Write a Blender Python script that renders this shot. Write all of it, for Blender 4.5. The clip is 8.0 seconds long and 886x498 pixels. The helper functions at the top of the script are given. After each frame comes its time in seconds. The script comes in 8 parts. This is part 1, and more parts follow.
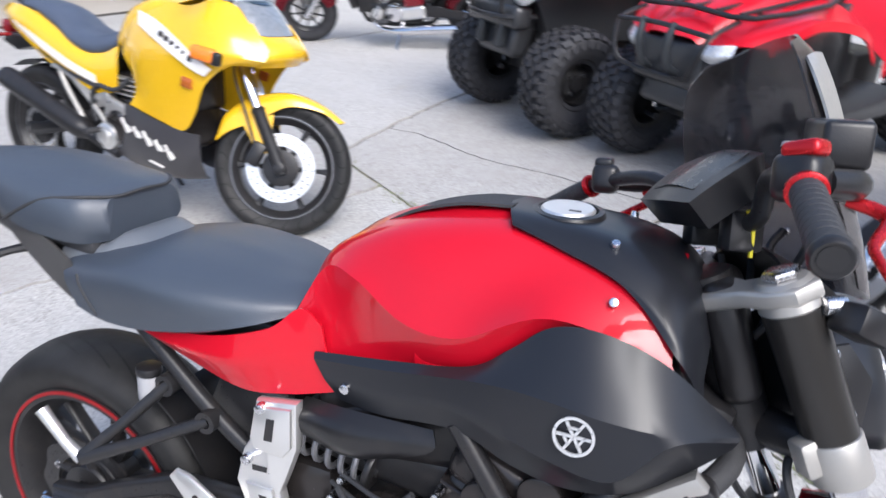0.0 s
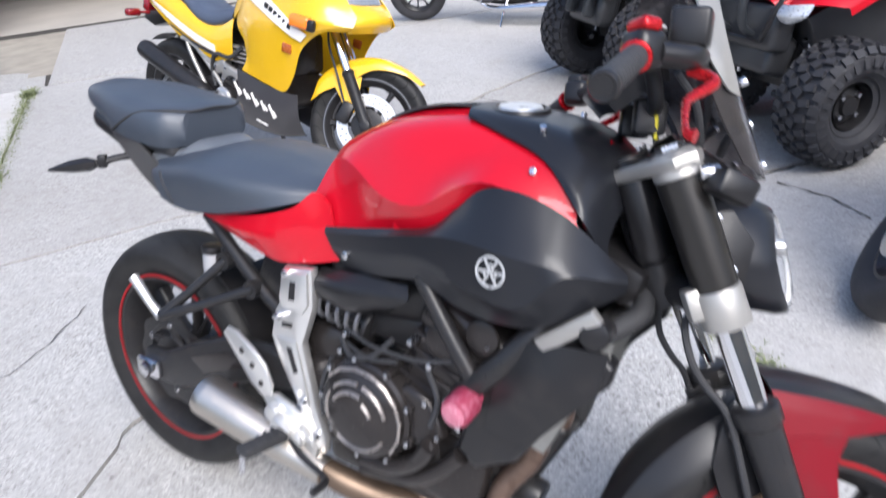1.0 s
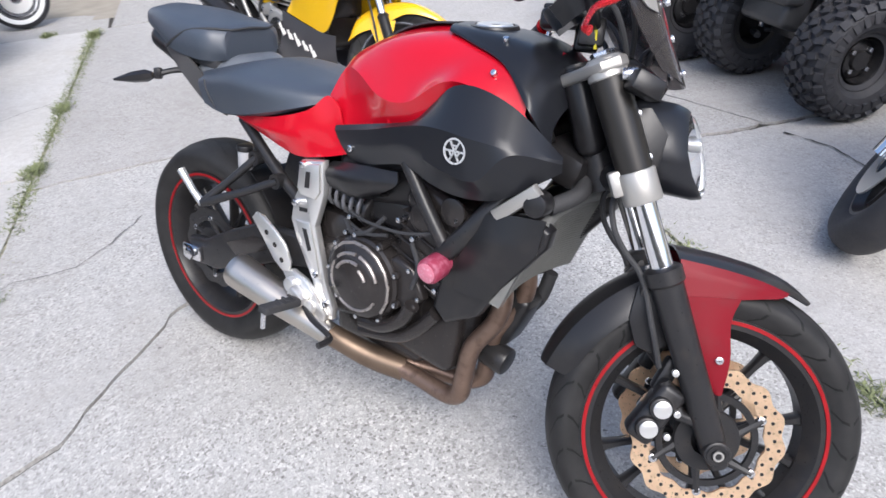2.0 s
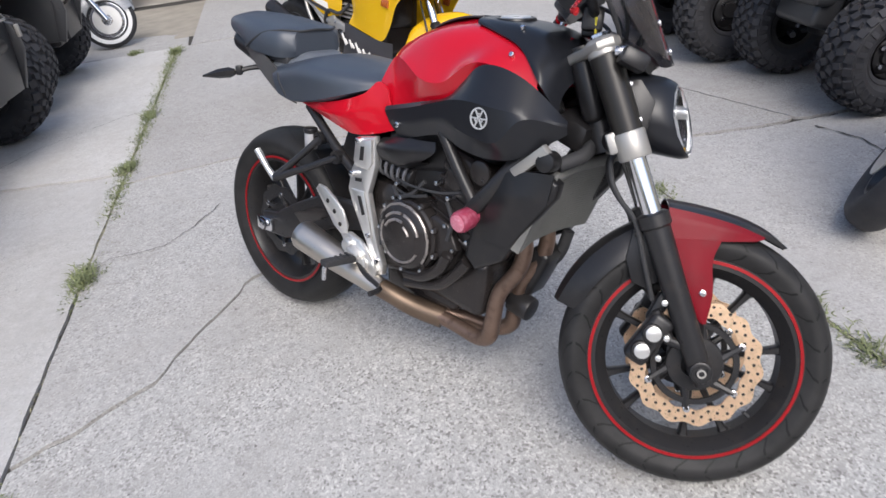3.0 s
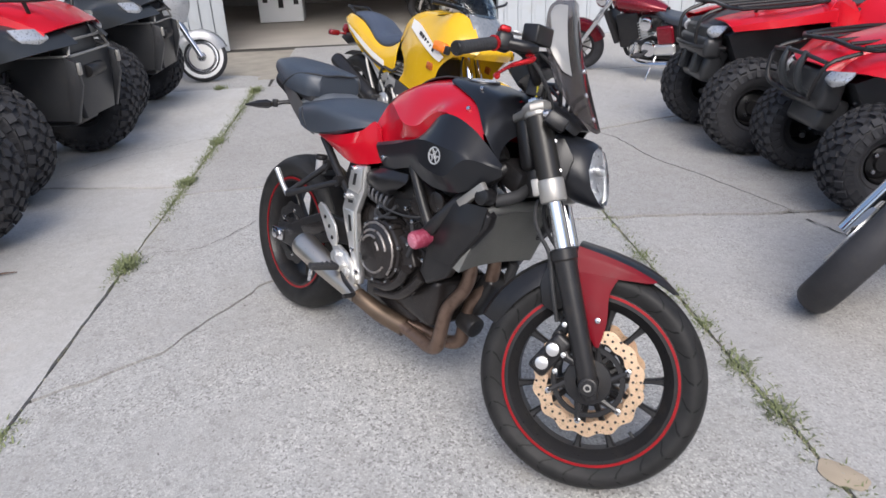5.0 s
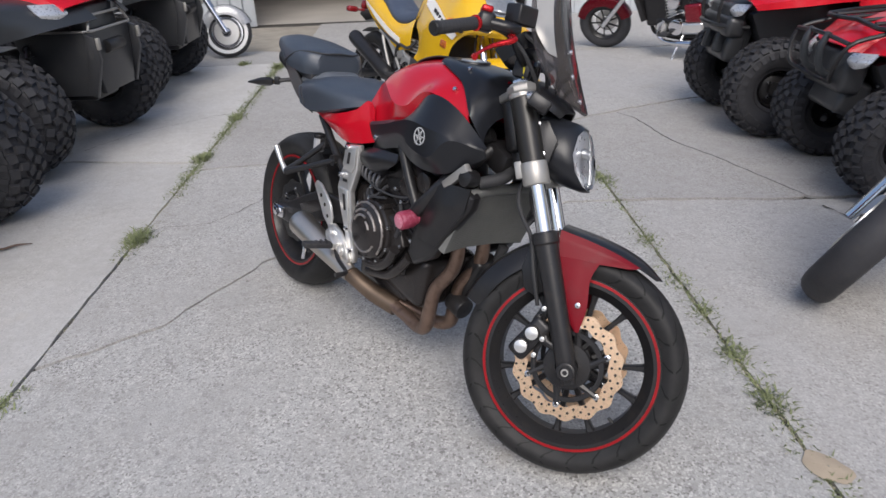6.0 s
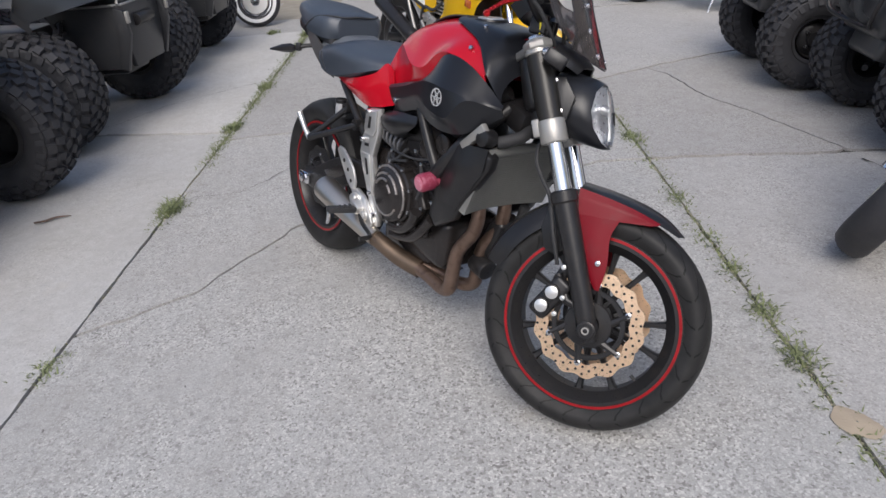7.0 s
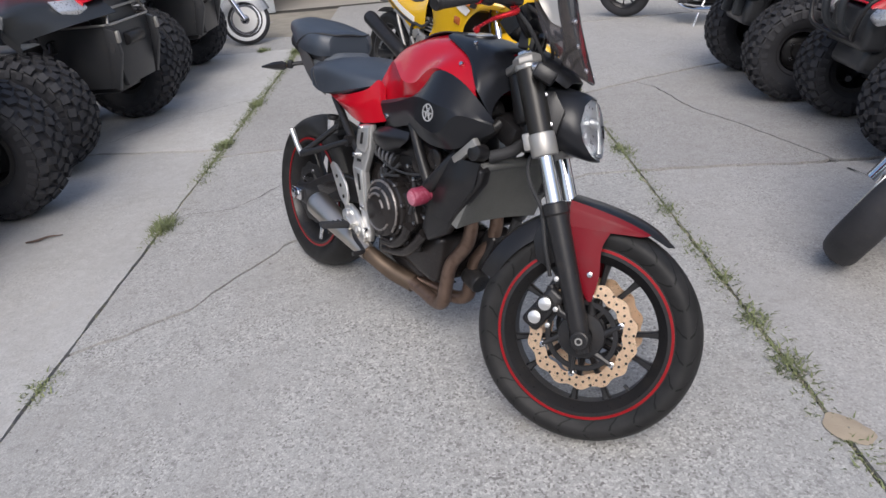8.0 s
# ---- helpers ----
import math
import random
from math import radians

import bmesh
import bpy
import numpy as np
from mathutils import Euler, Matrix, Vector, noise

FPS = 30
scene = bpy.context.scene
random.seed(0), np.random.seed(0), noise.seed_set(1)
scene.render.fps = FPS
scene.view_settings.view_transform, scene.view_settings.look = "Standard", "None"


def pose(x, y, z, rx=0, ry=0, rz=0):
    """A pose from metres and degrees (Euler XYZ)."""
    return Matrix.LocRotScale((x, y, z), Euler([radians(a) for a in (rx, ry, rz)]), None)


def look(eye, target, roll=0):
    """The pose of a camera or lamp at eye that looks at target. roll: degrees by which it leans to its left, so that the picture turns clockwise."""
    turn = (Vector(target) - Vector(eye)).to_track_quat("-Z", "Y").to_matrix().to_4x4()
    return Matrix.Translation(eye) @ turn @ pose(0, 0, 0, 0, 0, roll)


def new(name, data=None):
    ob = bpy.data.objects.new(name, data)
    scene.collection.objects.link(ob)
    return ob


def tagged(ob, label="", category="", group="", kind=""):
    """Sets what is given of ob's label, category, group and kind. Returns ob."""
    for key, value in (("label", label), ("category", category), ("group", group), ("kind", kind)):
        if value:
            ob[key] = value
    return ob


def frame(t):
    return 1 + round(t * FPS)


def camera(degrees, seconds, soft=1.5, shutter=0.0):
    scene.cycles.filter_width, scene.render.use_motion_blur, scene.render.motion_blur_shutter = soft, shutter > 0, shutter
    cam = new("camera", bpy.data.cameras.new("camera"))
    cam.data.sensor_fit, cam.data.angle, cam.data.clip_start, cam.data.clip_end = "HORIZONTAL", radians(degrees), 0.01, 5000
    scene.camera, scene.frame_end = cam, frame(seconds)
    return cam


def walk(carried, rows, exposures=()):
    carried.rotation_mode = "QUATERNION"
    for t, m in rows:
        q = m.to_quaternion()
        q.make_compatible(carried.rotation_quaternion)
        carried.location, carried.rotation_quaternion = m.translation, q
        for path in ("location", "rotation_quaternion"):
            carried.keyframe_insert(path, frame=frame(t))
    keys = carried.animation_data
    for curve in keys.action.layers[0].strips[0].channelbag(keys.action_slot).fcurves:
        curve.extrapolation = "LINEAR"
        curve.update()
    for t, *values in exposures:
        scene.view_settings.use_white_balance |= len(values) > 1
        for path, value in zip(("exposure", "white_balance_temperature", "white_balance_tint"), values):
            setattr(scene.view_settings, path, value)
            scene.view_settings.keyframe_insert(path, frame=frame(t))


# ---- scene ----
cam = camera(64.2, 8.0, shutter=0.5)
PATH = [
    (0, (0.357, -0.704, 1.378), (-0.349, 0.904, 0.422), -2.0),
    (0.5, (0.518, -0.687, 1.351), (-0.447, 0.827, 0.47), -1.5),
    (1, (0.681, -0.845, 1.33), (-0.326, 0.59, 0.367), -5.5),
    (1.5, (0.811, -1.006, 1.328), (-0.159, 0.395, 0.28), -4.0),
    (1.7, (0.868, -1.012, 1.326), (-0.146, 0.345, 0.264), -4.7),
    (2.8, (1.146, -1.165, 1.319), (-0.078, 0.078, 0.341), -5.8),
    (3, (1.193, -1.22, 1.335), (-0.041, 0.009, 0.351), -7.6),
    (3.5, (1.3, -1.243, 1.332), (0.021, -0.012, 0.412), -5.8),
    (4, (1.427, -1.164, 1.297), (0.047, -0.007, 0.427), -0.7),
    (4.5, (1.545, -1.208, 1.325), (0.115, -0.052, 0.537), -0.9),
    (4.7, (1.591, -1.264, 1.335), (0.178, -0.086, 0.551), -1.8),
    (5.8, (1.711, -1.212, 1.375), (0.298, -0.103, 0.497), -2.3),
    (6, (1.721, -1.162, 1.353), (0.277, -0.079, 0.493), -2.2),
    (6.5, (1.732, -1.097, 1.324), (0.251, -0.089, 0.435), -2.8),
    (7, (1.757, -1.131, 1.342), (0.282, -0.163, 0.402), -5.0),
    (7.5, (1.768, -1.143, 1.35), (0.288, -0.153, 0.44), -5.4),
    (8, (1.767, -1.143, 1.347), (0.291, -0.142, 0.441), -5.4),
]
EXPOSURES = [(t, e, k, 10) for t, e, k in ((0, 0.95, 5850), (1.0, 0.93, 5850), (1.5, 0.87, 5950), (1.7, 0.86, 5960), (2.8, 0.58, 6080), (3.0, 0.48, 6120), (4.5, 0.47, 6120), (6.0, 0.14, 6150), (8.0, 0.11, 6150))]
walk(cam, [(t, look(eye, target, roll)) for t, eye, target, roll in PATH], EXPOSURES)

# ---- world, sun, exposure ----
SUN_AZ, SUN_EL = 128.0, 46.0
world = bpy.data.worlds.new("sky")
world.use_nodes = True
scene.world = world
wn, wl = world.node_tree.nodes, world.node_tree.links
sky = wn.new("ShaderNodeTexSky")
sky.sky_type, sky.sun_disc = "NISHITA", False
sky.sun_elevation, sky.sun_rotation = radians(SUN_EL), radians(SUN_AZ)
sky.air_density, sky.dust_density, sky.ozone_density = 1.0, 4.0, 1.0
wl.new(sky.outputs["Color"], wn["Background"].inputs["Color"])
wn["Background"].inputs["Strength"].default_value = 0.15
sun = new("sun", bpy.data.lights.new("sun", "SUN"))
sun.data.energy, sun.data.angle, sun.data.color = 1.4, radians(35), (1.0, 0.96, 0.91)
a, e = radians(SUN_AZ), radians(SUN_EL)
sun.matrix_basis = look((30 * math.sin(a) * math.cos(e), 30 * math.cos(a) * math.cos(e), 30 * math.sin(e)), (0, 0, 0))


# ---- materials ----
def nodes_of(name):
    m = bpy.data.materials.new(name)
    m.use_nodes = True
    return m, m.node_tree.nodes, m.node_tree.links, m.node_tree.nodes["Principled BSDF"]


def mat(name, col, rough=0.5, metal=0.0, var=0.18, scale=6.0, fine=90.0, bump=0.15, coat=0.0, rvar=0.12, dirt=None, dirt_amt=0.5, spec=0.5):
    """A painted, moulded or metal surface: two scales of variation, fine relief, optional dirt."""
    m, n, l, b = nodes_of(name)
    tc = n.new("ShaderNodeTexCoord")
    big, small = n.new("ShaderNodeTexNoise"), n.new("ShaderNodeTexNoise")
    big.inputs["Scale"].default_value, big.inputs["Detail"].default_value = scale, 5
    small.inputs["Scale"].default_value, small.inputs["Detail"].default_value = fine, 3
    l.new(tc.outputs["Object"], big.inputs["Vector"]), l.new(tc.outputs["Object"], small.inputs["Vector"])
    mix = n.new("ShaderNodeMix")
    mix.data_type = "RGBA"
    mix.inputs[6].default_value = (*[c * (1 - var) for c in col], 1)
    mix.inputs[7].default_value = (*[min(1, c * (1 + var)) for c in col], 1)
    l.new(big.outputs["Fac"], mix.inputs[0])
    out = mix.outputs[2]
    if dirt:
        ramp = n.new("ShaderNodeMapRange")
        ramp.inputs[1].default_value, ramp.inputs[2].default_value = 0.52, 0.72
        ramp.inputs[4].default_value = dirt_amt
        d2 = n.new("ShaderNodeTexNoise")
        d2.inputs["Scale"].default_value, d2.inputs["Detail"].default_value = scale * 2.7, 8
        l.new(tc.outputs["Object"], d2.inputs["Vector"]), l.new(d2.outputs["Fac"], ramp.inputs[0])
        mx = n.new("ShaderNodeMix")
        mx.data_type = "RGBA"
        mx.inputs[7].default_value = (*dirt, 1)
        l.new(ramp.outputs[0], mx.inputs[0]), l.new(out, mx.inputs[6])
        out = mx.outputs[2]
    l.new(out, b.inputs["Base Color"])
    rr = n.new("ShaderNodeMapRange")
    rr.inputs[3].default_value, rr.inputs[4].default_value = max(0.02, rough - rvar), min(1, rough + rvar)
    l.new(small.outputs["Fac"], rr.inputs[0]), l.new(rr.outputs[0], b.inputs["Roughness"])
    b.inputs["Metallic"].default_value = metal
    b.inputs["Specular IOR Level"].default_value = spec
    b.inputs["Coat Weight"].default_value = coat
    b.inputs["Coat Roughness"].default_value = 0.04
    if bump:
        bp = n.new("ShaderNodeBump")
        bp.inputs["Strength"].default_value, bp.inputs["Distance"].default_value = bump, 0.002
        l.new(small.outputs["Fac"], bp.inputs["Height"]), l.new(bp.outputs[0], b.inputs["Normal"])
    return m


def concrete(name, tone, warm, agg=1.0):
    """Weathered concrete with exposed aggregate, stains and a tint that differs from slab to slab."""
    m, n, l, b = nodes_of(name)
    tc, info = n.new("ShaderNodeTexCoord"), n.new("ShaderNodeObjectInfo")

    def noise_tex(scale, detail):
        t = n.new("ShaderNodeTexNoise")
        t.inputs["Scale"].default_value, t.inputs["Detail"].default_value = scale, detail
        t.inputs["Roughness"].default_value = 0.62
        l.new(tc.outputs["Object"], t.inputs["Vector"])
        return t.outputs["Fac"]

    def ramp(src, lo, hi, a0, a1):
        r = n.new("ShaderNodeMapRange")
        for k, v in zip((1, 2, 3, 4), (lo, hi, a0, a1)):
            r.inputs[k].default_value = v
        l.new(src, r.inputs[0])
        return r.outputs[0]

    def blend(fac, c0, c1, kind="MIX"):
        x = n.new("ShaderNodeMix")
        x.data_type, x.blend_type = "RGBA", kind
        for sock, v in ((0, fac), (6, c0), (7, c1)):
            if isinstance(v, (tuple, float)):
                x.inputs[sock].default_value = v
            else:
                l.new(v, x.inputs[sock])
        return x.outputs[2]

    base = blend(ramp(noise_tex(0.9, 6), 0.3, 0.7, 0, 1), (tone * 0.88, tone * 0.87 * warm, tone * 0.83 * warm, 1), (tone * 1.1, tone * 1.09 * warm, tone * 1.05 * warm, 1))
    vor = n.new("ShaderNodeTexVoronoi")
    vor.inputs["Scale"].default_value = 150
    l.new(tc.outputs["Object"], vor.inputs["Vector"])
    sep = n.new("ShaderNodeSeparateColor")
    l.new(vor.outputs["Color"], sep.inputs[0])
    dark = ramp(sep.outputs[0], 0.64, 0.93, 0.0, min(0.95, 0.80 * agg))
    lite = ramp(sep.outputs[1], 0.60, 0.93, 0.0, min(0.95, 0.80 * agg))
    worn = ramp(noise_tex(1.7, 4), 0.35, 0.6, 0.25, 1.0)
    mul = n.new("ShaderNodeMath")
    mul.operation = "MULTIPLY"
    l.new(dark, mul.inputs[0]), l.new(worn, mul.inputs[1])
    mul2 = n.new("ShaderNodeMath")
    mul2.operation = "MULTIPLY"
    l.new(lite, mul2.inputs[0]), l.new(worn, mul2.inputs[1])
    base = blend(ramp(noise_tex(5.5, 7), 0.42, 0.68, 0.0, 0.42), base, (tone * 0.84, tone * 0.79, tone * 0.73, 1))
    base = blend(ramp(noise_tex(17, 5), 0.45, 0.72, 0.0, 0.45), base, (tone * 1.22, tone * 1.21, tone * 1.17, 1))
    c = blend(mul.outputs[0], base, (tone * 0.46, tone * 0.44, tone * 0.41, 1))
    c = blend(mul2.outputs[0], c, (tone * 1.5, tone * 1.48, tone * 1.4, 1))
    c = blend(ramp(noise_tex(210, 2), 0.38, 0.7, 0.0, 0.42 * agg), c, (tone * 0.5, tone * 0.48, tone * 0.45, 1))
    vor2 = n.new("ShaderNodeTexVoronoi")
    vor2.inputs["Scale"].default_value = 52
    l.new(tc.outputs["Object"], vor2.inputs["Vector"])
    sep2 = n.new("ShaderNodeSeparateColor")
    l.new(vor2.outputs["Color"], sep2.inputs[0])
    c = blend(ramp(sep2.outputs[0], 0.90, 0.97, 0.0, 0.22 * agg), c, (tone * 0.45, tone * 0.43, tone * 0.41, 1))
    spots = ramp(noise_tex(38, 2), 0.69, 0.74, 0.0, 0.75 * agg)
    c = blend(spots, c, (tone * 0.32, tone * 0.30, tone * 0.28, 1))
    rust = ramp(noise_tex(2.3, 7), 0.63, 0.8, 0.0, 0.28)
    c = blend(rust, c, (tone * 0.95, tone * 0.78, tone * 0.56, 1))
    tint = ramp(info.outputs["Random"], 0, 1, 0.93, 1.05)
    hs = n.new("ShaderNodeHueSaturation")
    l.new(c, hs.inputs["Color"]), l.new(tint, hs.inputs["Value"])
    l.new(hs.outputs[0], b.inputs["Base Color"])
    b.inputs["Roughness"].default_value = 0.88
    b.inputs["Specular IOR Level"].default_value = 0.3
    bp = n.new("ShaderNodeBump")
    bp.inputs["Strength"].default_value, bp.inputs["Distance"].default_value = 0.35, 0.002
    hsum = n.new("ShaderNodeMath")
    hsum.operation = "ADD"
    l.new(noise_tex(240, 4), hsum.inputs[0]), l.new(sep.outputs[2], hsum.inputs[1])
    l.new(hsum.outputs[0], bp.inputs["Height"]), l.new(bp.outputs[0], b.inputs["Normal"])
    return m


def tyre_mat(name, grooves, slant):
    """Black rubber, dusty on the flanks, with slanted road grooves round the crown, their shade put into the colour
    over the relief.
    """
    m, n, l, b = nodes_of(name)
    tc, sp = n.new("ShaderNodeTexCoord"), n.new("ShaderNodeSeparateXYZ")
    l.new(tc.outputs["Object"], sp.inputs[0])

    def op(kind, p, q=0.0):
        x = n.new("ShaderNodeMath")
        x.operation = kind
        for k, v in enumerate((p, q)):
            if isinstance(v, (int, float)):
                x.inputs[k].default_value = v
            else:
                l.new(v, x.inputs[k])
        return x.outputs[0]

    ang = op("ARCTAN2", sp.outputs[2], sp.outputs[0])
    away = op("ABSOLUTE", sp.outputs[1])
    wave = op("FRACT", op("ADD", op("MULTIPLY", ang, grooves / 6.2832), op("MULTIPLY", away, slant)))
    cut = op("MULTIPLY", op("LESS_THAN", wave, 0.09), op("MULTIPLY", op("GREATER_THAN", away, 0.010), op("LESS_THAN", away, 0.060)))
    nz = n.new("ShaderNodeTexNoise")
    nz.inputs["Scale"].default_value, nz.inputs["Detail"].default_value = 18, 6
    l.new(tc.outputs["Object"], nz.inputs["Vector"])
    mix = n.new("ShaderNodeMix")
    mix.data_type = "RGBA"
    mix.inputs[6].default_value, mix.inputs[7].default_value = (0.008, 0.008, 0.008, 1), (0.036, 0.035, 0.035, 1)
    # the groove mask also blackens the base colour, as shade in the grooves
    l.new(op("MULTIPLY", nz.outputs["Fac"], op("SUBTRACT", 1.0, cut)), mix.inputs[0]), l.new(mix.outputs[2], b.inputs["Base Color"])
    b.inputs["Roughness"].default_value = 0.5
    b.inputs["Specular IOR Level"].default_value = 0.2
    bp = n.new("ShaderNodeBump")
    bp.inputs["Strength"].default_value, bp.inputs["Distance"].default_value = 1.0, 0.009
    l.new(op("SUBTRACT", op("MULTIPLY", nz.outputs["Fac"], 0.15), cut), bp.inputs["Height"])
    l.new(bp.outputs[0], b.inputs["Normal"])
    return m


def glass_mat(name, col, rough=0.05, trans=1.0):
    m, n, l, b = nodes_of(name)
    b.inputs["Base Color"].default_value = (*col, 1)
    b.inputs["Roughness"].default_value = rough
    b.inputs["Transmission Weight"].default_value = trans
    b.inputs["IOR"].default_value = 1.3
    return m


RED = mat("red_paint", (0.50, 0.004, 0.016), 0.30, 0.0, 0.06, 3, 160, 0.0, coat=0.7, rvar=0.04, spec=0.15)
RED_MATT = mat("dull_red_paint", (0.165, 0.005, 0.012), 0.45, 0.0, 0.12, 7, 120, 0.05, dirt=(0.1, 0.04, 0.04), dirt_amt=0.3, spec=0.2)
BLACK_PLASTIC = mat("black_plastic", (0.014, 0.0135, 0.0145), 0.32, 0, 0.2, 9, 500, 0.08, rvar=0.06, dirt=(0.045, 0.038, 0.034), dirt_amt=0.25, spec=0.42)
SATIN_BLACK = mat("satin_black_panel", (0.0145, 0.0155, 0.019), 0.29, 0, 0.12, 4, 420, 0.0, rvar=0.01, dirt=(0.03, 0.027, 0.025), dirt_amt=0.2, spec=0.36)
SEAT_VINYL = mat("seat_vinyl", (0.046, 0.056, 0.073), 0.43, 0, 0.15, 7, 620, 0.2, rvar=0.06, spec=0.65)
METAL_BLACK = mat("black_metal", (0.019, 0.0185, 0.0195), 0.32, 0.0, 0.2, 12, 160, 0.06, dirt=(0.045, 0.037, 0.032), dirt_amt=0.35, spec=0.36)
ENGINE_BLACK = mat("engine_black", (0.034, 0.030, 0.029), 0.25, 0.4, 0.15, 9, 180, 0.03, dirt=(0.06, 0.050, 0.044), dirt_amt=0.25, rvar=0.06)
ALU = mat("brushed_aluminium", (0.76, 0.75, 0.73), 0.29, 0.8, 0.06, 14, 60, 0.0, rvar=0.03)
SILVER_PAINT = mat("silver_paint", (0.40, 0.385, 0.36), 0.42, 0.6, 0.1, 10, 220, 0.05)
CHROME = mat("chrome", (0.78, 0.78, 0.8), 0.1, 1.0, 0.05, 12, 100, 0.0, rvar=0.05)
BOLT = mat("zinc_bolt", (0.7, 0.7, 0.72), 0.25, 1.0, 0.1, 30, 300, 0.0)
STEEL_PIPE = mat("browned_header_pipe", (0.165, 0.112, 0.086), 0.40, 0.6, 0.35, 16, 140, 0.15, dirt=(0.06, 0.035, 0.025), dirt_amt=0.6)
STEEL_GOLD = mat("heat_tinted_steel", (0.16, 0.115, 0.082), 0.42, 0.7, 0.35, 16, 120, 0.05)
STEEL = mat("stainless_muffler", (0.52, 0.48, 0.43), 0.33, 0.95, 0.14, 12, 160, 0.05)
DISC_GOLD = mat("brake_disc_steel", (0.90, 0.63, 0.42), 0.31, 0.85, 0.15, 30, 200, 0.0, dirt=(0.5, 0.36, 0.22), dirt_amt=0.4)
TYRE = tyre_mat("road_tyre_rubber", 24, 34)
TYRE_PLAIN = mat("tyre_rubber", (0.040, 0.040, 0.044), 0.6, 0, 0.3, 14, 120, 0.25, dirt=(0.06, 0.055, 0.05), dirt_amt=0.3, spec=0.25)
RUBBER = mat("grip_rubber", (0.03, 0.03, 0.032), 0.7, 0, 0.15, 20, 300, 0.4)
STRIPE_RED = mat("red_rim_stripe", (0.30, 0.008, 0.012), 0.32, 0.25, 0.3, 24, 100, 0.0, spec=0.4)
FORK_BLACK = mat("worn_fork_black", (0.026, 0.024, 0.022), 0.3, 0.3, 0.15, 9, 260, 0.02, rvar=0.04)
SEAT_BASE = mat("grey_tail_plastic", (0.055, 0.052, 0.050), 0.45, 0, 0.12, 8, 300, 0.05)
ANOD_RED = mat("red_anodised_metal", (0.52, 0.015, 0.02), 0.25, 0.6, 0.08, 20, 100, 0.0)
PINK_NYLON = mat("faded_pink_nylon", (0.27, 0.035, 0.07), 0.4, 0, 0.25, 25, 200, 0.1, dirt=(0.5, 0.2, 0.27), dirt_amt=0.5)
PINK_PALE = mat("pale_pink_nylon", (0.50, 0.16, 0.22), 0.4, 0, 0.25, 60, 200, 0.1, dirt=(0.62, 0.4, 0.45), dirt_amt=0.6)
RAD_CORE = mat("radiator_core", (0.20, 0.20, 0.19), 0.6, 0.2, 0.15, 20, 800, 0.6)
SEAT_PATCH = mat("light_grey_seat_vinyl", (0.11, 0.12, 0.135), 0.4, 0, 0.12, 8, 500, 0.3)
YELLOW_TAG = mat("yellow_plastic", (0.7, 0.6, 0.03), 0.4, 0, 0.05)
LENS = glass_mat("headlight_lens", (0.95, 0.97, 1.0), 0.03)
SMOKE = glass_mat("smoked_screen", (0.27, 0.25, 0.25), 0.06, 0.9)
TINT = glass_mat("blue_tinted_screen", (0.58, 0.66, 0.72), 0.05)
ORANGE_LENS = mat("orange_lens", (0.85, 0.22, 0.02), 0.15, 0, 0.1, coat=0.5)
RED_LENS = mat("red_lens", (0.2, 0.008, 0.012), 0.2, 0, 0.1, coat=0.5)
CLEAR_RIBBED = mat("clear_ribbed_lens", (0.28, 0.29, 0.30), 0.14, 0.35, 0.35, 60, 140, 0.3, coat=0.8)
HEADLIGHT_FACE = mat("bright_headlight_face", (0.62, 0.63, 0.65), 0.3, 0.6, 0.1, 40, 90, 0.1, coat=0.8)
WHITE_BADGE = mat("white_badge", (0.6, 0.6, 0.6), 0.3, 0.4, 0.05)
DASH_GLASS = mat("dash_cover", (0.03, 0.03, 0.03), 0.3, 0, 0.1, coat=0.1)
YELLOW = mat("yellow_paint", (0.76, 0.45, 0.008), 0.26, 0, 0.05, 3, 160, 0.0, coat=0.7, rvar=0.04)
WHITE_DECAL = mat("white_decal", (0.78, 0.75, 0.70), 0.35, 0, 0.05)
GREY_LOWER = mat("dark_grey_fairing", (0.045, 0.043, 0.047), 0.4, 0, 0.1, 5, 200, 0.05, coat=0.2)
SEAT_BLUE = mat("blue_grey_seat_vinyl", (0.06, 0.075, 0.11), 0.5, 0, 0.15, 7, 500, 0.4)
ATV_RED = mat("red_atv_plastic", (0.55, 0.006, 0.018), 0.32, 0, 0.08, 4, 200, 0.02, coat=0.25, spec=0.3)
ATV_BLACK = mat("black_atv_plastic", (0.027, 0.028, 0.031), 0.34, 0, 0.2, 6, 260, 0.12, dirt=(0.050, 0.045, 0.041), dirt_amt=0.3, spec=0.6)
ATV_GREY = mat("dark_grey_atv_plastic", (0.030, 0.033, 0.037), 0.33, 0, 0.12, 5, 260, 0.15)
WHITE_PAINT = mat("white_paint", (0.78, 0.79, 0.8), 0.35, 0, 0.05, 3, 100, 0.03, coat=0.3)
WHITE_RUBBER = mat("whitewall_rubber", (0.7, 0.7, 0.69), 0.6, 0, 0.06)
CRUISER_RED = mat("dark_metallic_red", (0.20, 0.004, 0.014), 0.25, 0.3, 0.06, 3, 100, 0.0, coat=0.5)
SILVER_BODY = mat("silver_scooter_paint", (0.55, 0.56, 0.58), 0.3, 0.4, 0.06, 3, 100, 0.0, coat=0.5)
CONCRETE = concrete("weathered_concrete", 0.465, 0.99, 1.25)
CONCRETE_SMOOTH = concrete("trowelled_concrete", 0.515, 0.985, 0.35)
CONCRETE_WORN = concrete("brownish_concrete", 0.415, 0.975, 0.7)
CONCRETE_MILD = concrete("half_worn_concrete", 0.45, 0.985, 0.85)
APRON = concrete("patched_concrete", 0.40, 0.97)
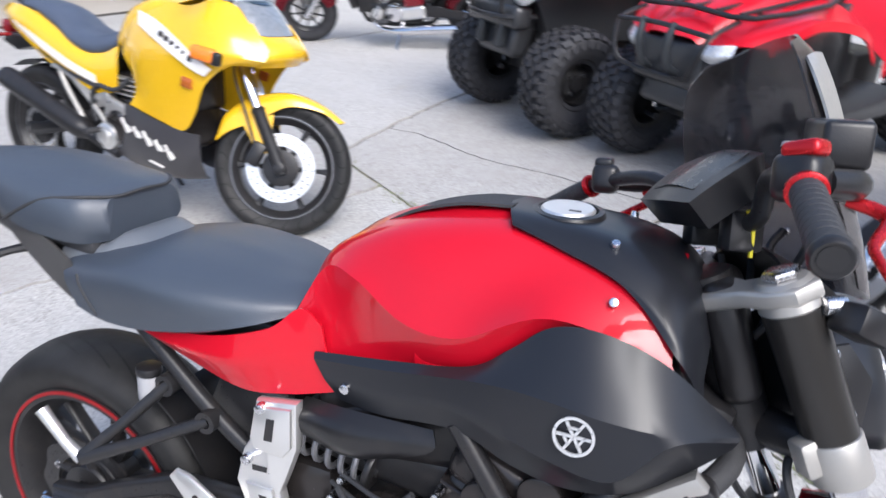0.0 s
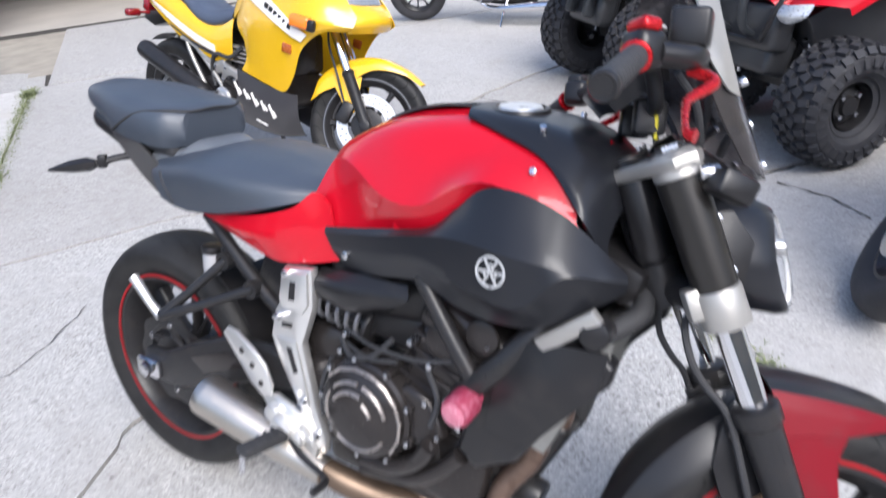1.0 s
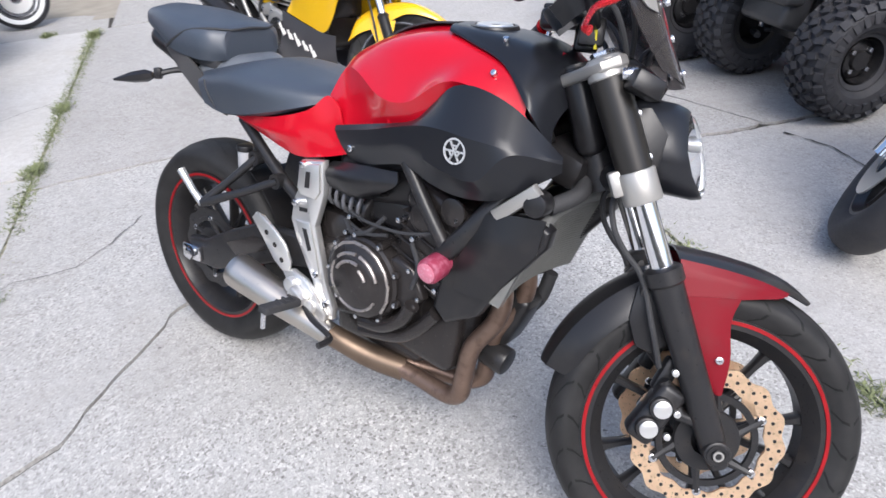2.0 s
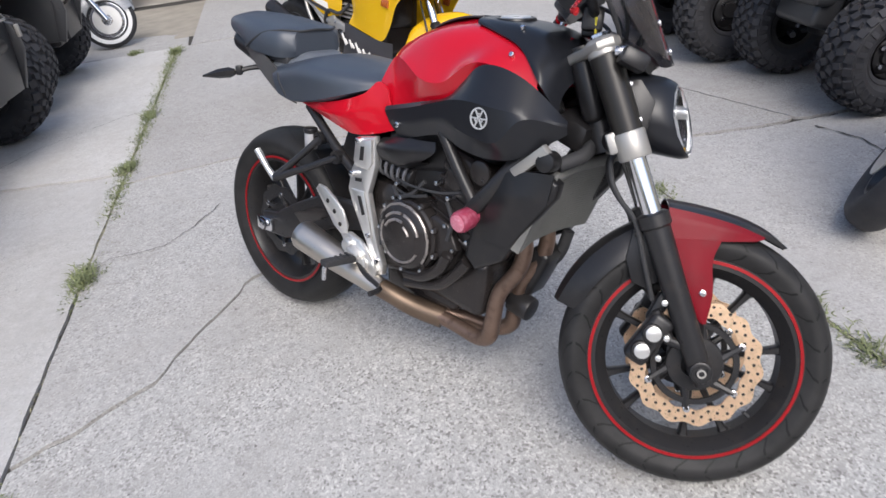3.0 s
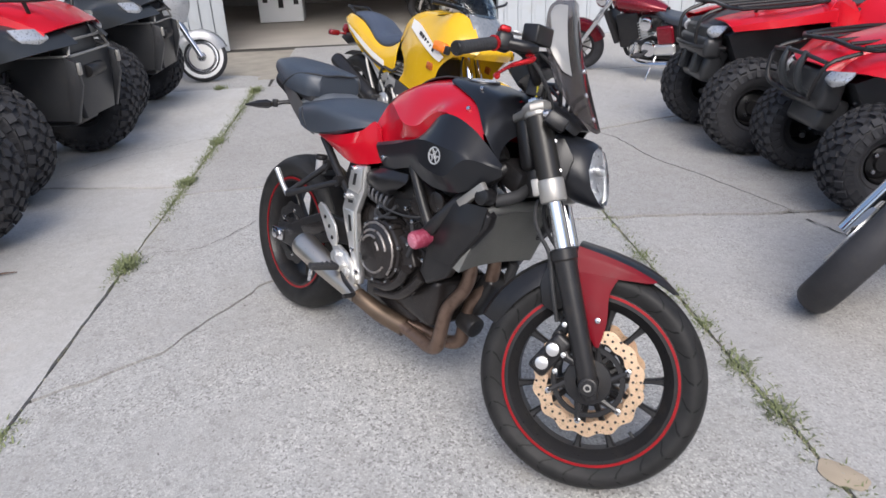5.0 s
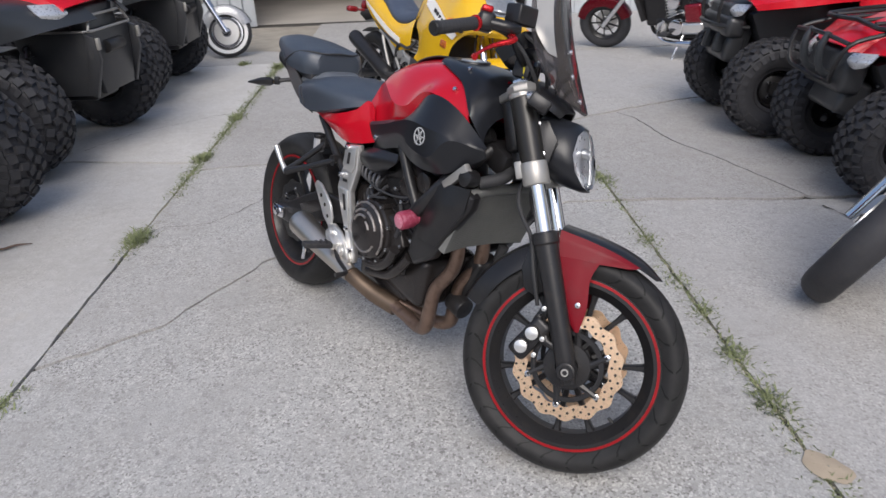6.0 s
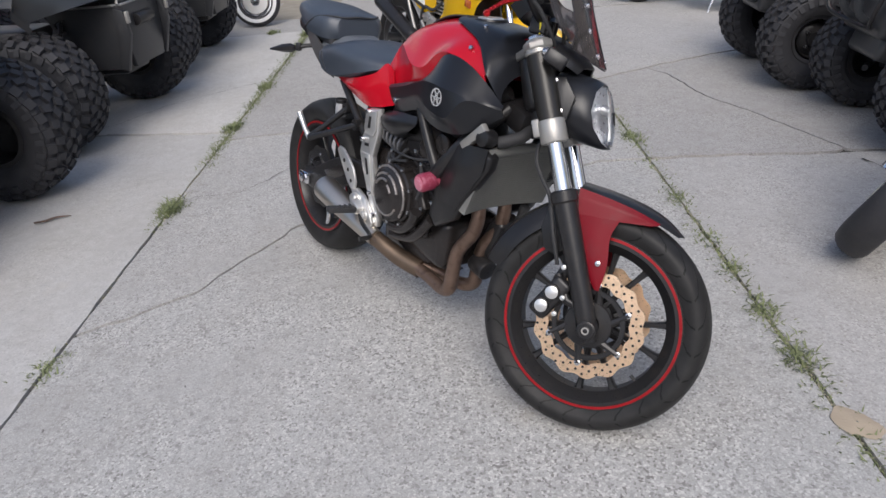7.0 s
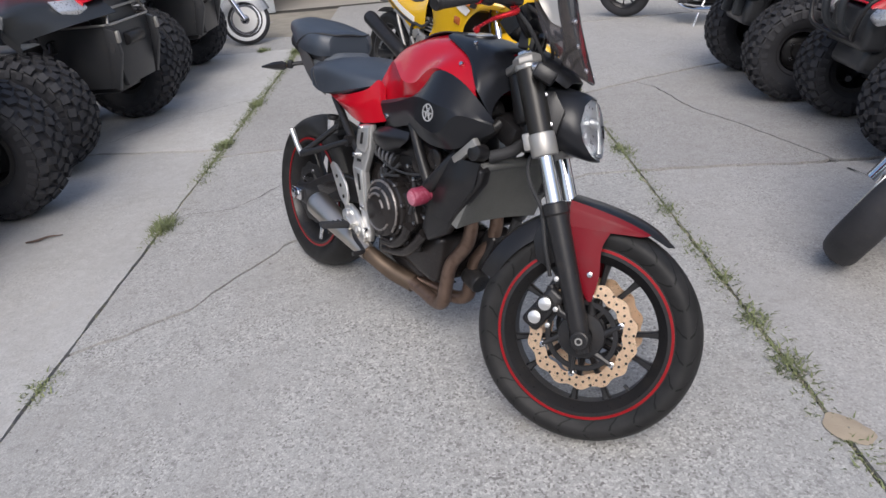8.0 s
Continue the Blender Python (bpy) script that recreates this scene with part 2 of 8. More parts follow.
SOIL = mat("joint_soil", (0.055, 0.05, 0.043), 0.95, 0, 0.4, 8, 90, 0.6)
PATCH = mat("bare_earth", (0.31, 0.28, 0.23), 0.95, 0, 0.35, 5, 60, 0.6)
STAIN_SAND = mat("sandy_stain", (0.40, 0.33, 0.245), 0.95, 0, 0.2, 12, 120, 0.5)
GRASS = mat("weed_leaf", (0.19, 0.215, 0.10), 0.7, 0, 0.5, 4, 60, 0.0)
GRASS_DRY = mat("dry_weed_leaf", (0.33, 0.315, 0.22), 0.8, 0, 0.4, 4, 60, 0.0)
SHEET_METAL = mat("white_ribbed_sheet_metal", (0.50, 0.53, 0.56), 0.4, 0.1, 0.08, 2, 60, 0.05, dirt=(0.4, 0.38, 0.34), dirt_amt=0.3)
GARAGE_DARK = mat("garage_inner_wall", (0.26, 0.25, 0.23), 0.9, 0, 0.2, 2, 40, 0.1)
GARAGE_FLOOR = mat("garage_floor", (0.42, 0.39, 0.35), 0.8, 0, 0.2, 1.5, 40, 0.1)


def brick_mat(name, c1, c2, mortar):
    """Coursed brick seen from far off."""
    m, n, l, b = nodes_of(name)
    tc, br = n.new("ShaderNodeTexCoord"), n.new("ShaderNodeTexBrick")
    mp = n.new("ShaderNodeMapping")
    mp.inputs["Rotation"].default_value = (radians(90), 0, 0)
    l.new(tc.outputs["Object"], mp.inputs["Vector"]), l.new(mp.outputs[0], br.inputs["Vector"])
    for key, v in (("Color1", c1), ("Color2", c2), ("Mortar", mortar)):
        br.inputs[key].default_value = (*v, 1)
    br.inputs["Scale"].default_value, br.inputs["Mortar Size"].default_value = 1.0, 0.008
    br.inputs["Brick Width"].default_value, br.inputs["Row Height"].default_value = 0.21, 0.072
    l.new(br.outputs["Color"], b.inputs["Base Color"])
    b.inputs["Roughness"].default_value = 0.85
    bp = n.new("ShaderNodeBump")
    bp.inputs["Strength"].default_value, bp.inputs["Distance"].default_value = 0.6, 0.006
    bp.invert = True
    l.new(br.outputs["Fac"], bp.inputs["Height"]), l.new(bp.outputs[0], b.inputs["Normal"])
    return m


BRICK_BROWN = brick_mat("brown_brick", (0.40, 0.31, 0.22), (0.33, 0.25, 0.17), (0.30, 0.27, 0.23))
BRICK_CREAM = brick_mat("cream_brick", (0.66, 0.60, 0.46), (0.58, 0.52, 0.38), (0.5, 0.47, 0.4))


# ---- mesh tools ----
def curve_points(pts, k=6, closed=False):
    """Catmull-Rom through the points, k steps between each two."""
    p = [Vector(q) for q in pts]
    n = len(p)
    res = []
    for i in range(n if closed else n - 1):
        if closed:
            a0, a1, a2, a3 = p[i - 1], p[i], p[(i + 1) % n], p[(i + 2) % n]
        else:
            a1, a2 = p[i], p[i + 1]
            a0 = p[i - 1] if i else a1 * 2 - a2
            a3 = p[i + 2] if i + 2 < n else a2 * 2 - a1
        for j in range(k):
            t = j / k
            res.append(0.5 * (2 * a1 + (a2 - a0) * t + (2 * a0 - 5 * a1 + 4 * a2 - a3) * t * t + (3 * a1 - a0 - 3 * a2 + a3) * t ** 3))
    if not closed:
        res.append(p[-1])
    return res


def grid_faces(bm, rows, wrap=False, loop=False):
    vs = [[bm.verts.new(q) for q in r] for r in rows]
    n, m = len(vs), len(vs[0])
    for i in range(n if loop else n - 1):
        for j in range(m if wrap else m - 1):
            q = [vs[i][j], vs[i][(j + 1) % m], vs[(i + 1) % n][(j + 1) % m], vs[(i + 1) % n][j]]
            try:
                bm.faces.new(q)
            except ValueError:
                pass
    return vs


def tube(bm, pts, r, n=10, k=0, closed=False):
    """A round bar along the points; r is one radius or one for each given point."""
    radii = list(r) if isinstance(r, (list, tuple)) else [r] * len(pts)
    if k:
        rr = curve_points([(q, 0, 0) for q in radii], k, closed)
        pts, radii = curve_points(pts, k, closed), [q.x for q in rr]
    p = [Vector(q) for q in pts]
    m = len(p)
    rows, side = [], None
    for i in range(m):
        d = (p[(i + 1) % m] - p[i - 1]) if closed else (p[min(i + 1, m - 1)] - p[max(i - 1, 0)])
        d.normalize()
        if side is None:
            side = d.orthogonal().normalized()
        side = (side - d * side.dot(d)).normalized()
        up = d.cross(side)
        rows.append([p[i] + (side * math.cos(2 * math.pi * j / n) + up * math.sin(2 * math.pi * j / n)) * radii[i] for j in range(n)])
    vs = grid_faces(bm, rows, wrap=True, loop=closed)
    if not closed:
        bm.faces.new(vs[0][::-1]), bm.faces.new(vs[-1])
    return bm


def lathe(bm, prof, n=48, c=(0, 0, 0), closed=True):
    """Turn a profile of (radius, y) round the y axis through c."""
    rows = []
    for i in range(n):
        t = 2 * math.pi * i / n
        rows.append([(c[0] + r * math.cos(t), c[1] + y, c[2] + r * math.sin(t)) for r, y in prof])
    vs = grid_faces(bm, rows, wrap=closed, loop=True)
    return bm


def cyl(bm, p, q, r, n=20, bev=0.0, r2=None):
    """A solid round stub from p to q, edges eased by bev."""
    p, q = Vector(p), Vector(q)
    r2 = r if r2 is None else r2
    d = (q - p).normalized()
    if bev:
        tube(bm, [p, p + d * bev * 0.3, p + d * bev, q - d * bev, q - d * bev * 0.3, q], [r - bev, r - bev * 0.3, r, r2, r2 - bev * 0.3, r2 - bev], n)
    else:
        tube(bm, [p, q], [r, r2], n)
    return bm


def box(bm, c, size, bev=0.0, rot=(0, 0, 0), seg=2):
    m = pose(*c, *rot) @ Matrix.Diagonal((*size, 1))
    g = bmesh.ops.create_cube(bm, size=1.0, matrix=m)
    if bev:
        es = list({e for v in g["verts"] for e in v.link_edges})
        bmesh.ops.bevel(bm, geom=es, offset=bev, segments=seg, affect="EDGES", profile=0.5)
    return bm


def plate(bm, outline, y0, y1, bev=0.0, seg=2):
    """A flat piece: an outline of (x, z) from y0 to y1."""
    a = [bm.verts.new((x, y0, z)) for x, z in outline]
    b = [bm.verts.new((x, y1, z)) for x, z in outline]
    n = len(a)
    fs = [bm.faces.new(a), bm.faces.new(b[::-1])]
    fs += [bm.faces.new((a[i], b[i], b[(i + 1) % n], a[(i + 1) % n])) for i in range(n)]
    bmesh.ops.recalc_face_normals(bm, faces=fs)
    if bev:
        es = [e for f in fs[:2] for e in f.edges]
        bmesh.ops.bevel(bm, geom=es, offset=bev, segments=seg, affect="EDGES", profile=0.5)
    return bm


def skin(curves, k=5, across=4, thick=0.0, crease=(), mirror=False, bm=None):
    """A sheet through several lengthwise curves with as many points each; crease: curves at which the sheet folds."""
    bm = bm or bmesh.new()
    own = bmesh.new()
    rows = [curve_points(c, k) for c in curves]
    m = len(rows[0])
    cols = []
    cuts = sorted({0, len(rows) - 1, *crease})
    for j in range(m):
        col = []
        for a, b in zip(cuts, cuts[1:]):
            seg = curve_points([rows[i][j] for i in range(a, b + 1)], across)
            col += seg if not col else seg[1:]
        cols.append(col)
    grid_faces(own, cols)
    bmesh.ops.remove_doubles(own, verts=own.verts, dist=1e-5)
    if mirror:
        g = bmesh.ops.duplicate(own, geom=own.verts[:] + own.edges[:] + own.faces[:])
        vs = [x for x in g["geom"] if isinstance(x, bmesh.types.BMVert)]
        for v in vs:
            v.co.y = -v.co.y
        bmesh.ops.reverse_faces(own, faces=[x for x in g["geom"] if isinstance(x, bmesh.types.BMFace)])
        bmesh.ops.remove_doubles(own, verts=own.verts, dist=2e-4)
    bmesh.ops.recalc_face_normals(own, faces=own.faces)
    if thick:
        bmesh.ops.solidify(own, geom=own.faces[:], thickness=thick)
    tmp = bpy.data.meshes.new("tmp")
    own.to_mesh(tmp)
    own.free()
    bm.from_mesh(tmp)
    bpy.data.meshes.remove(tmp)
    return bm


def blob(bm, c, r, rot=(0, 0, 0), u=20, v=12):
    bmesh.ops.create_uvsphere(bm, u_segments=u, v_segments=v, radius=1.0, matrix=pose(*c, *rot) @ Matrix.Diagonal((*r, 1)))
    return bm


def part(name, bm, material, parent=None, label="", angle=38, m=None, kind=""):
    me = bpy.data.meshes.new(name)
    bmesh.ops.recalc_face_normals(bm, faces=bm.faces)
    bm.to_mesh(me)
    bm.free()
    me.materials.append(material)
    me.polygons.foreach_set("use_smooth", [True] * len(me.polygons))
    me.set_sharp_from_angle(angle=radians(angle))
    ob = new(name, me)
    ob.parent = parent
    if m is not None:
        ob.matrix_basis = m
    return tagged(ob, label, kind=kind)


def loose(bm):
    """The separate pieces of a mesh, one mesh each."""
    left, res = set(bm.faces), []
    while left:
        f = left.pop()
        stack, got = [f], [f]
        while stack:
            for e in stack.pop().edges:
                for g in e.link_faces:
                    if g in left:
                        left.remove(g)
                        stack.append(g), got.append(g)
        one, known = bmesh.new(), {}
        for g in got:
            for v in g.verts:
                if v not in known:
                    known[v] = one.verts.new(v.co)
            one.faces.new([known[v] for v in g.verts])
        res.append(one)
    bm.free()
    return res


def thing(name, m, label, category, group=""):
    ob = new(name)
    ob.matrix_basis = m
    ob.empty_display_size = 0.1
    return tagged(ob, label, category, group)


def B():
    return bmesh.new()


# ---- ground: concrete slabs over soil ----
ALONG, ACROSS = Vector((-0.82, 0.572, 0)).normalized(), Vector((0.572, 0.82, 0)).normalized()


def at_sn(s, n, z=0.0):
    return ALONG * s + ACROSS * n + Vector((0, 0, z))


bm = B()
for x0 in range(-20, 20):
    for y0 in range(-20, 20):
        edge = [-900 if v == -20 else 900 if v == 20 else v * 4.0 for v in (x0, x0 + 1, y0, y0 + 1)]
        q = [bm.verts.new((edge[i], edge[j], -0.014)) for i, j in ((0, 2), (1, 2), (1, 3), (0, 3))]
        bm.faces.new(q)
bmesh.ops.remove_doubles(bm, verts=bm.verts, dist=0.001)
ground = tagged(part("ground", bm, SOIL), "dark soil bed under the concrete slabs of a yard", "ground", kind="structure")


def jag(pts, step=0.05, amp=0.008, seed=1):
    """A broken line through (s, n) points, roughened as a crack is."""
    rnd = random.Random(seed)
    res = []
    for p, q in zip(pts, pts[1:]):
        d = math.hypot(q[0] - p[0], q[1] - p[1])
        k = max(1, int(d / step))
        for i in range(k):
            t = i / k
            j = amp if res else 0
            res.append((p[0] + (q[0] - p[0]) * t + rnd.uniform(-j, j), p[1] + (q[1] - p[1]) * t + rnd.uniform(-j, j)))
    return res + [pts[-1]]


def slab(outline, material, z=0.0):
    """One slab from its outline of (s, n), with worn edges."""
    bm = B()
    top = [bm.verts.new(at_sn(s, n, z)) for s, n in outline]
    f = bm.faces.new(top)
    f.normal_update()
    if f.normal.z < 0:
        f.normal_flip()
    bmesh.ops.inset_region(bm, faces=[f], thickness=0.006, depth=0.004, use_even_offset=False)
    low = bmesh.ops.extrude_edge_only(bm, edges=[e for e in bm.edges if e.is_boundary])
    for v in low["geom"]:
        if isinstance(v, bmesh.types.BMVert):
            v.co.z -= 0.09
    return part("slab", bm, material, ground, angle=60)


def strip(n0, n1, cuts, s0, s1, gap=0.007, crack=0.008):
    """A row of slabs between two joints, parted by cross lines that run from n0 to n1."""
    lines = [[(s0, n0), (s0, n1)], *cuts, [(s1, n0), (s1, n1)]]
    made = []
    for i, (a, b) in enumerate(zip(lines, lines[1:])):
        a = [(s + crack, min(max(n, n0 + gap), n1 - gap)) for s, n in a]
        b = [(s - crack, min(max(n, n0 + gap), n1 - gap)) for s, n in b]
        made.append((a, b))
    return made


J = [-10.74, -8.381, -6.024, -3.667, -1.31, 1.047, 3.404, 5.761, 8.118, 10.475]
crack_main = jag([(-0.02, -1.31), (0.10, -1.11), (0.22, -0.945), (0.395, -0.849), (0.752, -0.634), (1.0, 0.1), (1.24, 0.8), (1.23, 1.047)], seed=3)
crack_cross = jag([(1.23, 1.047), (1.20, 1.4), (1.13, 1.85), (1.1, 2.6), (1.15, 3.404)], seed=4)
crack_far = jag([(2.72, 1.047), (2.80, 1.2), (3.0, 1.6), (3.17, 1.99), (3.4, 2.7), (3.45, 3.404)], seed=5)
crack_left = jag([(2.35, -3.667), (2.34, -2.15), (2.21, -1.49), (2.20, -1.31)], seed=6)
thin_main = jag([(2.05, -1.31), (2.15, -0.5), (2.1, 0.4), (2.2, 1.047)], seed=8)
for i, (n0, n1) in enumerate(zip(J, J[1:])):
    if i == 4:
        cuts = [jag([(-3.2, n0), (-3.15, n1)], seed=11), crack_main, thin_main]
    elif i == 5:
        cuts = [jag([(-2.4, n0), (-2.5, n1)], seed=12), crack_cross, crack_far]
    elif i == 3:
        cuts = [jag([(-1.9, n0), (-1.8, n1)], seed=13), crack_left]
    else:
        cuts = [jag([(-2.0 + 0.3 * i, n0), (-2.0 + 0.3 * i, n1)], seed=20 + i), jag([(1.9, n0), (1.95, n1)], seed=30 + i)]
    for k, (a, b) in enumerate(strip(n0, n1, cuts, -9.0, 5.45, crack=0.017 if i in (3, 5) else 0.012)):
        face = CONCRETE_SMOOTH if i == 3 else CONCRETE_WORN if i == 5 or i == 4 and k == 3 else CONCRETE_MILD if i == 4 and k == 2 else CONCRETE
        if i == 5 and abs(a[len(a) // 2][0] - 1.15) < 0.12:
            # this slab is split lengthwise by one more crack
            mid = jag([(2.925, 1.495), (2.84, 1.54), (2.75, 1.585), (2.2, 1.65), (1.8, 1.8), (1.37, 1.93), (1.12, 2.0)], seed=7)
            lo_a, hi_a = [p for p in a if p[1] < 1.985], [p for p in a if p[1] > 2.015]
            lo_b, hi_b = [p for p in b if p[1] < 1.47], [p for p in b if p[1] > 1.52]
            m0 = [(s, n - 0.006) for s, n in mid[:-1]]
            m1 = [(s, n + 0.006) for s, n in mid[:-1]]
            slab(lo_a + m0[::-1] + lo_b[::-1], face)
            slab(hi_a + hi_b[::-1] + m1, face)
        else:
            slab(a + jag([a[-1], b[-1]], 0.09, 0.004, i * 7 + len(a))[1:-1] + b[::-1] + jag([b[0], a[0]], 0.09, 0.004, i * 5 + len(b))[1:-1], face)
# fine cracks that do not part a slab
for k, (pts, wide) in enumerate((([(1.09, -1.29), (1.165, -1.228), (1.186, -1.005), (1.355, -0.872), (1.548, -0.763)], 0.0024), ([(2.40, -2.42), (2.547, -2.18), (2.934, -1.961), (3.314, -1.51), (3.42, -1.32)], 0.003), ([(1.016, 1.99), (0.80, 2.05), (0.55, 2.02)], 0.006))):
    line = jag(pts, 0.03, 0.006, 60 + k)
    rnd = random.Random(k)
    bm = B()
    rows = []
    for (s, n), (s2, n2) in zip(line, line[1:]):
        d = math.hypot(s2 - s, n2 - n)
        h = wide * rnd.uniform(0.15, 1.0)
        rows.append([at_sn(s - (n2 - n) / d * h, n + (s2 - s) / d * h, 0.0058), at_sn(s + (n2 - n) / d * h, n - (s2 - s) / d * h, 0.0058)])
    grid_faces(bm, rows)
    part("crack", bm, SOIL, ground, "fine dark crack in the slab", angle=180)
# apron before the garage, with a broken patch of bare earth
for n0, n1 in ((-10.0, -3.4), (-1.2, 3.4), (3.4, 12.0)):
    slab(jag([(5.47, n0 + 0.01), (5.47, n1 - 0.01)], seed=int(n0 * 10) + 200) + [(8.28, n1 - 0.01), (8.28, n0 + 0.01)], APRON)
slab(jag([(5.47, -3.39), (5.47, -1.22)], 0.1, 0.02, seed=41) + jag([(6.1, -1.25), (6.3, -1.9), (7.5, -2.0), (7.7, -3.3)], 0.12, 0.05, seed=42), APRON, -0.006)
bm = B()
rows = [[at_sn(5.9 + 2.3 * u / 10, -3.3 + 2.2 * v / 10, -0.007 + 0.006 * noise.noise((u * 0.7, v * 0.7, 3))) for v in range(11)] for u in range(11)]
grid_faces(bm, rows)
tagged(part("earth_patch", bm, PATCH), "bare brown earth where the concrete apron has broken away", "earth", kind="structure")


# ---- weeds in the joints ----
def weeds(name, spots, material, label, seed):
    rnd = random.Random(seed)
    bm = B()
    for (s, n, spread, count, tall) in spots:
        for _ in range(int(count * 2.3)):
            p = at_sn(s + rnd.gauss(0, spread), n + rnd.gauss(0, 0.019 + spread * 0.16), -0.012)
            h, w, t = tall * rnd.uniform(0.22, 0.62), rnd.uniform(0.0012, 0.0034), rnd.uniform(0, 6.28)
            lean = Vector((math.cos(t), math.sin(t), 0))
            side = Vector((-math.sin(t), math.cos(t), 0)) * w
            mid, tip = p + lean * h * 0.35 + Vector((0, 0, h * 0.6)), p + lean * h * rnd.uniform(0.7, 1.3) + Vector((0, 0, h * rnd.uniform(0.55, 0.95)))
            v = [bm.verts.new(q) for q in (p - side * 0.7, p + side * 0.7, mid + side, mid - side, tip)]
            bm.faces.new((v[0], v[1], v[2], v[3])), bm.faces.new((v[3], v[2], v[4]))
    tagged(part(name, bm, material, angle=180), label, "weeds", kind="stuff")


rnd = random.Random(5)
green, dry = [], []
for joint, lo, hi in ((-1.31, -0.4, 5.4), (1.047, -1.2, 3.0)):
    s = lo
    while s < hi:
        dens = noise.noise((s * 1.3, joint, 0.5)) + 0.3
        if dens > (0.05 if joint > 0 else -0.12) and (joint > 0 or s > 0.9):
            green.append((s, joint, 0.05, int((110 if joint < 0 else 18) * min(1, dens + 0.35)), 0.05))
        if rnd.random() < 0.8:
            dry.append((s, joint, 0.06, 20 if joint < 0 and s < 1 else 170 if joint < 0 else 85, 0.03))
        s += 0.12
for s, n, k, h in ((1.05, -1.31, 190, 0.08), (2.28, -1.31, 170, 0.08), (3.25, -1.31, 120, 0.09), (5.2, -1.3, 160, 0.12), (5.45, -1.7, 120, 0.1), (-0.2, -1.31, 90, 0.05),
                   (0.35, 1.047, 110, 0.055), (0.12, 1.047, 140, 0.055), (-0.16, 1.047, 170, 0.06), (-0.42, 1.047, 190, 0.065), (0.75, 1.047, 130, 0.06), (1.55, 1.047, 190, 0.07), (-0.75, 1.047, 60, 0.05)):
    green.append((s, n, 0.045, k if n < 0 else int(k * 0.5), h))
weeds("weeds", green, GRASS, "low green weeds growing in the slab joints", 1)
weeds("dry_weeds", dry, GRASS_DRY, "dry weed stubble and moss along the slab joints", 2)

# sandy stain and a dry twig on the concrete
bm = B()
ring = []
for i in range(40):
    t = 2 * math.pi * i / 40
    r = 0.052 * (1 + 0.25 * noise.noise((math.cos(t) * 1.5, math.sin(t) * 1.5, 7)))
    ring.append((1.185 + r * 1.25 * math.cos(t), 0.475 + r * 0.95 * math.sin(t)))
rows = [[(1.185 + (x - 1.185) * k, 0.475 + (y - 0.475) * k, 0.0085 - 0.004 * k * k) for x, y in ring] for k in (1.0, 0.75, 0.4, 0.05)]
grid_faces(bm, rows, wrap=True)
tagged(part("sand_stain", bm, STAIN_SAND, angle=180), "flat patch of sandy brown dirt on the concrete", "stain")
bm = B()
tube(bm, [(-1.92, -1.04, 0.011), (-1.9, -0.99, 0.013), (-1.91, -0.94, 0.012), (-1.88, -0.88, 0.011)], [0.004, 0.006, 0.005, 0.002], 6, 3)
tagged(part("twig", bm, STEEL_PIPE), "thin dry brown twig lying on the concrete", "twig")


# ---- garage ----
def ribbed(name, n0, n1, z0, z1, s, label):
    """A wall of ribbed sheet across the yard at s, from n0 to n1."""
    bm = B()
    ang = math.degrees(math.atan2(ACROSS.y, ACROSS.x))
    c = at_sn(s + 0.1, (n0 + n1) / 2, (z0 + z1) / 2)
    box(bm, c, (n1 - n0, 0.16, z1 - z0), 0, (0, 0, ang))
    k = int((n1 - n0) / 0.2)
    for i in range(k):
        c = at_sn(s + 0.012, n0 + 0.1 + i * 0.2, (z0 + z1) / 2)
        box(bm, c, (0.05, 0.024, z1 - z0 - 0.01), 0.008, (0, 0, ang), 1)
    return tagged(part(name, bm, SHEET_METAL), label, "wall", kind="structure")


ribbed("wall_west", -10.0, -2.2, -0.06, 3.9, 8.3, "white ribbed sheet metal wall of a garage")
ribbed("wall_east", 1.7, 12.0, -0.06, 3.9, 8.3, "white ribbed sheet metal wall of a garage")
ribbed("wall_header", -2.19, 1.69, 3.1, 3.9, 8.3, "white ribbed sheet metal above the open garage door")
ang = math.degrees(math.atan2(ACROSS.y, ACROSS.x))
bm = B()
box(bm, at_sn(12.5, -0.2, -0.05), (9.0, 7.9, 0.08), 0, (0, 0, ang))
tagged(part("floor", bm, GARAGE_FLOOR), "dusty grey concrete floor inside the garage", "floor", kind="structure")
for nm, s, n, z, size in (("wall_back", 16.5, -0.2, 1.9, (9.2, 0.15, 3.9)), ("wall_inner_west", 12.45, -4.75, 1.9, (0.15, 7.9, 3.9)), ("wall_inner_east", 12.45, 4.35, 1.9, (0.15, 7.9, 3.9))):
    bm = B()
    box(bm, at_sn(s, n, z), size, 0, (0, 0, ang))
    tagged(part(nm, bm, GARAGE_DARK), "dim inner wall of the garage", "wall", kind="structure")
bm = B()
box(bm, at_sn(12.45, -0.2, 3.93), (9.3, 8.3, 0.1), 0, (0, 0, ang))
tagged(part("ceiling", bm, GARAGE_DARK), "dark garage ceiling", "ceiling", kind="structure")


# ---- red naked motorcycle ----
HEAD_FOOT, HEAD_DIR = Vector((0.79, 0, 0)), Vector((-0.4147, 0, 0.91)).normalized()


def steer(deg):
    return Matrix.Translation(HEAD_FOOT) @ Matrix.Rotation(radians(deg), 4, HEAD_DIR) @ Matrix.Translation(-HEAD_FOOT)


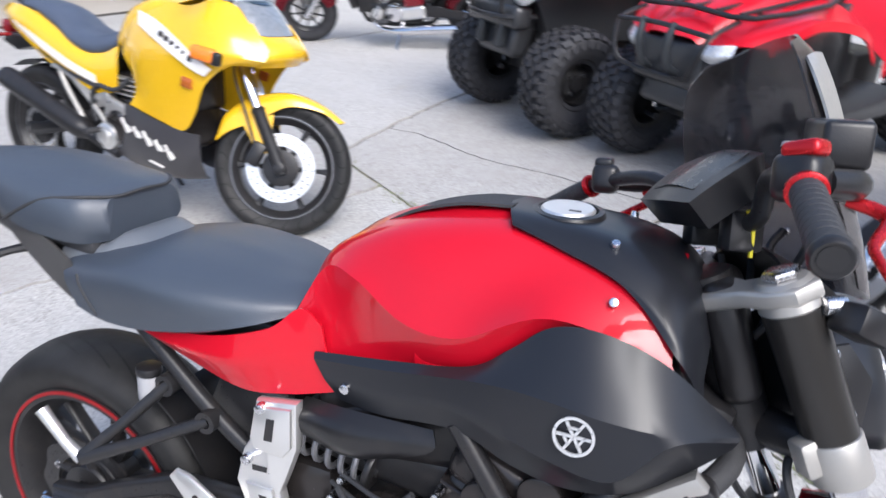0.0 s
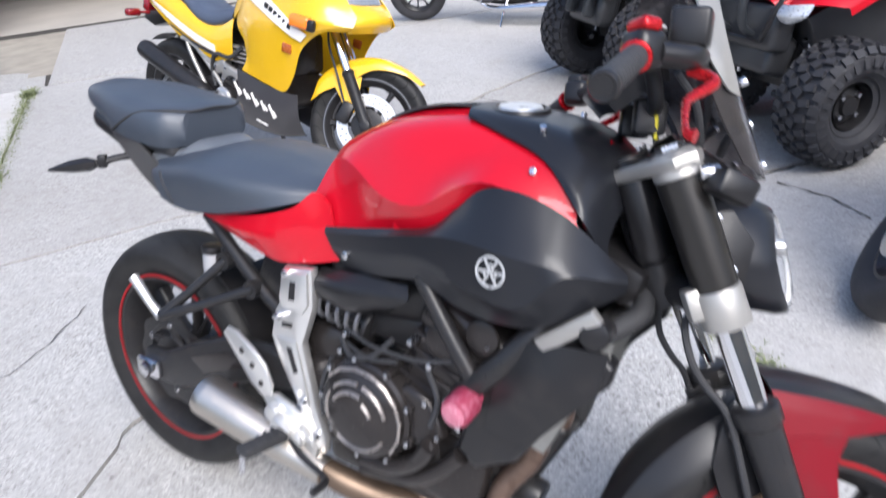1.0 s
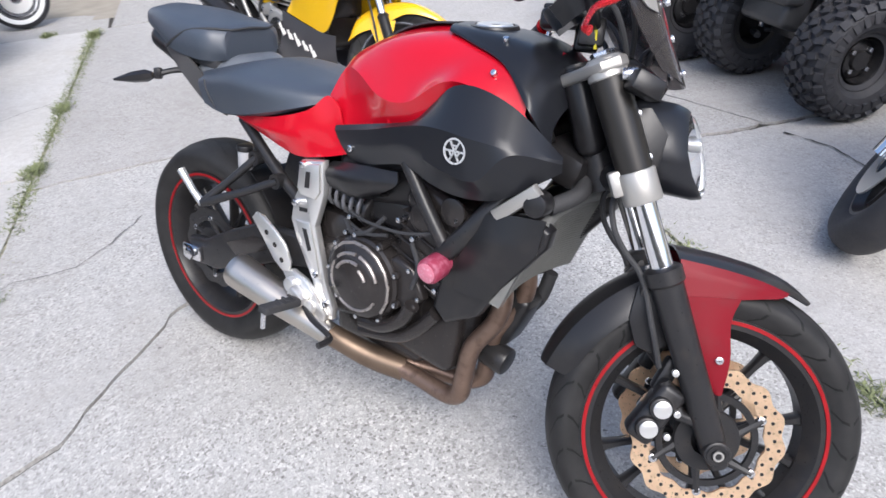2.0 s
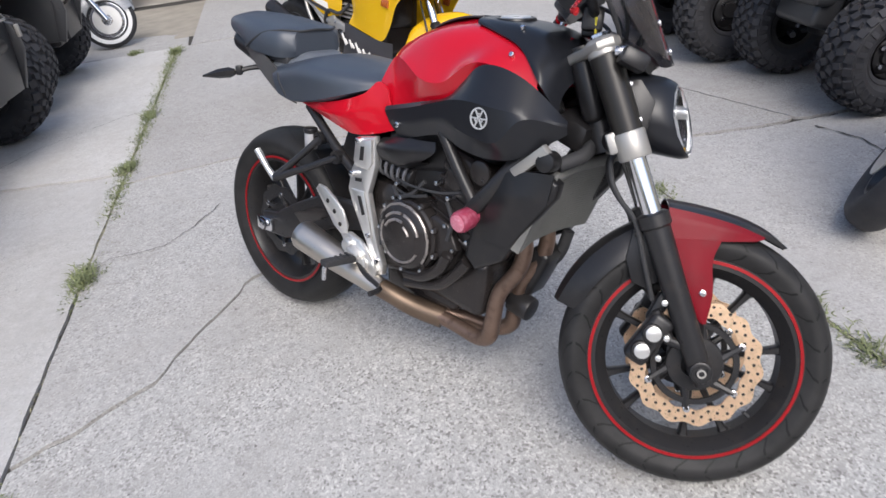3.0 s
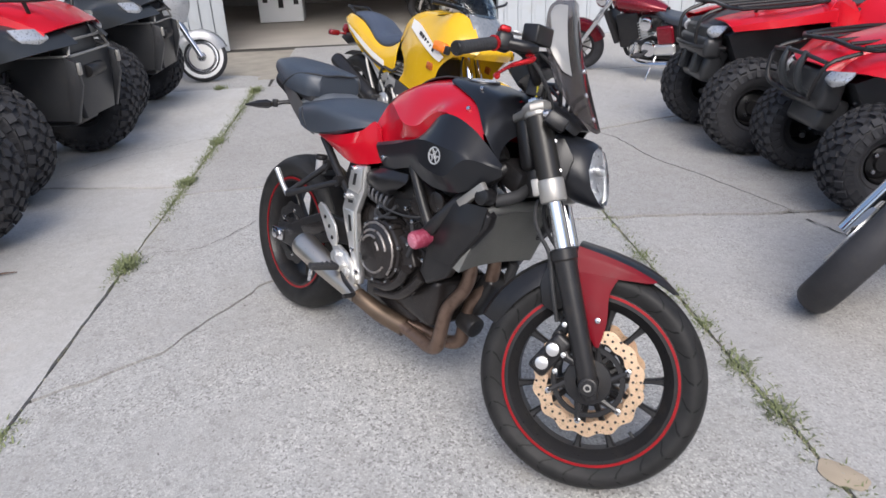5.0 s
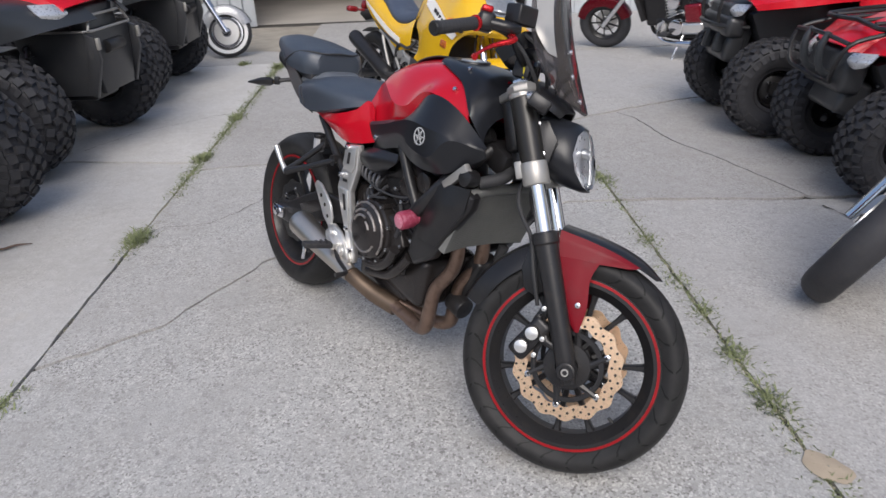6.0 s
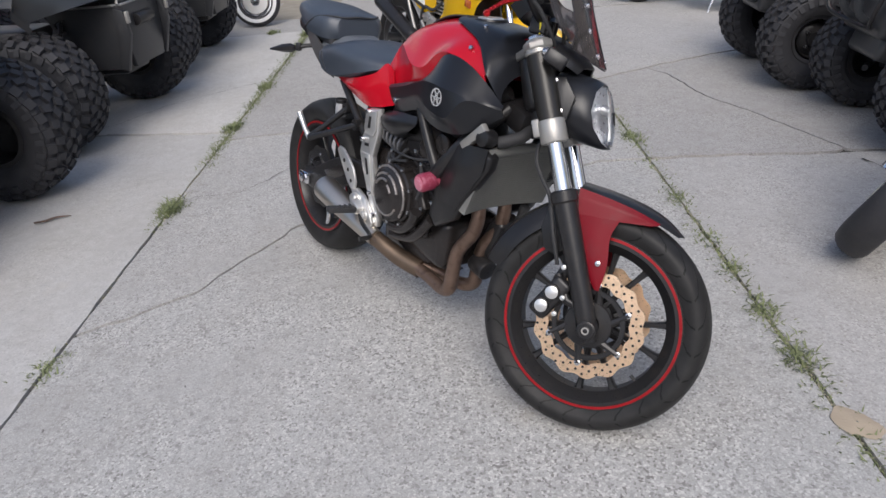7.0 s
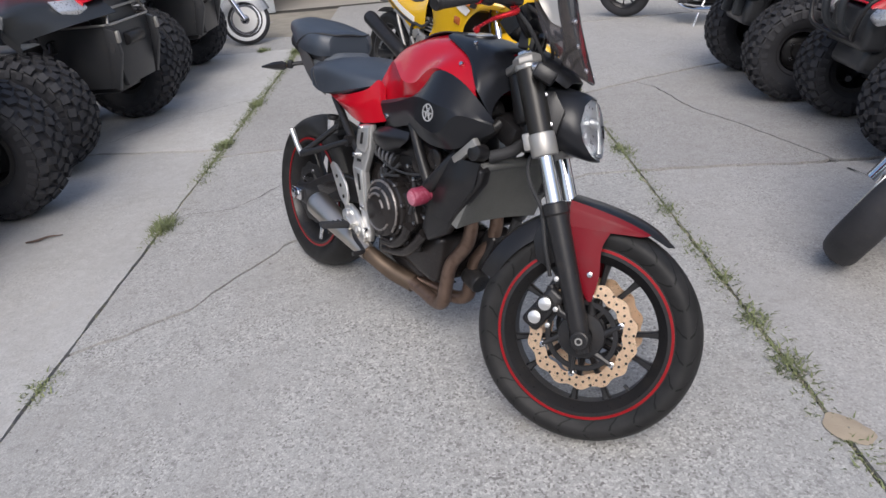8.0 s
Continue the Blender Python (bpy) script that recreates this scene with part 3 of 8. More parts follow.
def moto_tyre(R, w, rim, n=72):
    h = R - rim
    half = [(rim - 0.004, 0.36), (rim + 0.008, 0.40), (rim + 0.3 * h, 0.47), (rim + 0.52 * h, 0.5), (rim + 0.72 * h, 0.455), (rim + 0.88 * h, 0.33), (rim + 0.965 * h, 0.18), (R, 0.0)]
    prof = [(r, -y * w) for r, y in half] + [(r, y * w) for r, y in half[-2::-1]]
    prof += [(rim - 0.012, 0.3 * w), (rim - 0.012, -0.3 * w)]
    return lathe(B(), prof, n)


def moto_rim(rim, w):
    """The rim ring of a cast wheel."""
    return lathe(B(), [(rim + 0.010, -w / 2), (rim + 0.010, -w / 2 + 0.008), (rim - 0.012, -w / 2 + 0.016), (rim - 0.022, -w * 0.2), (rim - 0.022, w * 0.2), (rim - 0.012, w / 2 - 0.016), (rim + 0.010, w / 2 - 0.008), (rim + 0.010, w / 2), (rim - 0.010, w / 2), (rim - 0.034, w * 0.22), (rim - 0.034, -w * 0.22), (rim - 0.010, -w / 2)], 72)


def add_spokes(wheel, material, rim, hub, spokes, pair=0.0, sw=0.016, hubw=0.05):
    """Cast spokes (in pairs when pair is an angle) and the hub, as parts of a wheel."""
    for s in ((-1, 1) if pair else (0,)):
        t0, t1 = s * pair * 0.35, s * pair
        p = Vector((hub * 0.8 * math.cos(t0), 0, hub * 0.8 * math.sin(t0)))
        q = Vector(((rim - 0.028) * math.cos(t1), 0, (rim - 0.028) * math.sin(t1)))
        d = (q - p).normalized()
        side = Vector((-d.z, 0, d.x))
        rows = []
        for f, wd, th in ((0, 1.25, 1.5), (0.25, 0.95, 1.1), (0.75, 0.85, 1.0), (0.92, 1.1, 1.1), (1.0, 1.9, 1.2)):
            c = p + (q - p) * f
            a, b = side * sw * wd / 2, Vector((0, sw * 0.85 * th, 0))
            rows.append([c - a - b * 0.7, c - a * 0.6 - b, c + a * 0.6 - b, c + a - b * 0.7, c + a + b * 0.7, c + a * 0.6 + b, c - a * 0.6 + b, c - a + b * 0.7])
        bm = B()
        grid_faces(bm, rows, wrap=True)
        first = part("spoke", bm, material, wheel)
        for i in range(1, spokes):
            o = new("spoke", first.data)
            o.parent, o.matrix_basis = wheel, Matrix.Rotation(2 * math.pi * i / spokes, 4, "Y")
    bm = lathe(B(), [(0.012, -hubw), (hub * 0.75, -hubw), (hub * 0.8, -hubw + 0.006), (hub * 0.85, -hubw * 0.45), (hub, -hubw * 0.3), (hub, hubw * 0.3), (hub * 0.85, hubw * 0.45), (hub * 0.8, hubw - 0.006), (hub * 0.75, hubw), (0.012, hubw)], 40)
    part("hub", bm, material, wheel)


def brake_disc(R, r, y, waves=12, holes=True, n=144):
    """A thin drilled disc with a waved rim."""
    bm = B()
    t = 0.0024
    for yy, flip in ((y - t, 1), (y + t, 0)):
        rows = []
        for i in range(n):
            a = 2 * math.pi * i / n
            ro = R + 0.0045 * math.cos(waves * a) if waves else R
            ri = r + (0.003 * math.cos(waves * a) if waves else 0)
            rows.append([(k * math.cos(a), yy, k * math.sin(a)) for k in (ri, ri + (ro - ri) * 0.5, ro)])
        grid_faces(bm, rows, loop=True)
    rows = []
    for i in range(n):
        a = 2 * math.pi * i / n
        ro = R + 0.0045 * math.cos(waves * a) if waves else R
        rows.append([(ro * math.cos(a), y - t, ro * math.sin(a)), (ro * math.cos(a), y + t, ro * math.sin(a))])
    grid_faces(bm, rows, loop=True)
    return bm


def disc_holes(R, r, y, side, count):
    bm = B()
    for i in range(count):
        a = 2 * math.pi * i / count
        for k, off in ((0.22, 0), (0.5, 0.5), (0.78, 0)):
            t = a + off * 2 * math.pi / count
            q = r + (R - r) * k
            cyl(bm, (q * math.cos(t), y + side * 0.0021, q * math.sin(t)), (q * math.cos(t), y + side * 0.0030, q * math.sin(t)), 0.0036, 8)
    return bm


bike = thing("motorcycle", pose(0, -0.055, 0, -11.0), "red naked motorcycle with black side panels on its side stand", "motorcycle")
ST = Matrix.Translation((-0.018, 0, 0)) @ steer(33.0)


def bp_(name, bm, material, label="", parent=None, steered=False, angle=38):
    if steered:
        bmesh.ops.transform(bm, matrix=ST, verts=bm.verts)
    return part(name, bm, material, parent or bike, label, angle)


def each_(name, bm, material, label="", parent=None, steered=False):
    """One part for each loose piece."""
    for one in loose(bm):
        bp_(name, one, material, label, parent, steered)


# wheels
for front in (True, False):
    m = (ST if front else Matrix()) @ pose(0.7065 if front else -0.70, -0.006 if front else 0, 0.2925 if front else 0.304) @ Matrix.Scale(0.977 if front else 0.97, 4)
    R, w, rimw, rr = (0.2995, 0.122, 0.098, 0.2245) if front else (0.314, 0.182, 0.15, 0.218)
    wheel = part("front_wheel" if front else "rear_wheel", moto_rim(rr, rimw), METAL_BLACK, bike, "black cast wheel with a red rim stripe", m=m)
    add_spokes(wheel, METAL_BLACK, rr, 0.05, 5, 0.24)
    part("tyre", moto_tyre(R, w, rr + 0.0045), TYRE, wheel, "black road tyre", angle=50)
    for s in (-1, 1):
        bm = B()
        y = s * rimw / 2
        lathe(bm, [(rr - 0.0005, y), (rr - 0.0005, y + s * 0.0022), (rr + 0.0065, y + s * 0.0022), (rr + 0.0065, y)], 72)
        part("rim_stripe", bm, STRIPE_RED, wheel, "red rim stripe")
    for s in ((-1, 1) if front else (-1,)):
        R1, r1, y = (0.141, 0.106, s * 0.068) if front else (0.1225, 0.09, -0.075)
        d = part("brake_disc", brake_disc(R1, r1, y, 14 if front else 10), DISC_GOLD if front else METAL_BLACK, wheel, "waved drilled steel brake disc")
        part("drilled_pattern", disc_holes(R1, r1, y, s, 22), METAL_BLACK, wheel, "drilled holes", kind="stuff")
        bm = B()
        for i in range(6):
            a = 2 * math.pi * (i + 0.5) / 6
            p, q = Vector((0.05 * math.cos(a - 0.25), y * 0.9, 0.05 * math.sin(a - 0.25))), Vector(((r1 + 0.002) * math.cos(a), y, (r1 + 0.002) * math.sin(a)))
            tube(bm, [p, (p + q) / 2, q], [0.013, 0.009, 0.008], 8)
        for one in loose(bm):
            part("carrier_arm", one, METAL_BLACK, wheel)
        bm = B()
        lathe(bm, [(0.030, y - 0.008), (0.060, y - 0.006), (0.063, y), (0.060, y + 0.006), (0.030, y + 0.008)], 40)
        lathe(bm, [(0.082, y - 0.004), (0.094, y - 0.004), (0.096, y), (0.094, y + 0.004), (0.082, y + 0.004)], 40)
        part("disc_carrier", bm, METAL_BLACK, wheel)
        bm = B()
        for i in range(6):
            a = 2 * math.pi * (i + 0.5) / 6
            c = Vector((r1 * math.cos(a), y, r1 * math.sin(a)))
            cyl(bm, c - Vector((0, 0.006, 0)), c + Vector((0, 0.006, 0)), 0.0085, 12, 0.002)
        for one in loose(bm):
            part("disc_button", one, BOLT, wheel)
    bm = B()
    cyl(bm, (0.17, -0.012, -0.135), (0.135, -0.012, -0.11), 0.005, 8)
    part("tyre_valve", bm, RUBBER, wheel)

# fork
LEG = lambda f: Vector((0.712 - (f - 0.289) * 0.467, 0, f))
for s in (-1, 1):
    o = Vector((0, s * 0.103, 0))
    bm = B()
    tube(bm, [LEG(0.258) + o, LEG(0.285) + o, LEG(0.32) + o, LEG(0.45) + o, LEG(0.575) + o, LEG(0.58) + o, LEG(0.602) + o, LEG(0.606) + o], [0.018, 0.023, 0.0255, 0.0265, 0.0290, 0.034, 0.034, 0.026], 24)
    cyl(bm, LEG(0.289) + o - Vector((0, 0.028, 0)), LEG(0.289) + o + Vector((0, 0.028, 0)), 0.024, 24, 0.004)
    tube(bm, [LEG(0.33) + o, LEG(0.33) + o + Vector((-0.05, -s * 0.005, 0.01)), LEG(0.40) + o + Vector((-0.055, -s * 0.005, 0))], [0.012, 0.012, 0.010], 10)
    leg = bp_("fork_lower", bm, METAL_BLACK, "black fork lower leg", steered=True)
    bm = B()
    cyl(bm, LEG(0.289) + o + Vector((0, s * 0.028, 0)), LEG(0.289) + o + Vector((0, s * 0.033, 0)), 0.012, 6, 0.002)
    lathe(bm, [(0.013, s * 0.028), (0.013, s * 0.031), (0.019, s * 0.031), (0.019, s * 0.028)], 24, LEG(0.289) + o)
    bp_("axle_nut", bm, METAL_BLACK, "dark axle end", leg, True)
    bm = B()
    lathe(bm, [(0.006, s * 0.033), (0.006, s * 0.035), (0.0095, s * 0.035), (0.0095, s * 0.033)], 20, LEG(0.289) + o)
    bp_("axle_ring", bm, SILVER_PAINT, "bright ring in the axle end", leg, True)
    bm = B()
    cyl(bm, LEG(0.59) + o, LEG(0.755) + o, 0.0205, 24)
    bp_("fork_tube", bm, CHROME, "chrome fork tube", steered=True)
    bm = B()
    tube(bm, [LEG(0.752) + o, LEG(0.757) + o, LEG(0.91) + o, LEG(0.914) + o], [0.026, 0.0315, 0.0335, 0.03], 24)
    bp_("fork_shroud", bm, FORK_BLACK, "black fork tube shroud", steered=True)
    bm = B()
    cyl(bm, LEG(0.712) + o, LEG(0.765) + o, 0.0345, 28, 0.004)
    box(bm, LEG(0.738) + o + Vector((-0.036, 0, 0)), (0.03, 0.03, 0.045), 0.005, (0, -24.5, 0))
    bp_("lower_clamp", bm, SILVER_PAINT, "silver lower fork clamp", steered=True)
    bm = B()
    tube(bm, [LEG(0.910) + o, LEG(0.913) + o, LEG(0.940) + o, LEG(0.944) + o], [0.032, 0.035, 0.032, 0.027], 28)
    bp_("top_clamp", bm, SILVER_PAINT, "cast silver top fork clamp", steered=True)
    bm = B()
    cyl(bm, LEG(0.944) + o, LEG(0.953) + o, 0.021, 6, 0.002)
    cyl(bm, LEG(0.918) + o + Vector((0.02, s * 0.03, 0)), LEG(0.918) + o + Vector((0.045, s * 0.032, 0.003)), 0.011, 12, 0.002)
    each_("fork_cap", bm, BOLT, "bright fork cap or clamp bolt", None, True)
bm = B()
tube(bm, [(LEG(0.738).x, -0.1, 0.738), (LEG(0.738).x - 0.04, 0, 0.745), (LEG(0.738).x, 0.1, 0.738)], [0.02, 0.028, 0.02], 12, 4)
cyl(bm, (LEG(0.738).x - 0.045, 0, 0.72), (LEG(0.93).x - 0.045, 0, 0.935), 0.034, 20)
bp_("steering_stem", bm, METAL_BLACK, steered=True)

# cast top yoke across both fork tubes
half = [(-0.012, 0.05), (0.030, 0.085), (0.038, 0.110), (0.022, 0.138), (-0.012, 0.140), (-0.034, 0.118), (-0.044, 0.08), (-0.085, 0.035)]
bm = plate(B(), half + [(u, -v) for u, v in half[::-1]], -0.011, 0.011, 0.006, 3)
axis, fore = HEAD_DIR, Vector((HEAD_DIR.z, 0, -HEAD_DIR.x))
at = LEG(0.930)
m = Matrix(((fore.x, axis.x, 0, at.x), (0, 0, -1, 0), (fore.z, axis.z, 0, at.z), (0, 0, 0, 1)))
bmesh.ops.transform(bm, matrix=m, verts=bm.verts)
bp_("top_yoke", bm, SILVER_PAINT, "cast silver top yoke", steered=True)
bm = B()
cyl(bm, m @ Vector((-0.050, 0.008, 0)), m @ Vector((-0.050, 0.022, 0)), 0.018, 6, 0.003)
bp_("stem_nut", bm, BOLT, "bright steering stem nut", steered=True)

# front mudguard: black rear half, dull red front half with side stays
C0 = Vector((0.7065, -0.004, 0.2925))


def guard(a0, a1, r, halfw, drop, n=20, taper0=1.0, taper1=1.0, thick=0.003):
    rows = []
    for i in range(n + 1):
        f = i / n
        a = radians(a0 + (a1 - a0) * f)
        t = taper0 + (taper1 - taper0) * f
        t *= math.sin(math.pi * (0.12 + 0.76 * f)) ** 0.35
        row = []
        for u in (-1, -0.97, -0.85, -0.55, -0.2, 0, 0.2, 0.55, 0.85, 0.97, 1):
            rr = r - drop * abs(u) ** 3
            row.append(C0 + Vector((rr * math.cos(a), halfw * t * math.sin(u * 1.35) / math.sin(1.35), rr * math.sin(a))))
        rows.append(row)
    bm = B()
    grid_faces(bm, rows)
    bmesh.ops.recalc_face_normals(bm, faces=bm.faces)
    bmesh.ops.solidify(bm, geom=bm.faces[:], thickness=thick)
    return bm


bp_("rear_mudguard", guard(110, 165, 0.328, 0.078, 0.058, taper1=0.88), BLACK_PLASTIC, "black plastic rear half of the front mudguard", steered=True)
bm = skin([[(0.600, 0, 0.634), (0.68, 0, 0.628), (0.76, 0, 0.614), (0.82, 0, 0.592), (0.868, 0, 0.560)],
           [(0.600, -0.045, 0.629), (0.68, -0.043, 0.623), (0.755, -0.038, 0.609), (0.815, -0.028, 0.588), (0.862, -0.012, 0.560)],
           [(0.600, -0.076, 0.618), (0.670, -0.074, 0.611), (0.745, -0.066, 0.597), (0.805, -0.047, 0.579), (0.856, -0.018, 0.557)]], 5, 4, 0.003, mirror=True)
bp_("front_mudguard", bm, BLACK_PLASTIC, "black plastic front mudguard crown and tip", steered=True)
for s in (-1, 1):
    bm = B()
    plate(bm, [(0.535, 0.560), (0.575, 0.600), (0.618, 0.605), (0.632, 0.53), (0.610, 0.465), (0.578, 0.440), (0.548, 0.450), (0.528, 0.50)], s * 0.070, s * 0.080, 0.003)
    bp_("mudguard_bracket", bm, BLACK_PLASTIC, "black bracket between mudguard and fork", steered=True)
    y = s * 0.080
    bm = skin([[(0.600, y * 0.97, 0.620), (0.668, y * 0.95, 0.613), (0.742, y * 0.85, 0.600), (0.808, y * 0.58, 0.580)],
               [(0.602, y * 1.07, 0.600), (0.666, y * 1.05, 0.596), (0.736, y * 0.96, 0.588), (0.802, y * 0.68, 0.575)],
               [(0.615, y * 1.13, 0.555), (0.665, y * 1.12, 0.558), (0.715, y * 1.05, 0.563), (0.785, y * 0.80, 0.571)]], 5, 4, 0.004, crease=(1,))
    skin([[(0.615, y * 1.13, 0.557), (0.636, y * 1.14, 0.48), (0.672, y * 1.14, 0.42), (0.700, y * 1.12, 0.386)],
          [(0.665, y * 1.15, 0.562), (0.674, y * 1.20, 0.48), (0.694, y * 1.18, 0.42), (0.706, y * 1.13, 0.384)],
          [(0.715, y * 1.05, 0.565), (0.704, y * 1.10, 0.52), (0.715, y * 1.12, 0.45), (0.712, y * 1.12, 0.386)]], 5, 3, 0.005, bm=bm)
    st = bp_("mudguard_side", bm, RED_MATT, "dull red mudguard side with its stay", steered=True, angle=50)
    bm = B()
    cyl(bm, (0.693, y * 1.17, 0.452), (0.693, y * 1.17 + s * 0.009, 0.452), 0.0075, 12, 0.002)
    bp_("bolt", bm, BOLT, "", st, True)

# calipers and brake hose
for s in (-1, 1):
    bm = B()
    y = s * 0.088
    box(bm, (0.587, y, 0.335), (0.052, 0.05, 0.12), 0.012, (0, 28, 0), 3)
    box(bm, (0.60, y - s * 0.02, 0.40), (0.03, 0.03, 0.07), 0.008, (0, 20, 0))
    cyl(bm, (0.59, y + s * 0.02, 0.352), (0.59, y + s * 0.036, 0.352), 0.021, 20, 0.004)
    cyl(bm, (0.572, y + s * 0.02, 0.312), (0.572, y + s * 0.036, 0.312), 0.021, 20, 0.004)
    bmesh.ops.transform(bm, matrix=Matrix.Translation((0.014, 0, 0.002)), verts=bm.verts)
    cal = bp_("brake_caliper", bm, METAL_BLACK, "black two-piston brake caliper", steered=True)
    bm = B()
    for c in ((0.592, 0.352), (0.574, 0.312)):
        cyl(bm, (c[0], y + s * 0.036, c[1]), (c[0], y + s * 0.039, c[1]), 0.0165, 24, 0.001)
    for c in ((0.604, 0.42), (0.620, 0.345), (0.61, 0.30)):
        cyl(bm, (c[0], y + s * 0.022, c[1]), (c[0], y + s * 0.032, c[1]), 0.0065, 12, 0.001)
    bmesh.ops.transform(bm, matrix=Matrix.Translation((0.014, 0, 0.002)), verts=bm.verts)
    each_("piston_cap", bm, ALU, "bright round caliper cap", cal, True)
    bm = B()
    tube(bm, [(0.595, y, 0.42), (0.565, y * 1.15, 0.50), (0.535, y * 1.1, 0.58), (0.50, y * 0.95, 0.62), (0.475, y * 0.9, 0.66), (0.47, y * 0.7, 0.71), (0.51, y * 0.4, 0.74)], 0.0055, 8, 5)
    bp_("brake_hose", bm, RUBBER, "black brake hose", steered=True)
    bm = B()
    cyl(bm, (0.545, y * 1.15, 0.555), (0.545, y * 0.95, 0.56), 0.009, 12, 0.003)
    bp_("hose_guide", bm, BLACK_PLASTIC, steered=True)

HL = Matrix.Translation((-0.006, 0, 0.014))


def hp_(name, bm, material, label="", parent=None, angle=38):
    bmesh.ops.transform(bm, matrix=HL, verts=bm.verts)
    return bp_(name, bm, material, label, parent, True, angle)


# headlight: a tall faceted shell whose face leans back at the top
HL_HALF = ((0, 1.0), (0.042, 0.985), (0.072, 0.84), (0.091, 0.52), (0.086, 0.26), (0.058, 0.05), (0.030, 0.0), (0, 0))


def lamp_ring(depth, k):
    """The outline of the lamp's face, scaled by k about its middle and set back by depth."""
    half = [(y * k, 0.5 + (f - 0.5) * k) for y, f in HL_HALF]
    full = [(-y, f) for y, f in half] + half[-2:0:-1]
    return [(0.640 - 0.050 * f - depth - 4.6 * y * y, y, 0.708 + 0.163 * f + 0.10 * depth) for y, f in full]


bm = B()
vs = grid_faces(bm, [lamp_ring(d, k) for d, k in ((0.118, 0.62), (0.112, 0.90), (0.075, 1.04), (0.020, 1.03), (0.004, 0.97), (-0.001, 0.92), (0.003, 0.88), (0.02, 0.86))], wrap=True)
bm.faces.new(vs[0])
hl = hp_("headlight", bm, SATIN_BLACK, "tall black faceted headlight shell", angle=40)
bm = B()
grid_faces(bm, [lamp_ring(d, k) for d, k in ((0.003, 0.89), (-0.007, 0.80), (-0.013, 0.55), (-0.015, 0.2))], wrap=True)
hp_("lens", bm, LENS, "clear headlight lens", hl)
bm = B()
vs = grid_faces(bm, [lamp_ring(d, k) for d, k in ((0.008, 0.87), (0.016, 0.74), (0.018, 0.68), (0.026, 0.42), (0.03, 0.15))], wrap=True)
bm.faces.new(vs[-1])
hp_("reflector", bm, HEADLIGHT_FACE, "bright faceted reflector", hl, angle=10)
bm = B()
box(bm, (0.606, 0, 0.79), (0.010, 0.010, 0.12), 0.003, (0, -17, 0))
cyl(bm, (0.580, 0, 0.80), (0.606, 0, 0.80), 0.013, 14, 0.004)
hp_("bulb_shield", bm, ALU, "", hl)
for s in (-1, 1):
    bm = B()
    plate(bm, [(0.455, 0.865), (0.50, 0.872), (0.535, 0.83), (0.525, 0.75), (0.50, 0.745), (0.48, 0.80)], s * 0.098, s * 0.106, 0.002)
    br = bp_("headlight_bracket", bm, BLACK_PLASTIC, "black headlight bracket", steered=True)
    bm = B()
    for c in ((0.508, 0.79), (0.478, 0.86)):
        cyl(bm, (c[0], s * 0.104, c[1]), (c[0], s * 0.112, c[1]), 0.007, 10, 0.0015)
    each_("bolt", bm, BOLT, "", br, True)
    # indicator stalk and dark lens at the headlight
    bm = B()
    tube(bm, [(0.455, s * 0.085, 0.905), (0.465, s * 0.115, 0.905), (0.47, s * 0.135, 0.905)], [0.014, 0.011, 0.012], 12, 3)
    box(bm, (0.476, s * 0.148, 0.903), (0.055, 0.046, 0.036), 0.007, (0, 20, s * -12), 2)
    bp_("front_indicator", bm, BLACK_PLASTIC, "dark front turn signal", steered=True)
bm = skin([[(0.44, 0, 0.962), (0.48, 0, 0.946), (0.52, 0, 0.924), (0.548, 0, 0.900)],
           [(0.43, -0.070, 0.945), (0.472, -0.074, 0.930), (0.508, -0.070, 0.910), (0.535, -0.052, 0.890)],
           [(0.425, -0.094, 0.905), (0.465, -0.096, 0.896), (0.498, -0.088, 0.884), (0.525, -0.066, 0.872)]], 4, 3, 0.004, mirror=True)
hp_("headlight_cowl", bm, BLACK_PLASTIC, "black cowl over the headlight")
# smoked fly screen
bm = skin([[(0.572, 0, 0.918), (0.534, 0, 0.99), (0.494, 0, 1.07), (0.464, 0, 1.14), (0.444, 0, 1.195), (0.433, 0, 1.230)],
           [(0.560, -0.05, 0.918), (0.521, -0.068, 0.99), (0.483, -0.075, 1.07), (0.455, -0.074, 1.14), (0.438, -0.066, 1.195), (0.428, -0.046, 1.226)],
           [(0.538, -0.08, 0.925), (0.494, -0.112, 0.99), (0.457, -0.122, 1.065), (0.436, -0.115, 1.13), (0.421, -0.099, 1.188), (0.413, -0.070, 1.216)],
           [(0.508, -0.098, 0.935), (0.452, -0.142, 0.995), (0.412, -0.152, 1.065), (0.393, -0.143, 1.125), (0.385, -0.124, 1.176), (0.392, -0.092, 1.206)]], 5, 4, 0.003, mirror=True)
scr = bp_("fly_screen", bm, SMOKE, "smoked plastic fly screen", steered=True)
for s in (-1, 1):
    for p in ((0.517, s * 0.065, 0.99), (0.549, s * 0.05, 0.937)):
        bm = B()
        cyl(bm, p, Vector(p) + Vector((0.007, s * 0.002, 0.003)), 0.0065, 12, 0.002)
        bp_("screen_bolt", bm, BOLT, "", scr, True)
    bm = B()
    tube(bm, [(0.49, s * 0.05, 0.945), (0.495, s * 0.06, 0.97), (0.515, s * 0.064, 0.992)], 0.006, 8, 3)
    bp_("screen_stay", bm, METAL_BLACK, "", scr, True)
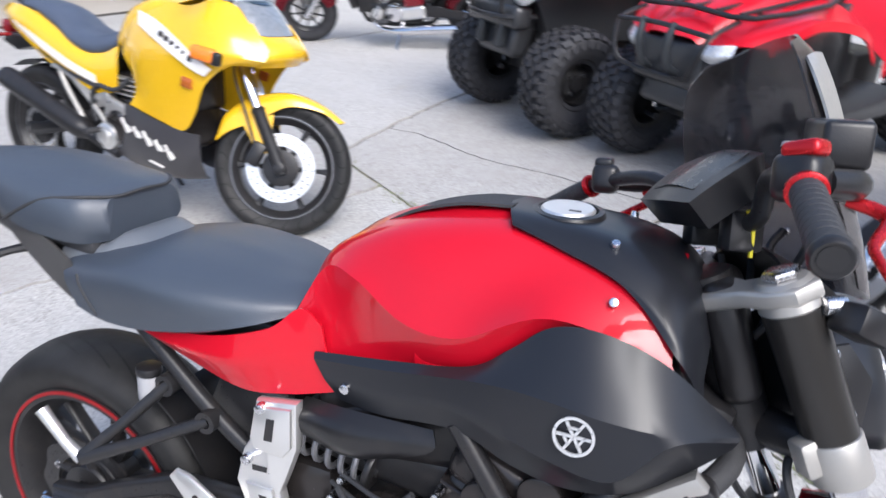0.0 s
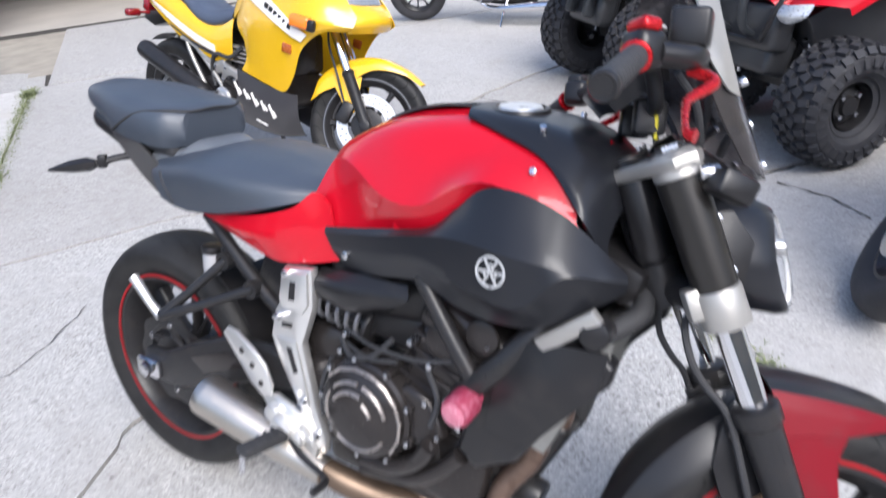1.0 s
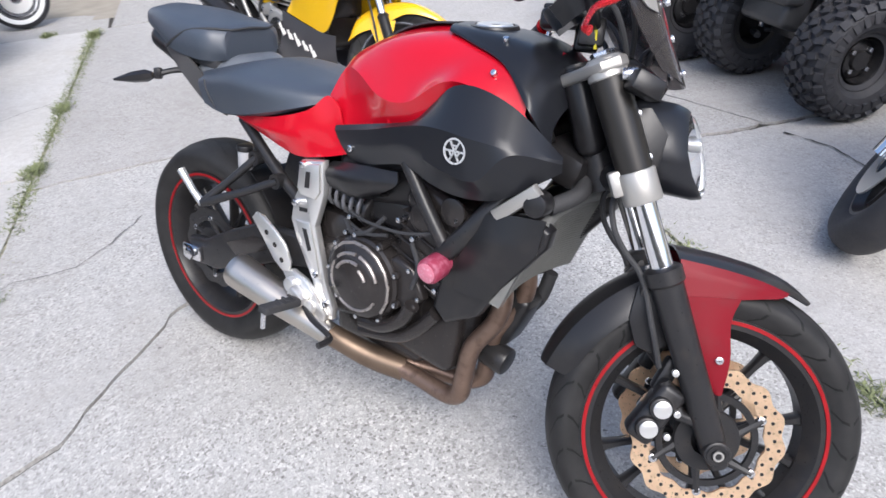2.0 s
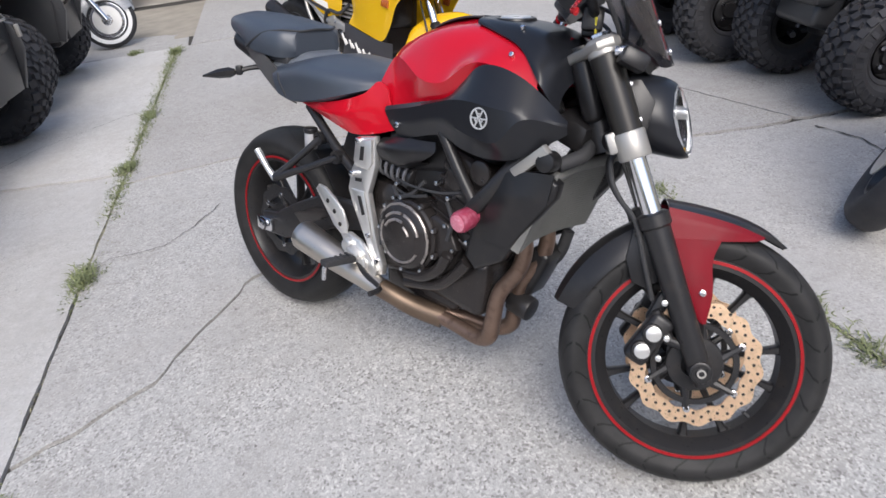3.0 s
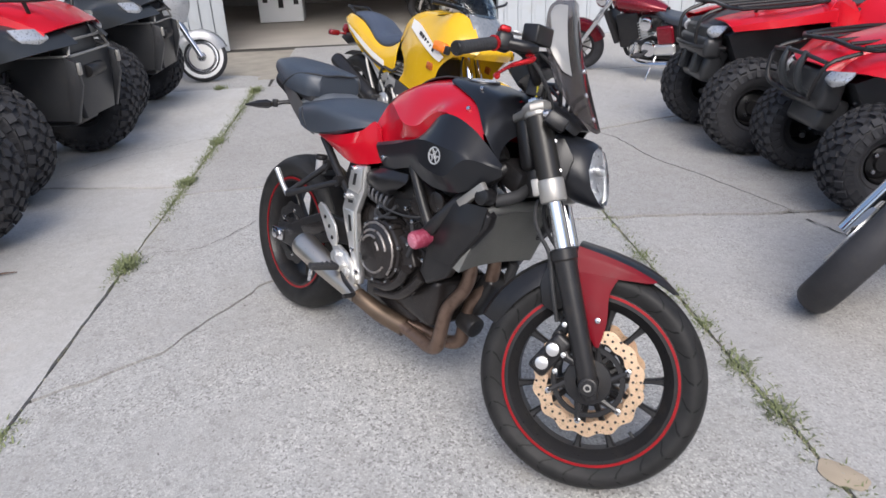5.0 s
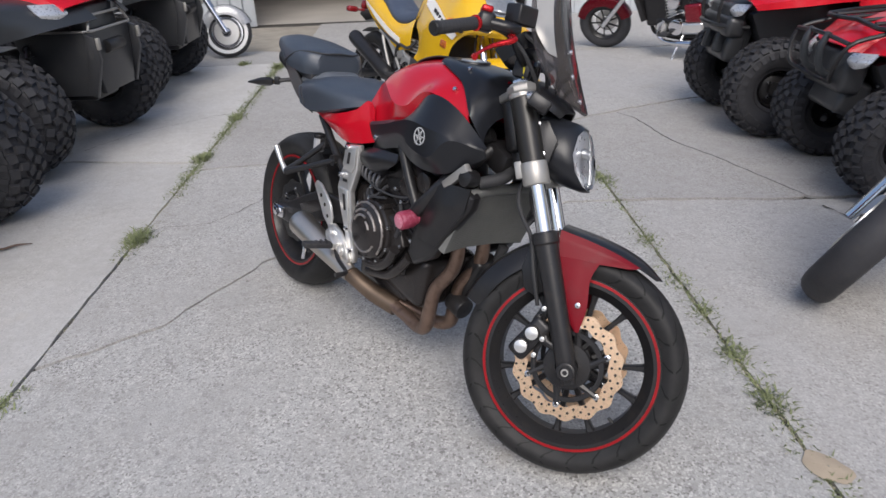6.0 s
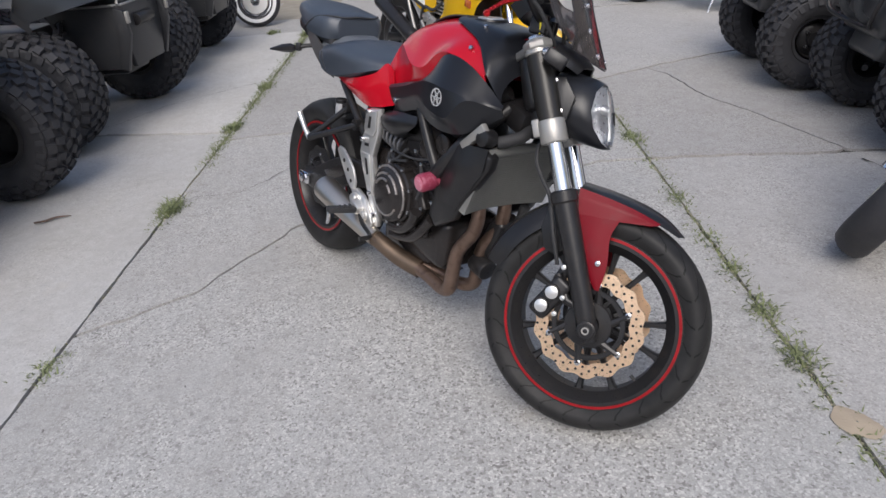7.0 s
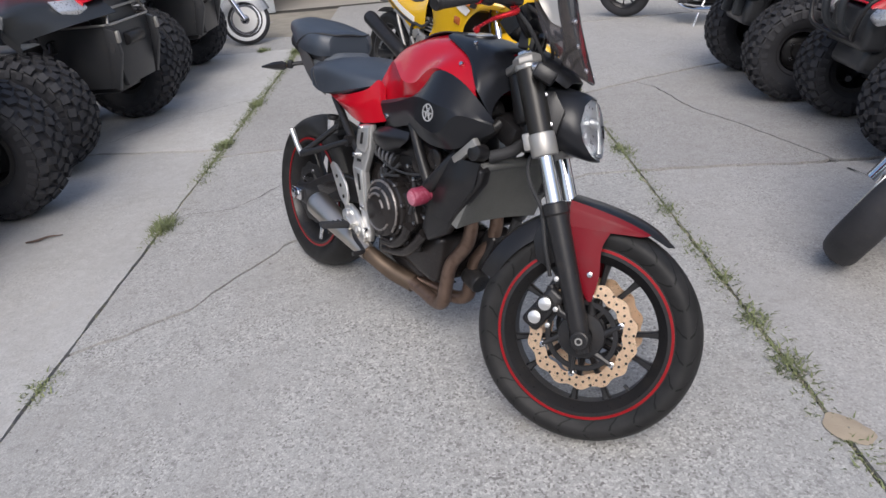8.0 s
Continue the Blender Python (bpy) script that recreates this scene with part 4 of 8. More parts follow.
bm = skin([[(0.482, -0.1215, 1.022), (0.468, -0.1265, 1.055), (0.455, -0.1255, 1.09), (0.444, -0.1215, 1.125), (0.434, -0.114, 1.16), (0.425, -0.1005, 1.195)],
           [(0.462, -0.137, 1.026), (0.447, -0.143, 1.06), (0.431, -0.141, 1.09), (0.424, -0.136, 1.12), (0.414, -0.127, 1.16), (0.408, -0.1115, 1.192)],
           [(0.452, -0.143, 1.034), (0.428, -0.1515, 1.06), (0.410, -0.1545, 1.09), (0.408, -0.147, 1.12), (0.395, -0.138, 1.16), (0.396, -0.1165, 1.186)]], 5, 4, 0.003)
bp_("screen_patch", bm, SILVER_PAINT, "torn silver patch stuck on the fly screen", scr, True)
bm = B()
cyl(bm, (0.495, -0.073, 1.045), (0.505, -0.076, 1.050), 0.006, 12, 0.002)
bp_("screen_bolt", bm, BOLT, "", scr, True)

# handlebar and controls
HB = Matrix.Translation((0.020, 0, 0.006))


def cb_(name, bm, material, label="", parent=None):
    bmesh.ops.transform(bm, matrix=HB, verts=bm.verts)
    return bp_(name, bm, material, label, parent, True)


bar = [(0.235, -0.378, 0.980), (0.293, -0.255, 1.033), (0.335, -0.14, 1.045), (0.365, -0.075, 1.0), (0.368, 0, 0.995), (0.365, 0.075, 1.0), (0.335, 0.14, 1.045), (0.293, 0.255, 1.033), (0.235, 0.378, 0.980)]
bm = B()
tube(bm, bar, 0.011, 12, 5)
cb_("handlebar", bm, METAL_BLACK, "black steel handlebar")
for s in (-1, 1):
    bm = B()
    box(bm, (0.366, s * 0.045, 0.985), (0.045, 0.03, 0.05), 0.006)
    cb_("bar_clamp", bm, METAL_BLACK, "")
for s in (-1, 1):
    p, q = Vector((0.238, s * 0.372, 0.982)), Vector((0.290, s * 0.262, 1.032))
    d = (q - p).normalized()
    bm = B()
    ribs = [(0.0, 0.0145), (0.003, 0.0165), (0.008, 0.0165), (0.010, 0.0148)]
    for k in range(9):
        ribs += [(0.020 + k * 0.011, 0.0148), (0.0205 + k * 0.011, 0.0153), (0.0285 + k * 0.011, 0.0153), (0.029 + k * 0.011, 0.0148)]
    ribs += [(0.121, 0.0150)]
    tube(bm, [p + d * k for k, r in ribs], [r for k, r in ribs], 22)
    g = cb_("grip", bm, RUBBER, "black rubber grip with red rings")
    bm = B()
    tube(bm, [q - d * 0.008, q - d * 0.007, q - d * 0.002, q], [0.017, 0.0185, 0.0185, 0.017], 24)
    cb_("grip_ring", bm, ANOD_RED, "red grip ring", g)
    bm = B()
    lathe_ring = [(0.010, 0.0), (0.010, -0.006), (0.0145, -0.007), (0.0168, -0.004), (0.0168, 0.002)]
    rows = [[p + d * y + (d.orthogonal().normalized() * math.cos(2 * math.pi * j / 24) + d.cross(d.orthogonal().normalized()) * math.sin(2 * math.pi * j / 24)) * r for j in range(24)] for r, y in lathe_ring]
    grid_faces(bm, rows, wrap=True)
    cb_("bar_end", bm, METAL_BLACK, "", g)
    bm = B()
    cyl(bm, p - d * 0.001, p + d * 0.002, 0.0105, 14)
    cb_("bar_end_hole", bm, RUBBER, "", g)
    bm = B()
    box(bm, q + d * 0.028, (0.042, 0.045, 0.046), 0.012, (0, 0, s * -26), 3)
    tube(bm, [q + d * 0.02 + Vector((0.02, 0, 0)), q + d * 0.035 + Vector((0.055, 0, -0.005)), q + d * 0.06 + Vector((0.062, 0, -0.01))], [0.014, 0.015, 0.012], 12, 3)
    cb_("switch_gear", bm, BLACK_PLASTIC, "black switch housing")
    bm = B()
    box(bm, q + d * 0.022 + Vector((0.0, 0, 0.028)), (0.028, 0.036, 0.016), 0.006, (8 * s, 0, s * -26), 3)
    cb_("switch_button", bm, ANOD_RED if s < 0 else BLACK_PLASTIC, "red switch cover" if s < 0 else "")
    # levers: bent and drilled, red anodised
    bm = B()
    pts = [(0.362, s * 0.222, 1.026), (0.381, s * 0.240, 1.018), (0.380, s * 0.256, 1.008), (0.350, s * 0.277, 0.988), (0.341, s * 0.297, 0.975), (0.334, s * 0.325, 0.957), (0.331, s * 0.346, 0.945), (0.338, s * 0.353, 0.942)]
    tube(bm, pts, [0.006, 0.0075, 0.007, 0.0055, 0.0045, 0.004, 0.005, 0.0075], 10, 4)
    cb_("lever", bm, ANOD_RED, "red anodised hand lever")
bm = B()
box(bm, (0.368, -0.190, 1.082), (0.046, 0.074, 0.046), 0.006, (8, 0, -20), 3)
cb_("brake_reservoir", bm, BLACK_PLASTIC, "black front brake fluid reservoir")
bm = B()
lathe(bm, [(0.001, 0.0), (0.015, 0.0), (0.016, -0.004), (0.001, -0.004)], 20)
bmesh.ops.transform(bm, matrix=pose(0.318, -0.205, 1.078, 90), verts=bm.verts)
cb_("reservoir_cap", bm, WHITE_BADGE, "")
# instrument panel
bm = skin([[(0.285, 0.066, 0.996), (0.31, 0.075, 1.02), (0.35, 0.078, 1.05), (0.375, 0.06, 1.06)],
           [(0.278, 0, 0.997), (0.305, 0, 1.024), (0.35, 0, 1.056), (0.378, 0, 1.066)],
           [(0.285, -0.066, 0.996), (0.31, -0.075, 1.02), (0.35, -0.078, 1.05), (0.375, -0.06, 1.06)]], 4, 6, 0.042)
bmesh.ops.transform(bm, matrix=Matrix.Translation((0, 0, 0.018)), verts=bm.verts)
ds = cb_("instrument_panel", bm, BLACK_PLASTIC, "compact black instrument panel")
bm = skin([[(0.296, 0.05, 1.012), (0.345, 0.058, 1.05), (0.362, 0.05, 1.060)], [(0.294, 0, 1.0175), (0.345, 0, 1.0575), (0.364, 0, 1.0655)], [(0.296, -0.05, 1.012), (0.345, -0.058, 1.05), (0.362, -0.05, 1.060)]], 4, 5, 0.002)
bmesh.ops.transform(bm, matrix=Matrix.Translation((0, 0, 0.018)), verts=bm.verts)
cb_("dash_window", bm, DASH_GLASS, "dark display window", ds)
bm = B()
tube(bm, [(0.375, -0.055, 0.955), (0.372, -0.06, 0.985), (0.362, -0.062, 1.01)], 0.0028, 6, 3)
cb_("yellow_tag", bm, YELLOW_TAG, "yellow cable tag")
for pts in ([(0.375, -0.16, 1.05), (0.42, -0.12, 1.02), (0.44, -0.05, 0.95), (0.42, -0.02, 0.86)], [(0.36, -0.18, 1.03), (0.40, -0.15, 0.99), (0.43, -0.07, 0.92), (0.40, 0.0, 0.82)],
            [(0.375, 0.16, 1.05), (0.42, 0.12, 1.02), (0.44, 0.05, 0.95), (0.42, 0.02, 0.86)], [(0.36, 0.18, 1.03), (0.41, 0.10, 0.98), (0.40, 0.04, 0.9), (0.37, 0.02, 0.8)]):
    bm = B()
    tube(bm, pts, 0.005, 8, 5)
    cb_("control_cable", bm, RUBBER, "black control cable")

# ---- tank, panels, seat ----
bm = skin([[(-0.192, 0, 0.82), (-0.165, 0, 0.885), (-0.09, 0, 0.945), (0.0, 0, 0.976), (0.11, 0, 0.990), (0.22, 0, 0.985), (0.33, 0, 0.955)],
           [(-0.194, -0.055, 0.815), (-0.160, -0.048, 0.893), (-0.09, -0.070, 0.928), (0.0, -0.092, 0.946), (0.11, -0.098, 0.956), (0.22, -0.092, 0.952), (0.33, -0.10, 0.925)],
           [(-0.194, -0.095, 0.805), (-0.150, -0.082, 0.878), (-0.085, -0.113, 0.882), (0.003, -0.145, 0.848), (0.085, -0.157, 0.850), (0.200, -0.170, 0.906), (0.335, -0.138, 0.864)],
           [(-0.19, -0.104, 0.765), (-0.15, -0.100, 0.80), (-0.09, -0.108, 0.792), (0.0, -0.126, 0.788), (0.11, -0.146, 0.812), (0.22, -0.155, 0.885), (0.345, -0.142, 0.850)],
           [(-0.195, -0.112, 0.70), (-0.15, -0.108, 0.71), (-0.09, -0.110, 0.74), (0.0, -0.125, 0.78), (0.11, -0.14, 0.81), (0.22, -0.15, 0.82), (0.34, -0.145, 0.84)]], 7, 5, 0.004, crease=(2,), mirror=True)
tank = bp_("fuel_tank", bm, RED, "glossy red fuel tank", angle=24)
# black cover from the filler to the steering head
bm = skin([[(0.095, 0, 0.9925), (0.16, 0, 0.990), (0.23, 0, 0.984), (0.30, 0, 0.967), (0.345, 0, 0.94), (0.37, 0, 0.88)],
           [(0.105, -0.04, 0.991), (0.17, -0.055, 0.986), (0.24, -0.068, 0.978), (0.31, -0.075, 0.957), (0.352, -0.075, 0.92), (0.372, -0.07, 0.86)],
           [(0.115, -0.066, 0.985), (0.185, -0.085, 0.970), (0.265, -0.106, 0.948), (0.325, -0.126, 0.910), (0.355, -0.120, 0.875), (0.372, -0.10, 0.83)],
           [(0.118, -0.072, 0.980), (0.188, -0.092, 0.964), (0.27, -0.114, 0.938), (0.335, -0.140, 0.880), (0.358, -0.136, 0.850), (0.38, -0.112, 0.80)]], 6, 4, 0.006, mirror=True)
bp_("tank_cover", bm, SATIN_BLACK, "satin black cover round the filler cap", tank, angle=50)
bm = skin([[(-0.125, -0.02, 0.914), (-0.05, -0.03, 0.962), (0.03, -0.032, 0.9875), (0.105, -0.03, 0.994)], [(-0.125, 0.03, 0.914), (-0.05, 0.055, 0.957), (0.03, 0.07, 0.978), (0.105, 0.06, 0.987)]], 6, 5, 0.004)
bp_("tank_pad", bm, RUBBER, "black rubber tank pad", tank)
bm = B()
lathe(bm, [(0.001, 0.004), (0.034, 0.004), (0.0365, 0.001), (0.0365, -0.004), (0.001, -0.004)], 36)
bmesh.ops.transform(bm, matrix=pose(0.172, 0, 0.9905, 92) @ pose(0, 0, 0), verts=bm.verts)
bp_("filler_cap", bm, ALU, "brushed round filler cap", tank)
bm = B()
lathe(bm, [(0.038, 0.0), (0.040, 0.004), (0.047, 0.003), (0.05, -0.004), (0.038, -0.004)], 36)
box(bm, (0.012, 0.003, 0.014), (0.02, 0.006, 0.012), 0.002)
bmesh.ops.transform(bm, matrix=pose(0.172, 0, 0.9885, 92), verts=bm.verts)
bp_("filler_ring", bm, BLACK_PLASTIC, "black ring round the cap", tank)
for s in (-1, 1):
    bm = B()
    for c, d in (((0.249, s * 0.078, 0.976), (0.1, s * 0.35, 0.9)), ((0.262, s * 0.131, 0.924), (0.1, s * 0.9, 0.5))):
        d = Vector(d).normalized()
        cyl(bm, Vector(c) - d * 0.006, Vector(c) + d * 0.005, 0.0058, 14, 0.0015)
    each_("bolt", bm, BOLT, "bright panel bolt", tank)
    # side scoop panel with a fold along its length
    m = -s
    bm = skin([[(x, y * m, z) for x, y, z in c] for c in (
        [(-0.150, -0.115, 0.760), (-0.013, -0.143, 0.790), (0.100, -0.160, 0.817), (0.155, -0.168, 0.857), (0.203, -0.172, 0.897), (0.262, -0.172, 0.902), (0.335, -0.160, 0.872), (0.413, -0.130, 0.800)],
        [(-0.148, -0.120, 0.750), (-0.02, -0.152, 0.778), (0.09, -0.182, 0.808), (0.16, -0.203, 0.824), (0.22, -0.217, 0.828), (0.28, -0.222, 0.824), (0.345, -0.206, 0.816), (0.418, -0.140, 0.796)],
        [(-0.13, -0.121, 0.722), (-0.02, -0.150, 0.740), (0.09, -0.182, 0.767), (0.16, -0.202, 0.762), (0.22, -0.214, 0.752), (0.295, -0.222, 0.752), (0.352, -0.207, 0.806), (0.418, -0.140, 0.790)],
        [(-0.107, -0.115, 0.691), (-0.03, -0.138, 0.700), (0.09, -0.168, 0.728), (0.17, -0.182, 0.710), (0.24, -0.186, 0.702), (0.31, -0.172, 0.708), (0.37, -0.150, 0.742), (0.413, -0.128, 0.772)])], 6, 4, 0.006, crease=(1, 2))
    pan = bp_("side_panel", bm, SATIN_BLACK, "folded satin black side panel", angle=22)
    # round badge of plain strokes
    bm = B()
    lathe(bm, [(0.0225, -0.0015), (0.0225, 0.0015), (0.0262, 0.0015), (0.0262, -0.0015)], 36)
    for k in range(3):
        a = math.pi * k / 3 + math.pi / 2
        box(bm, (0, 0, 0), (0.0035, 0.0028, 0.043), 0, (0, math.degrees(a), 0))
    for k in range(3):
        a = 2 * math.pi * k / 3 + math.pi / 2
        box(bm, (0.011 * math.cos(a), 0, 0.011 * math.sin(a)), (0.016, 0.0028, 0.003), 0, (0, -math.degrees(a) + 90, 0))
    bmesh.ops.transform(bm, matrix=pose(0.249, s * 0.2225, 0.797, -4 * s * -1, 0, 0) @ Matrix.Scale(0.9, 4), verts=bm.verts)
    bp_("badge", bm, WHITE_BADGE, "round white badge of plain strokes", pan)
    bm = B()
    cyl(bm, (-0.09, s * 0.125, 0.722), (-0.09, s * 0.136, 0.722), 0.008, 12, 0.002)
    bp_("bolt", bm, BOLT, "", pan)
    # red tail side below the seat
    bm = skin([[(x, y * m, z) for x, y, z in c] for c in (
        [(-0.53, -0.10, 0.727), (-0.42, -0.122, 0.738), (-0.31, -0.136, 0.757), (-0.22, -0.128, 0.785), (-0.175, -0.114, 0.82), (-0.14, -0.112, 0.80)],
        [(-0.525, -0.102, 0.724), (-0.41, -0.128, 0.718), (-0.30, -0.140, 0.722), (-0.21, -0.128, 0.74), (-0.16, -0.117, 0.765), (-0.13, -0.115, 0.76)],
        [(-0.52, -0.10, 0.721), (-0.39, -0.118, 0.696), (-0.28, -0.122, 0.670), (-0.20, -0.120, 0.679), (-0.14, -0.116, 0.694), (-0.102, -0.112, 0.705)])], 6, 4, 0.004, crease=(1,))
    bp_("tail_side", bm, RED, "glossy red side cover under the seat", angle=40)
    # dark tail plastic below the pillion seat
    bm = skin([[(x, y * m, z) for x, y, z in c] for c in (
        [(-0.985, -0.012, 0.935), (-0.90, -0.045, 0.905), (-0.80, -0.085, 0.885), (-0.70, -0.108, 0.855), (-0.62, -0.118, 0.815), (-0.57, -0.128, 0.765)],
        [(-0.98, -0.012, 0.925), (-0.89, -0.05, 0.882), (-0.80, -0.088, 0.845), (-0.70, -0.116, 0.80), (-0.62, -0.124, 0.755), (-0.545, -0.125, 0.728)],
        [(-0.97, -0.01, 0.905), (-0.88, -0.04, 0.86), (-0.79, -0.07, 0.81), (-0.70, -0.095, 0.77), (-0.62, -0.108, 0.735), (-0.54, -0.108, 0.716)])], 6, 3, 0.004, crease=(1,))
    bp_("tail_cover", bm, SEAT_BASE, "dull grey-black plastic tail cover")
    # rear indicator
    bm = B()
    tube(bm, [(-0.77, s * 0.05, 0.80), (-0.80, s * 0.085, 0.795), (-0.825, s * 0.115, 0.785)], [0.011, 0.008, 0.009], 8, 3)
    box(bm, (-0.822, s * 0.112, 0.788), (0.020, 0.020, 0.030), 0.004, (0, 0, s * -40))
    tube(bm, [(-0.832, s * 0.122, 0.783), (-0.845, s * 0.133, 0.781), (-0.872, s * 0.157, 0.776), (-0.912, s * 0.190, 0.768)], [0.010, 0.017, 0.015, 0.003], 6)
    bp_("rear_indicator", bm, BLACK_PLASTIC, "slim dark rear turn signal")
bm = skin([[(-0.635, 0, 0.834), (-0.55, 0, 0.843), (-0.45, 0, 0.860), (-0.34, 0, 0.855), (-0.25, 0, 0.838), (-0.192, 0, 0.828)],
           [(-0.635, -0.075, 0.826), (-0.55, -0.085, 0.837), (-0.45, -0.095, 0.853), (-0.34, -0.09, 0.846), (-0.25, -0.068, 0.834), (-0.192, -0.045, 0.828)],
           [(-0.632, -0.120, 0.796), (-0.55, -0.140, 0.808), (-0.45, -0.156, 0.824), (-0.34, -0.154, 0.822), (-0.25, -0.122, 0.818), (-0.192, -0.088, 0.814)],
           [(-0.605, -0.126, 0.742), (-0.54, -0.134, 0.732), (-0.44, -0.148, 0.742), (-0.33, -0.15, 0.765), (-0.25, -0.135, 0.785), (-0.195, -0.10, 0.80)],
           [(-0.60, -0.10, 0.735), (-0.54, -0.11, 0.725), (-0.44, -0.12, 0.735), (-0.33, -0.12, 0.755), (-0.25, -0.10, 0.778), (-0.195, -0.08, 0.79)],
           [(-0.60, 0, 0.735), (-0.54, 0, 0.725), (-0.44, 0, 0.735), (-0.33, 0, 0.755), (-0.25, 0, 0.778), (-0.195, 0, 0.79)]], 6, 5, mirror=True, crease=(3,))
rider = bp_("rider_seat", bm, SEAT_VINYL, "dark grey vinyl rider seat", angle=48)
bm = skin([[(-0.975, 0, 0.940), (-0.90, 0, 0.957), (-0.80, 0, 0.964), (-0.69, 0, 0.960), (-0.58, 0, 0.948), (-0.49, 0, 0.936), (-0.452, 0, 0.921)],
           [(-0.965, -0.03, 0.934), (-0.90, -0.055, 0.945), (-0.80, -0.082, 0.949), (-0.69, -0.100, 0.942), (-0.58, -0.105, 0.930), (-0.50, -0.098, 0.923), (-0.460, -0.070, 0.915)],
           [(-0.958, -0.036, 0.918), (-0.90, -0.066, 0.920), (-0.80, -0.097, 0.914), (-0.69, -0.118, 0.897), (-0.58, -0.122, 0.886), (-0.500, -0.116, 0.882), (-0.450, -0.082, 0.872)],
           [(-0.95, -0.03, 0.905), (-0.90, -0.06, 0.902), (-0.80, -0.09, 0.892), (-0.69, -0.112, 0.862), (-0.58, -0.114, 0.848), (-0.505, -0.106, 0.844), (-0.462, -0.074, 0.846)],
           [(-0.95, 0, 0.905), (-0.90, 0, 0.90), (-0.80, 0, 0.89), (-0.69, 0, 0.861), (-0.58, 0, 0.848), (-0.505, 0, 0.844), (-0.462, 0, 0.846)]], 5, 4, mirror=True, crease=(3,))
bmesh.ops.holes_fill(bm, edges=[e for e in bm.edges if e.is_boundary], sides=0)
for v in bm.verts:
    v.co.x = -0.975 + (v.co.x + 0.975) * 0.79
pil = bp_("pillion_seat", bm, SEAT_VINYL, "raised dark grey vinyl pillion seat", angle=45)
bm = B()
tube(bm, [(-0.765, -0.1150, 0.866), (-0.715, -0.1215, 0.892), (-0.665, -0.1165, 0.914), (-0.615, -0.1060, 0.921), (-0.585, -0.0880, 0.922), (-0.5675, -0.055, 0.919), (-0.5620, 0, 0.9225),
          (-0.5675, 0.055, 0.919), (-0.585, 0.0880, 0.922), (-0.615, 0.1060, 0.921), (-0.665, 0.1165, 0.914), (-0.715, 0.1215, 0.892), (-0.765, 0.1150, 0.866)], 0.0032, 8, 5)
bp_("seat_seam", bm, RUBBER, "raised seam", pil)
# a black block stands in for the shade under the overhanging cushion
bm = B()
box(bm, (-0.665, 0, 0.843), (0.16, 0.195, 0.026), 0.006, (0, 6, 0))
bp_("seat_base", bm, RUBBER, "black block for the shaded gap under the pillion cushion", pil)
bm = skin([[(-0.66, 0, 0.846), (-0.58, 0, 0.846), (-0.540, 0, 0.864), (-0.475, 0, 0.846)],
           [(-0.66, -0.070, 0.844), (-0.58, -0.078, 0.842), (-0.545, -0.064, 0.858), (-0.485, -0.052, 0.843)],
           [(-0.66, -0.112, 0.800), (-0.58, -0.112, 0.802), (-0.55, -0.092, 0.815), (-0.50, -0.076, 0.825)]], 5, 4, 0.004, mirror=True)
bp_("seat_bridge", bm, SEAT_PATCH, "light grey bridge between the seats")
for s in (-1, 1):
    bm = B()
    tube(bm, [(-0.588, s * 0.1320, 0.803), (-0.580, s * 0.1355, 0.785), (-0.566, s * 0.1345, 0.760), (-0.552, s * 0.1315, 0.738)], 0.0030, 8, 4)
    bp_("seat_crease", bm, RUBBER, "dark sewn crease", rider)
bm = B()
box(bm, (-0.70, 0, 0.80), (0.46, 0.15, 0.07), 0.03, (0, 22, 0), 3)
plate(bm, [(-0.55, 0.73), (-0.25, 0.66), (-0.18, 0.70), (-0.24, 0.77), (-0.5, 0.79)], -0.09, 0.09, 0.01)
bp_("tail_tray", bm, BLACK_PLASTIC, "black tray under the seat")
bm = B()
box(bm, (-0.925, 0, 0.862), (0.05, 0.06, 0.035), 0.012, (0, 30, 0))
bp_("tail_light", bm, RED_LENS, "red tail light")

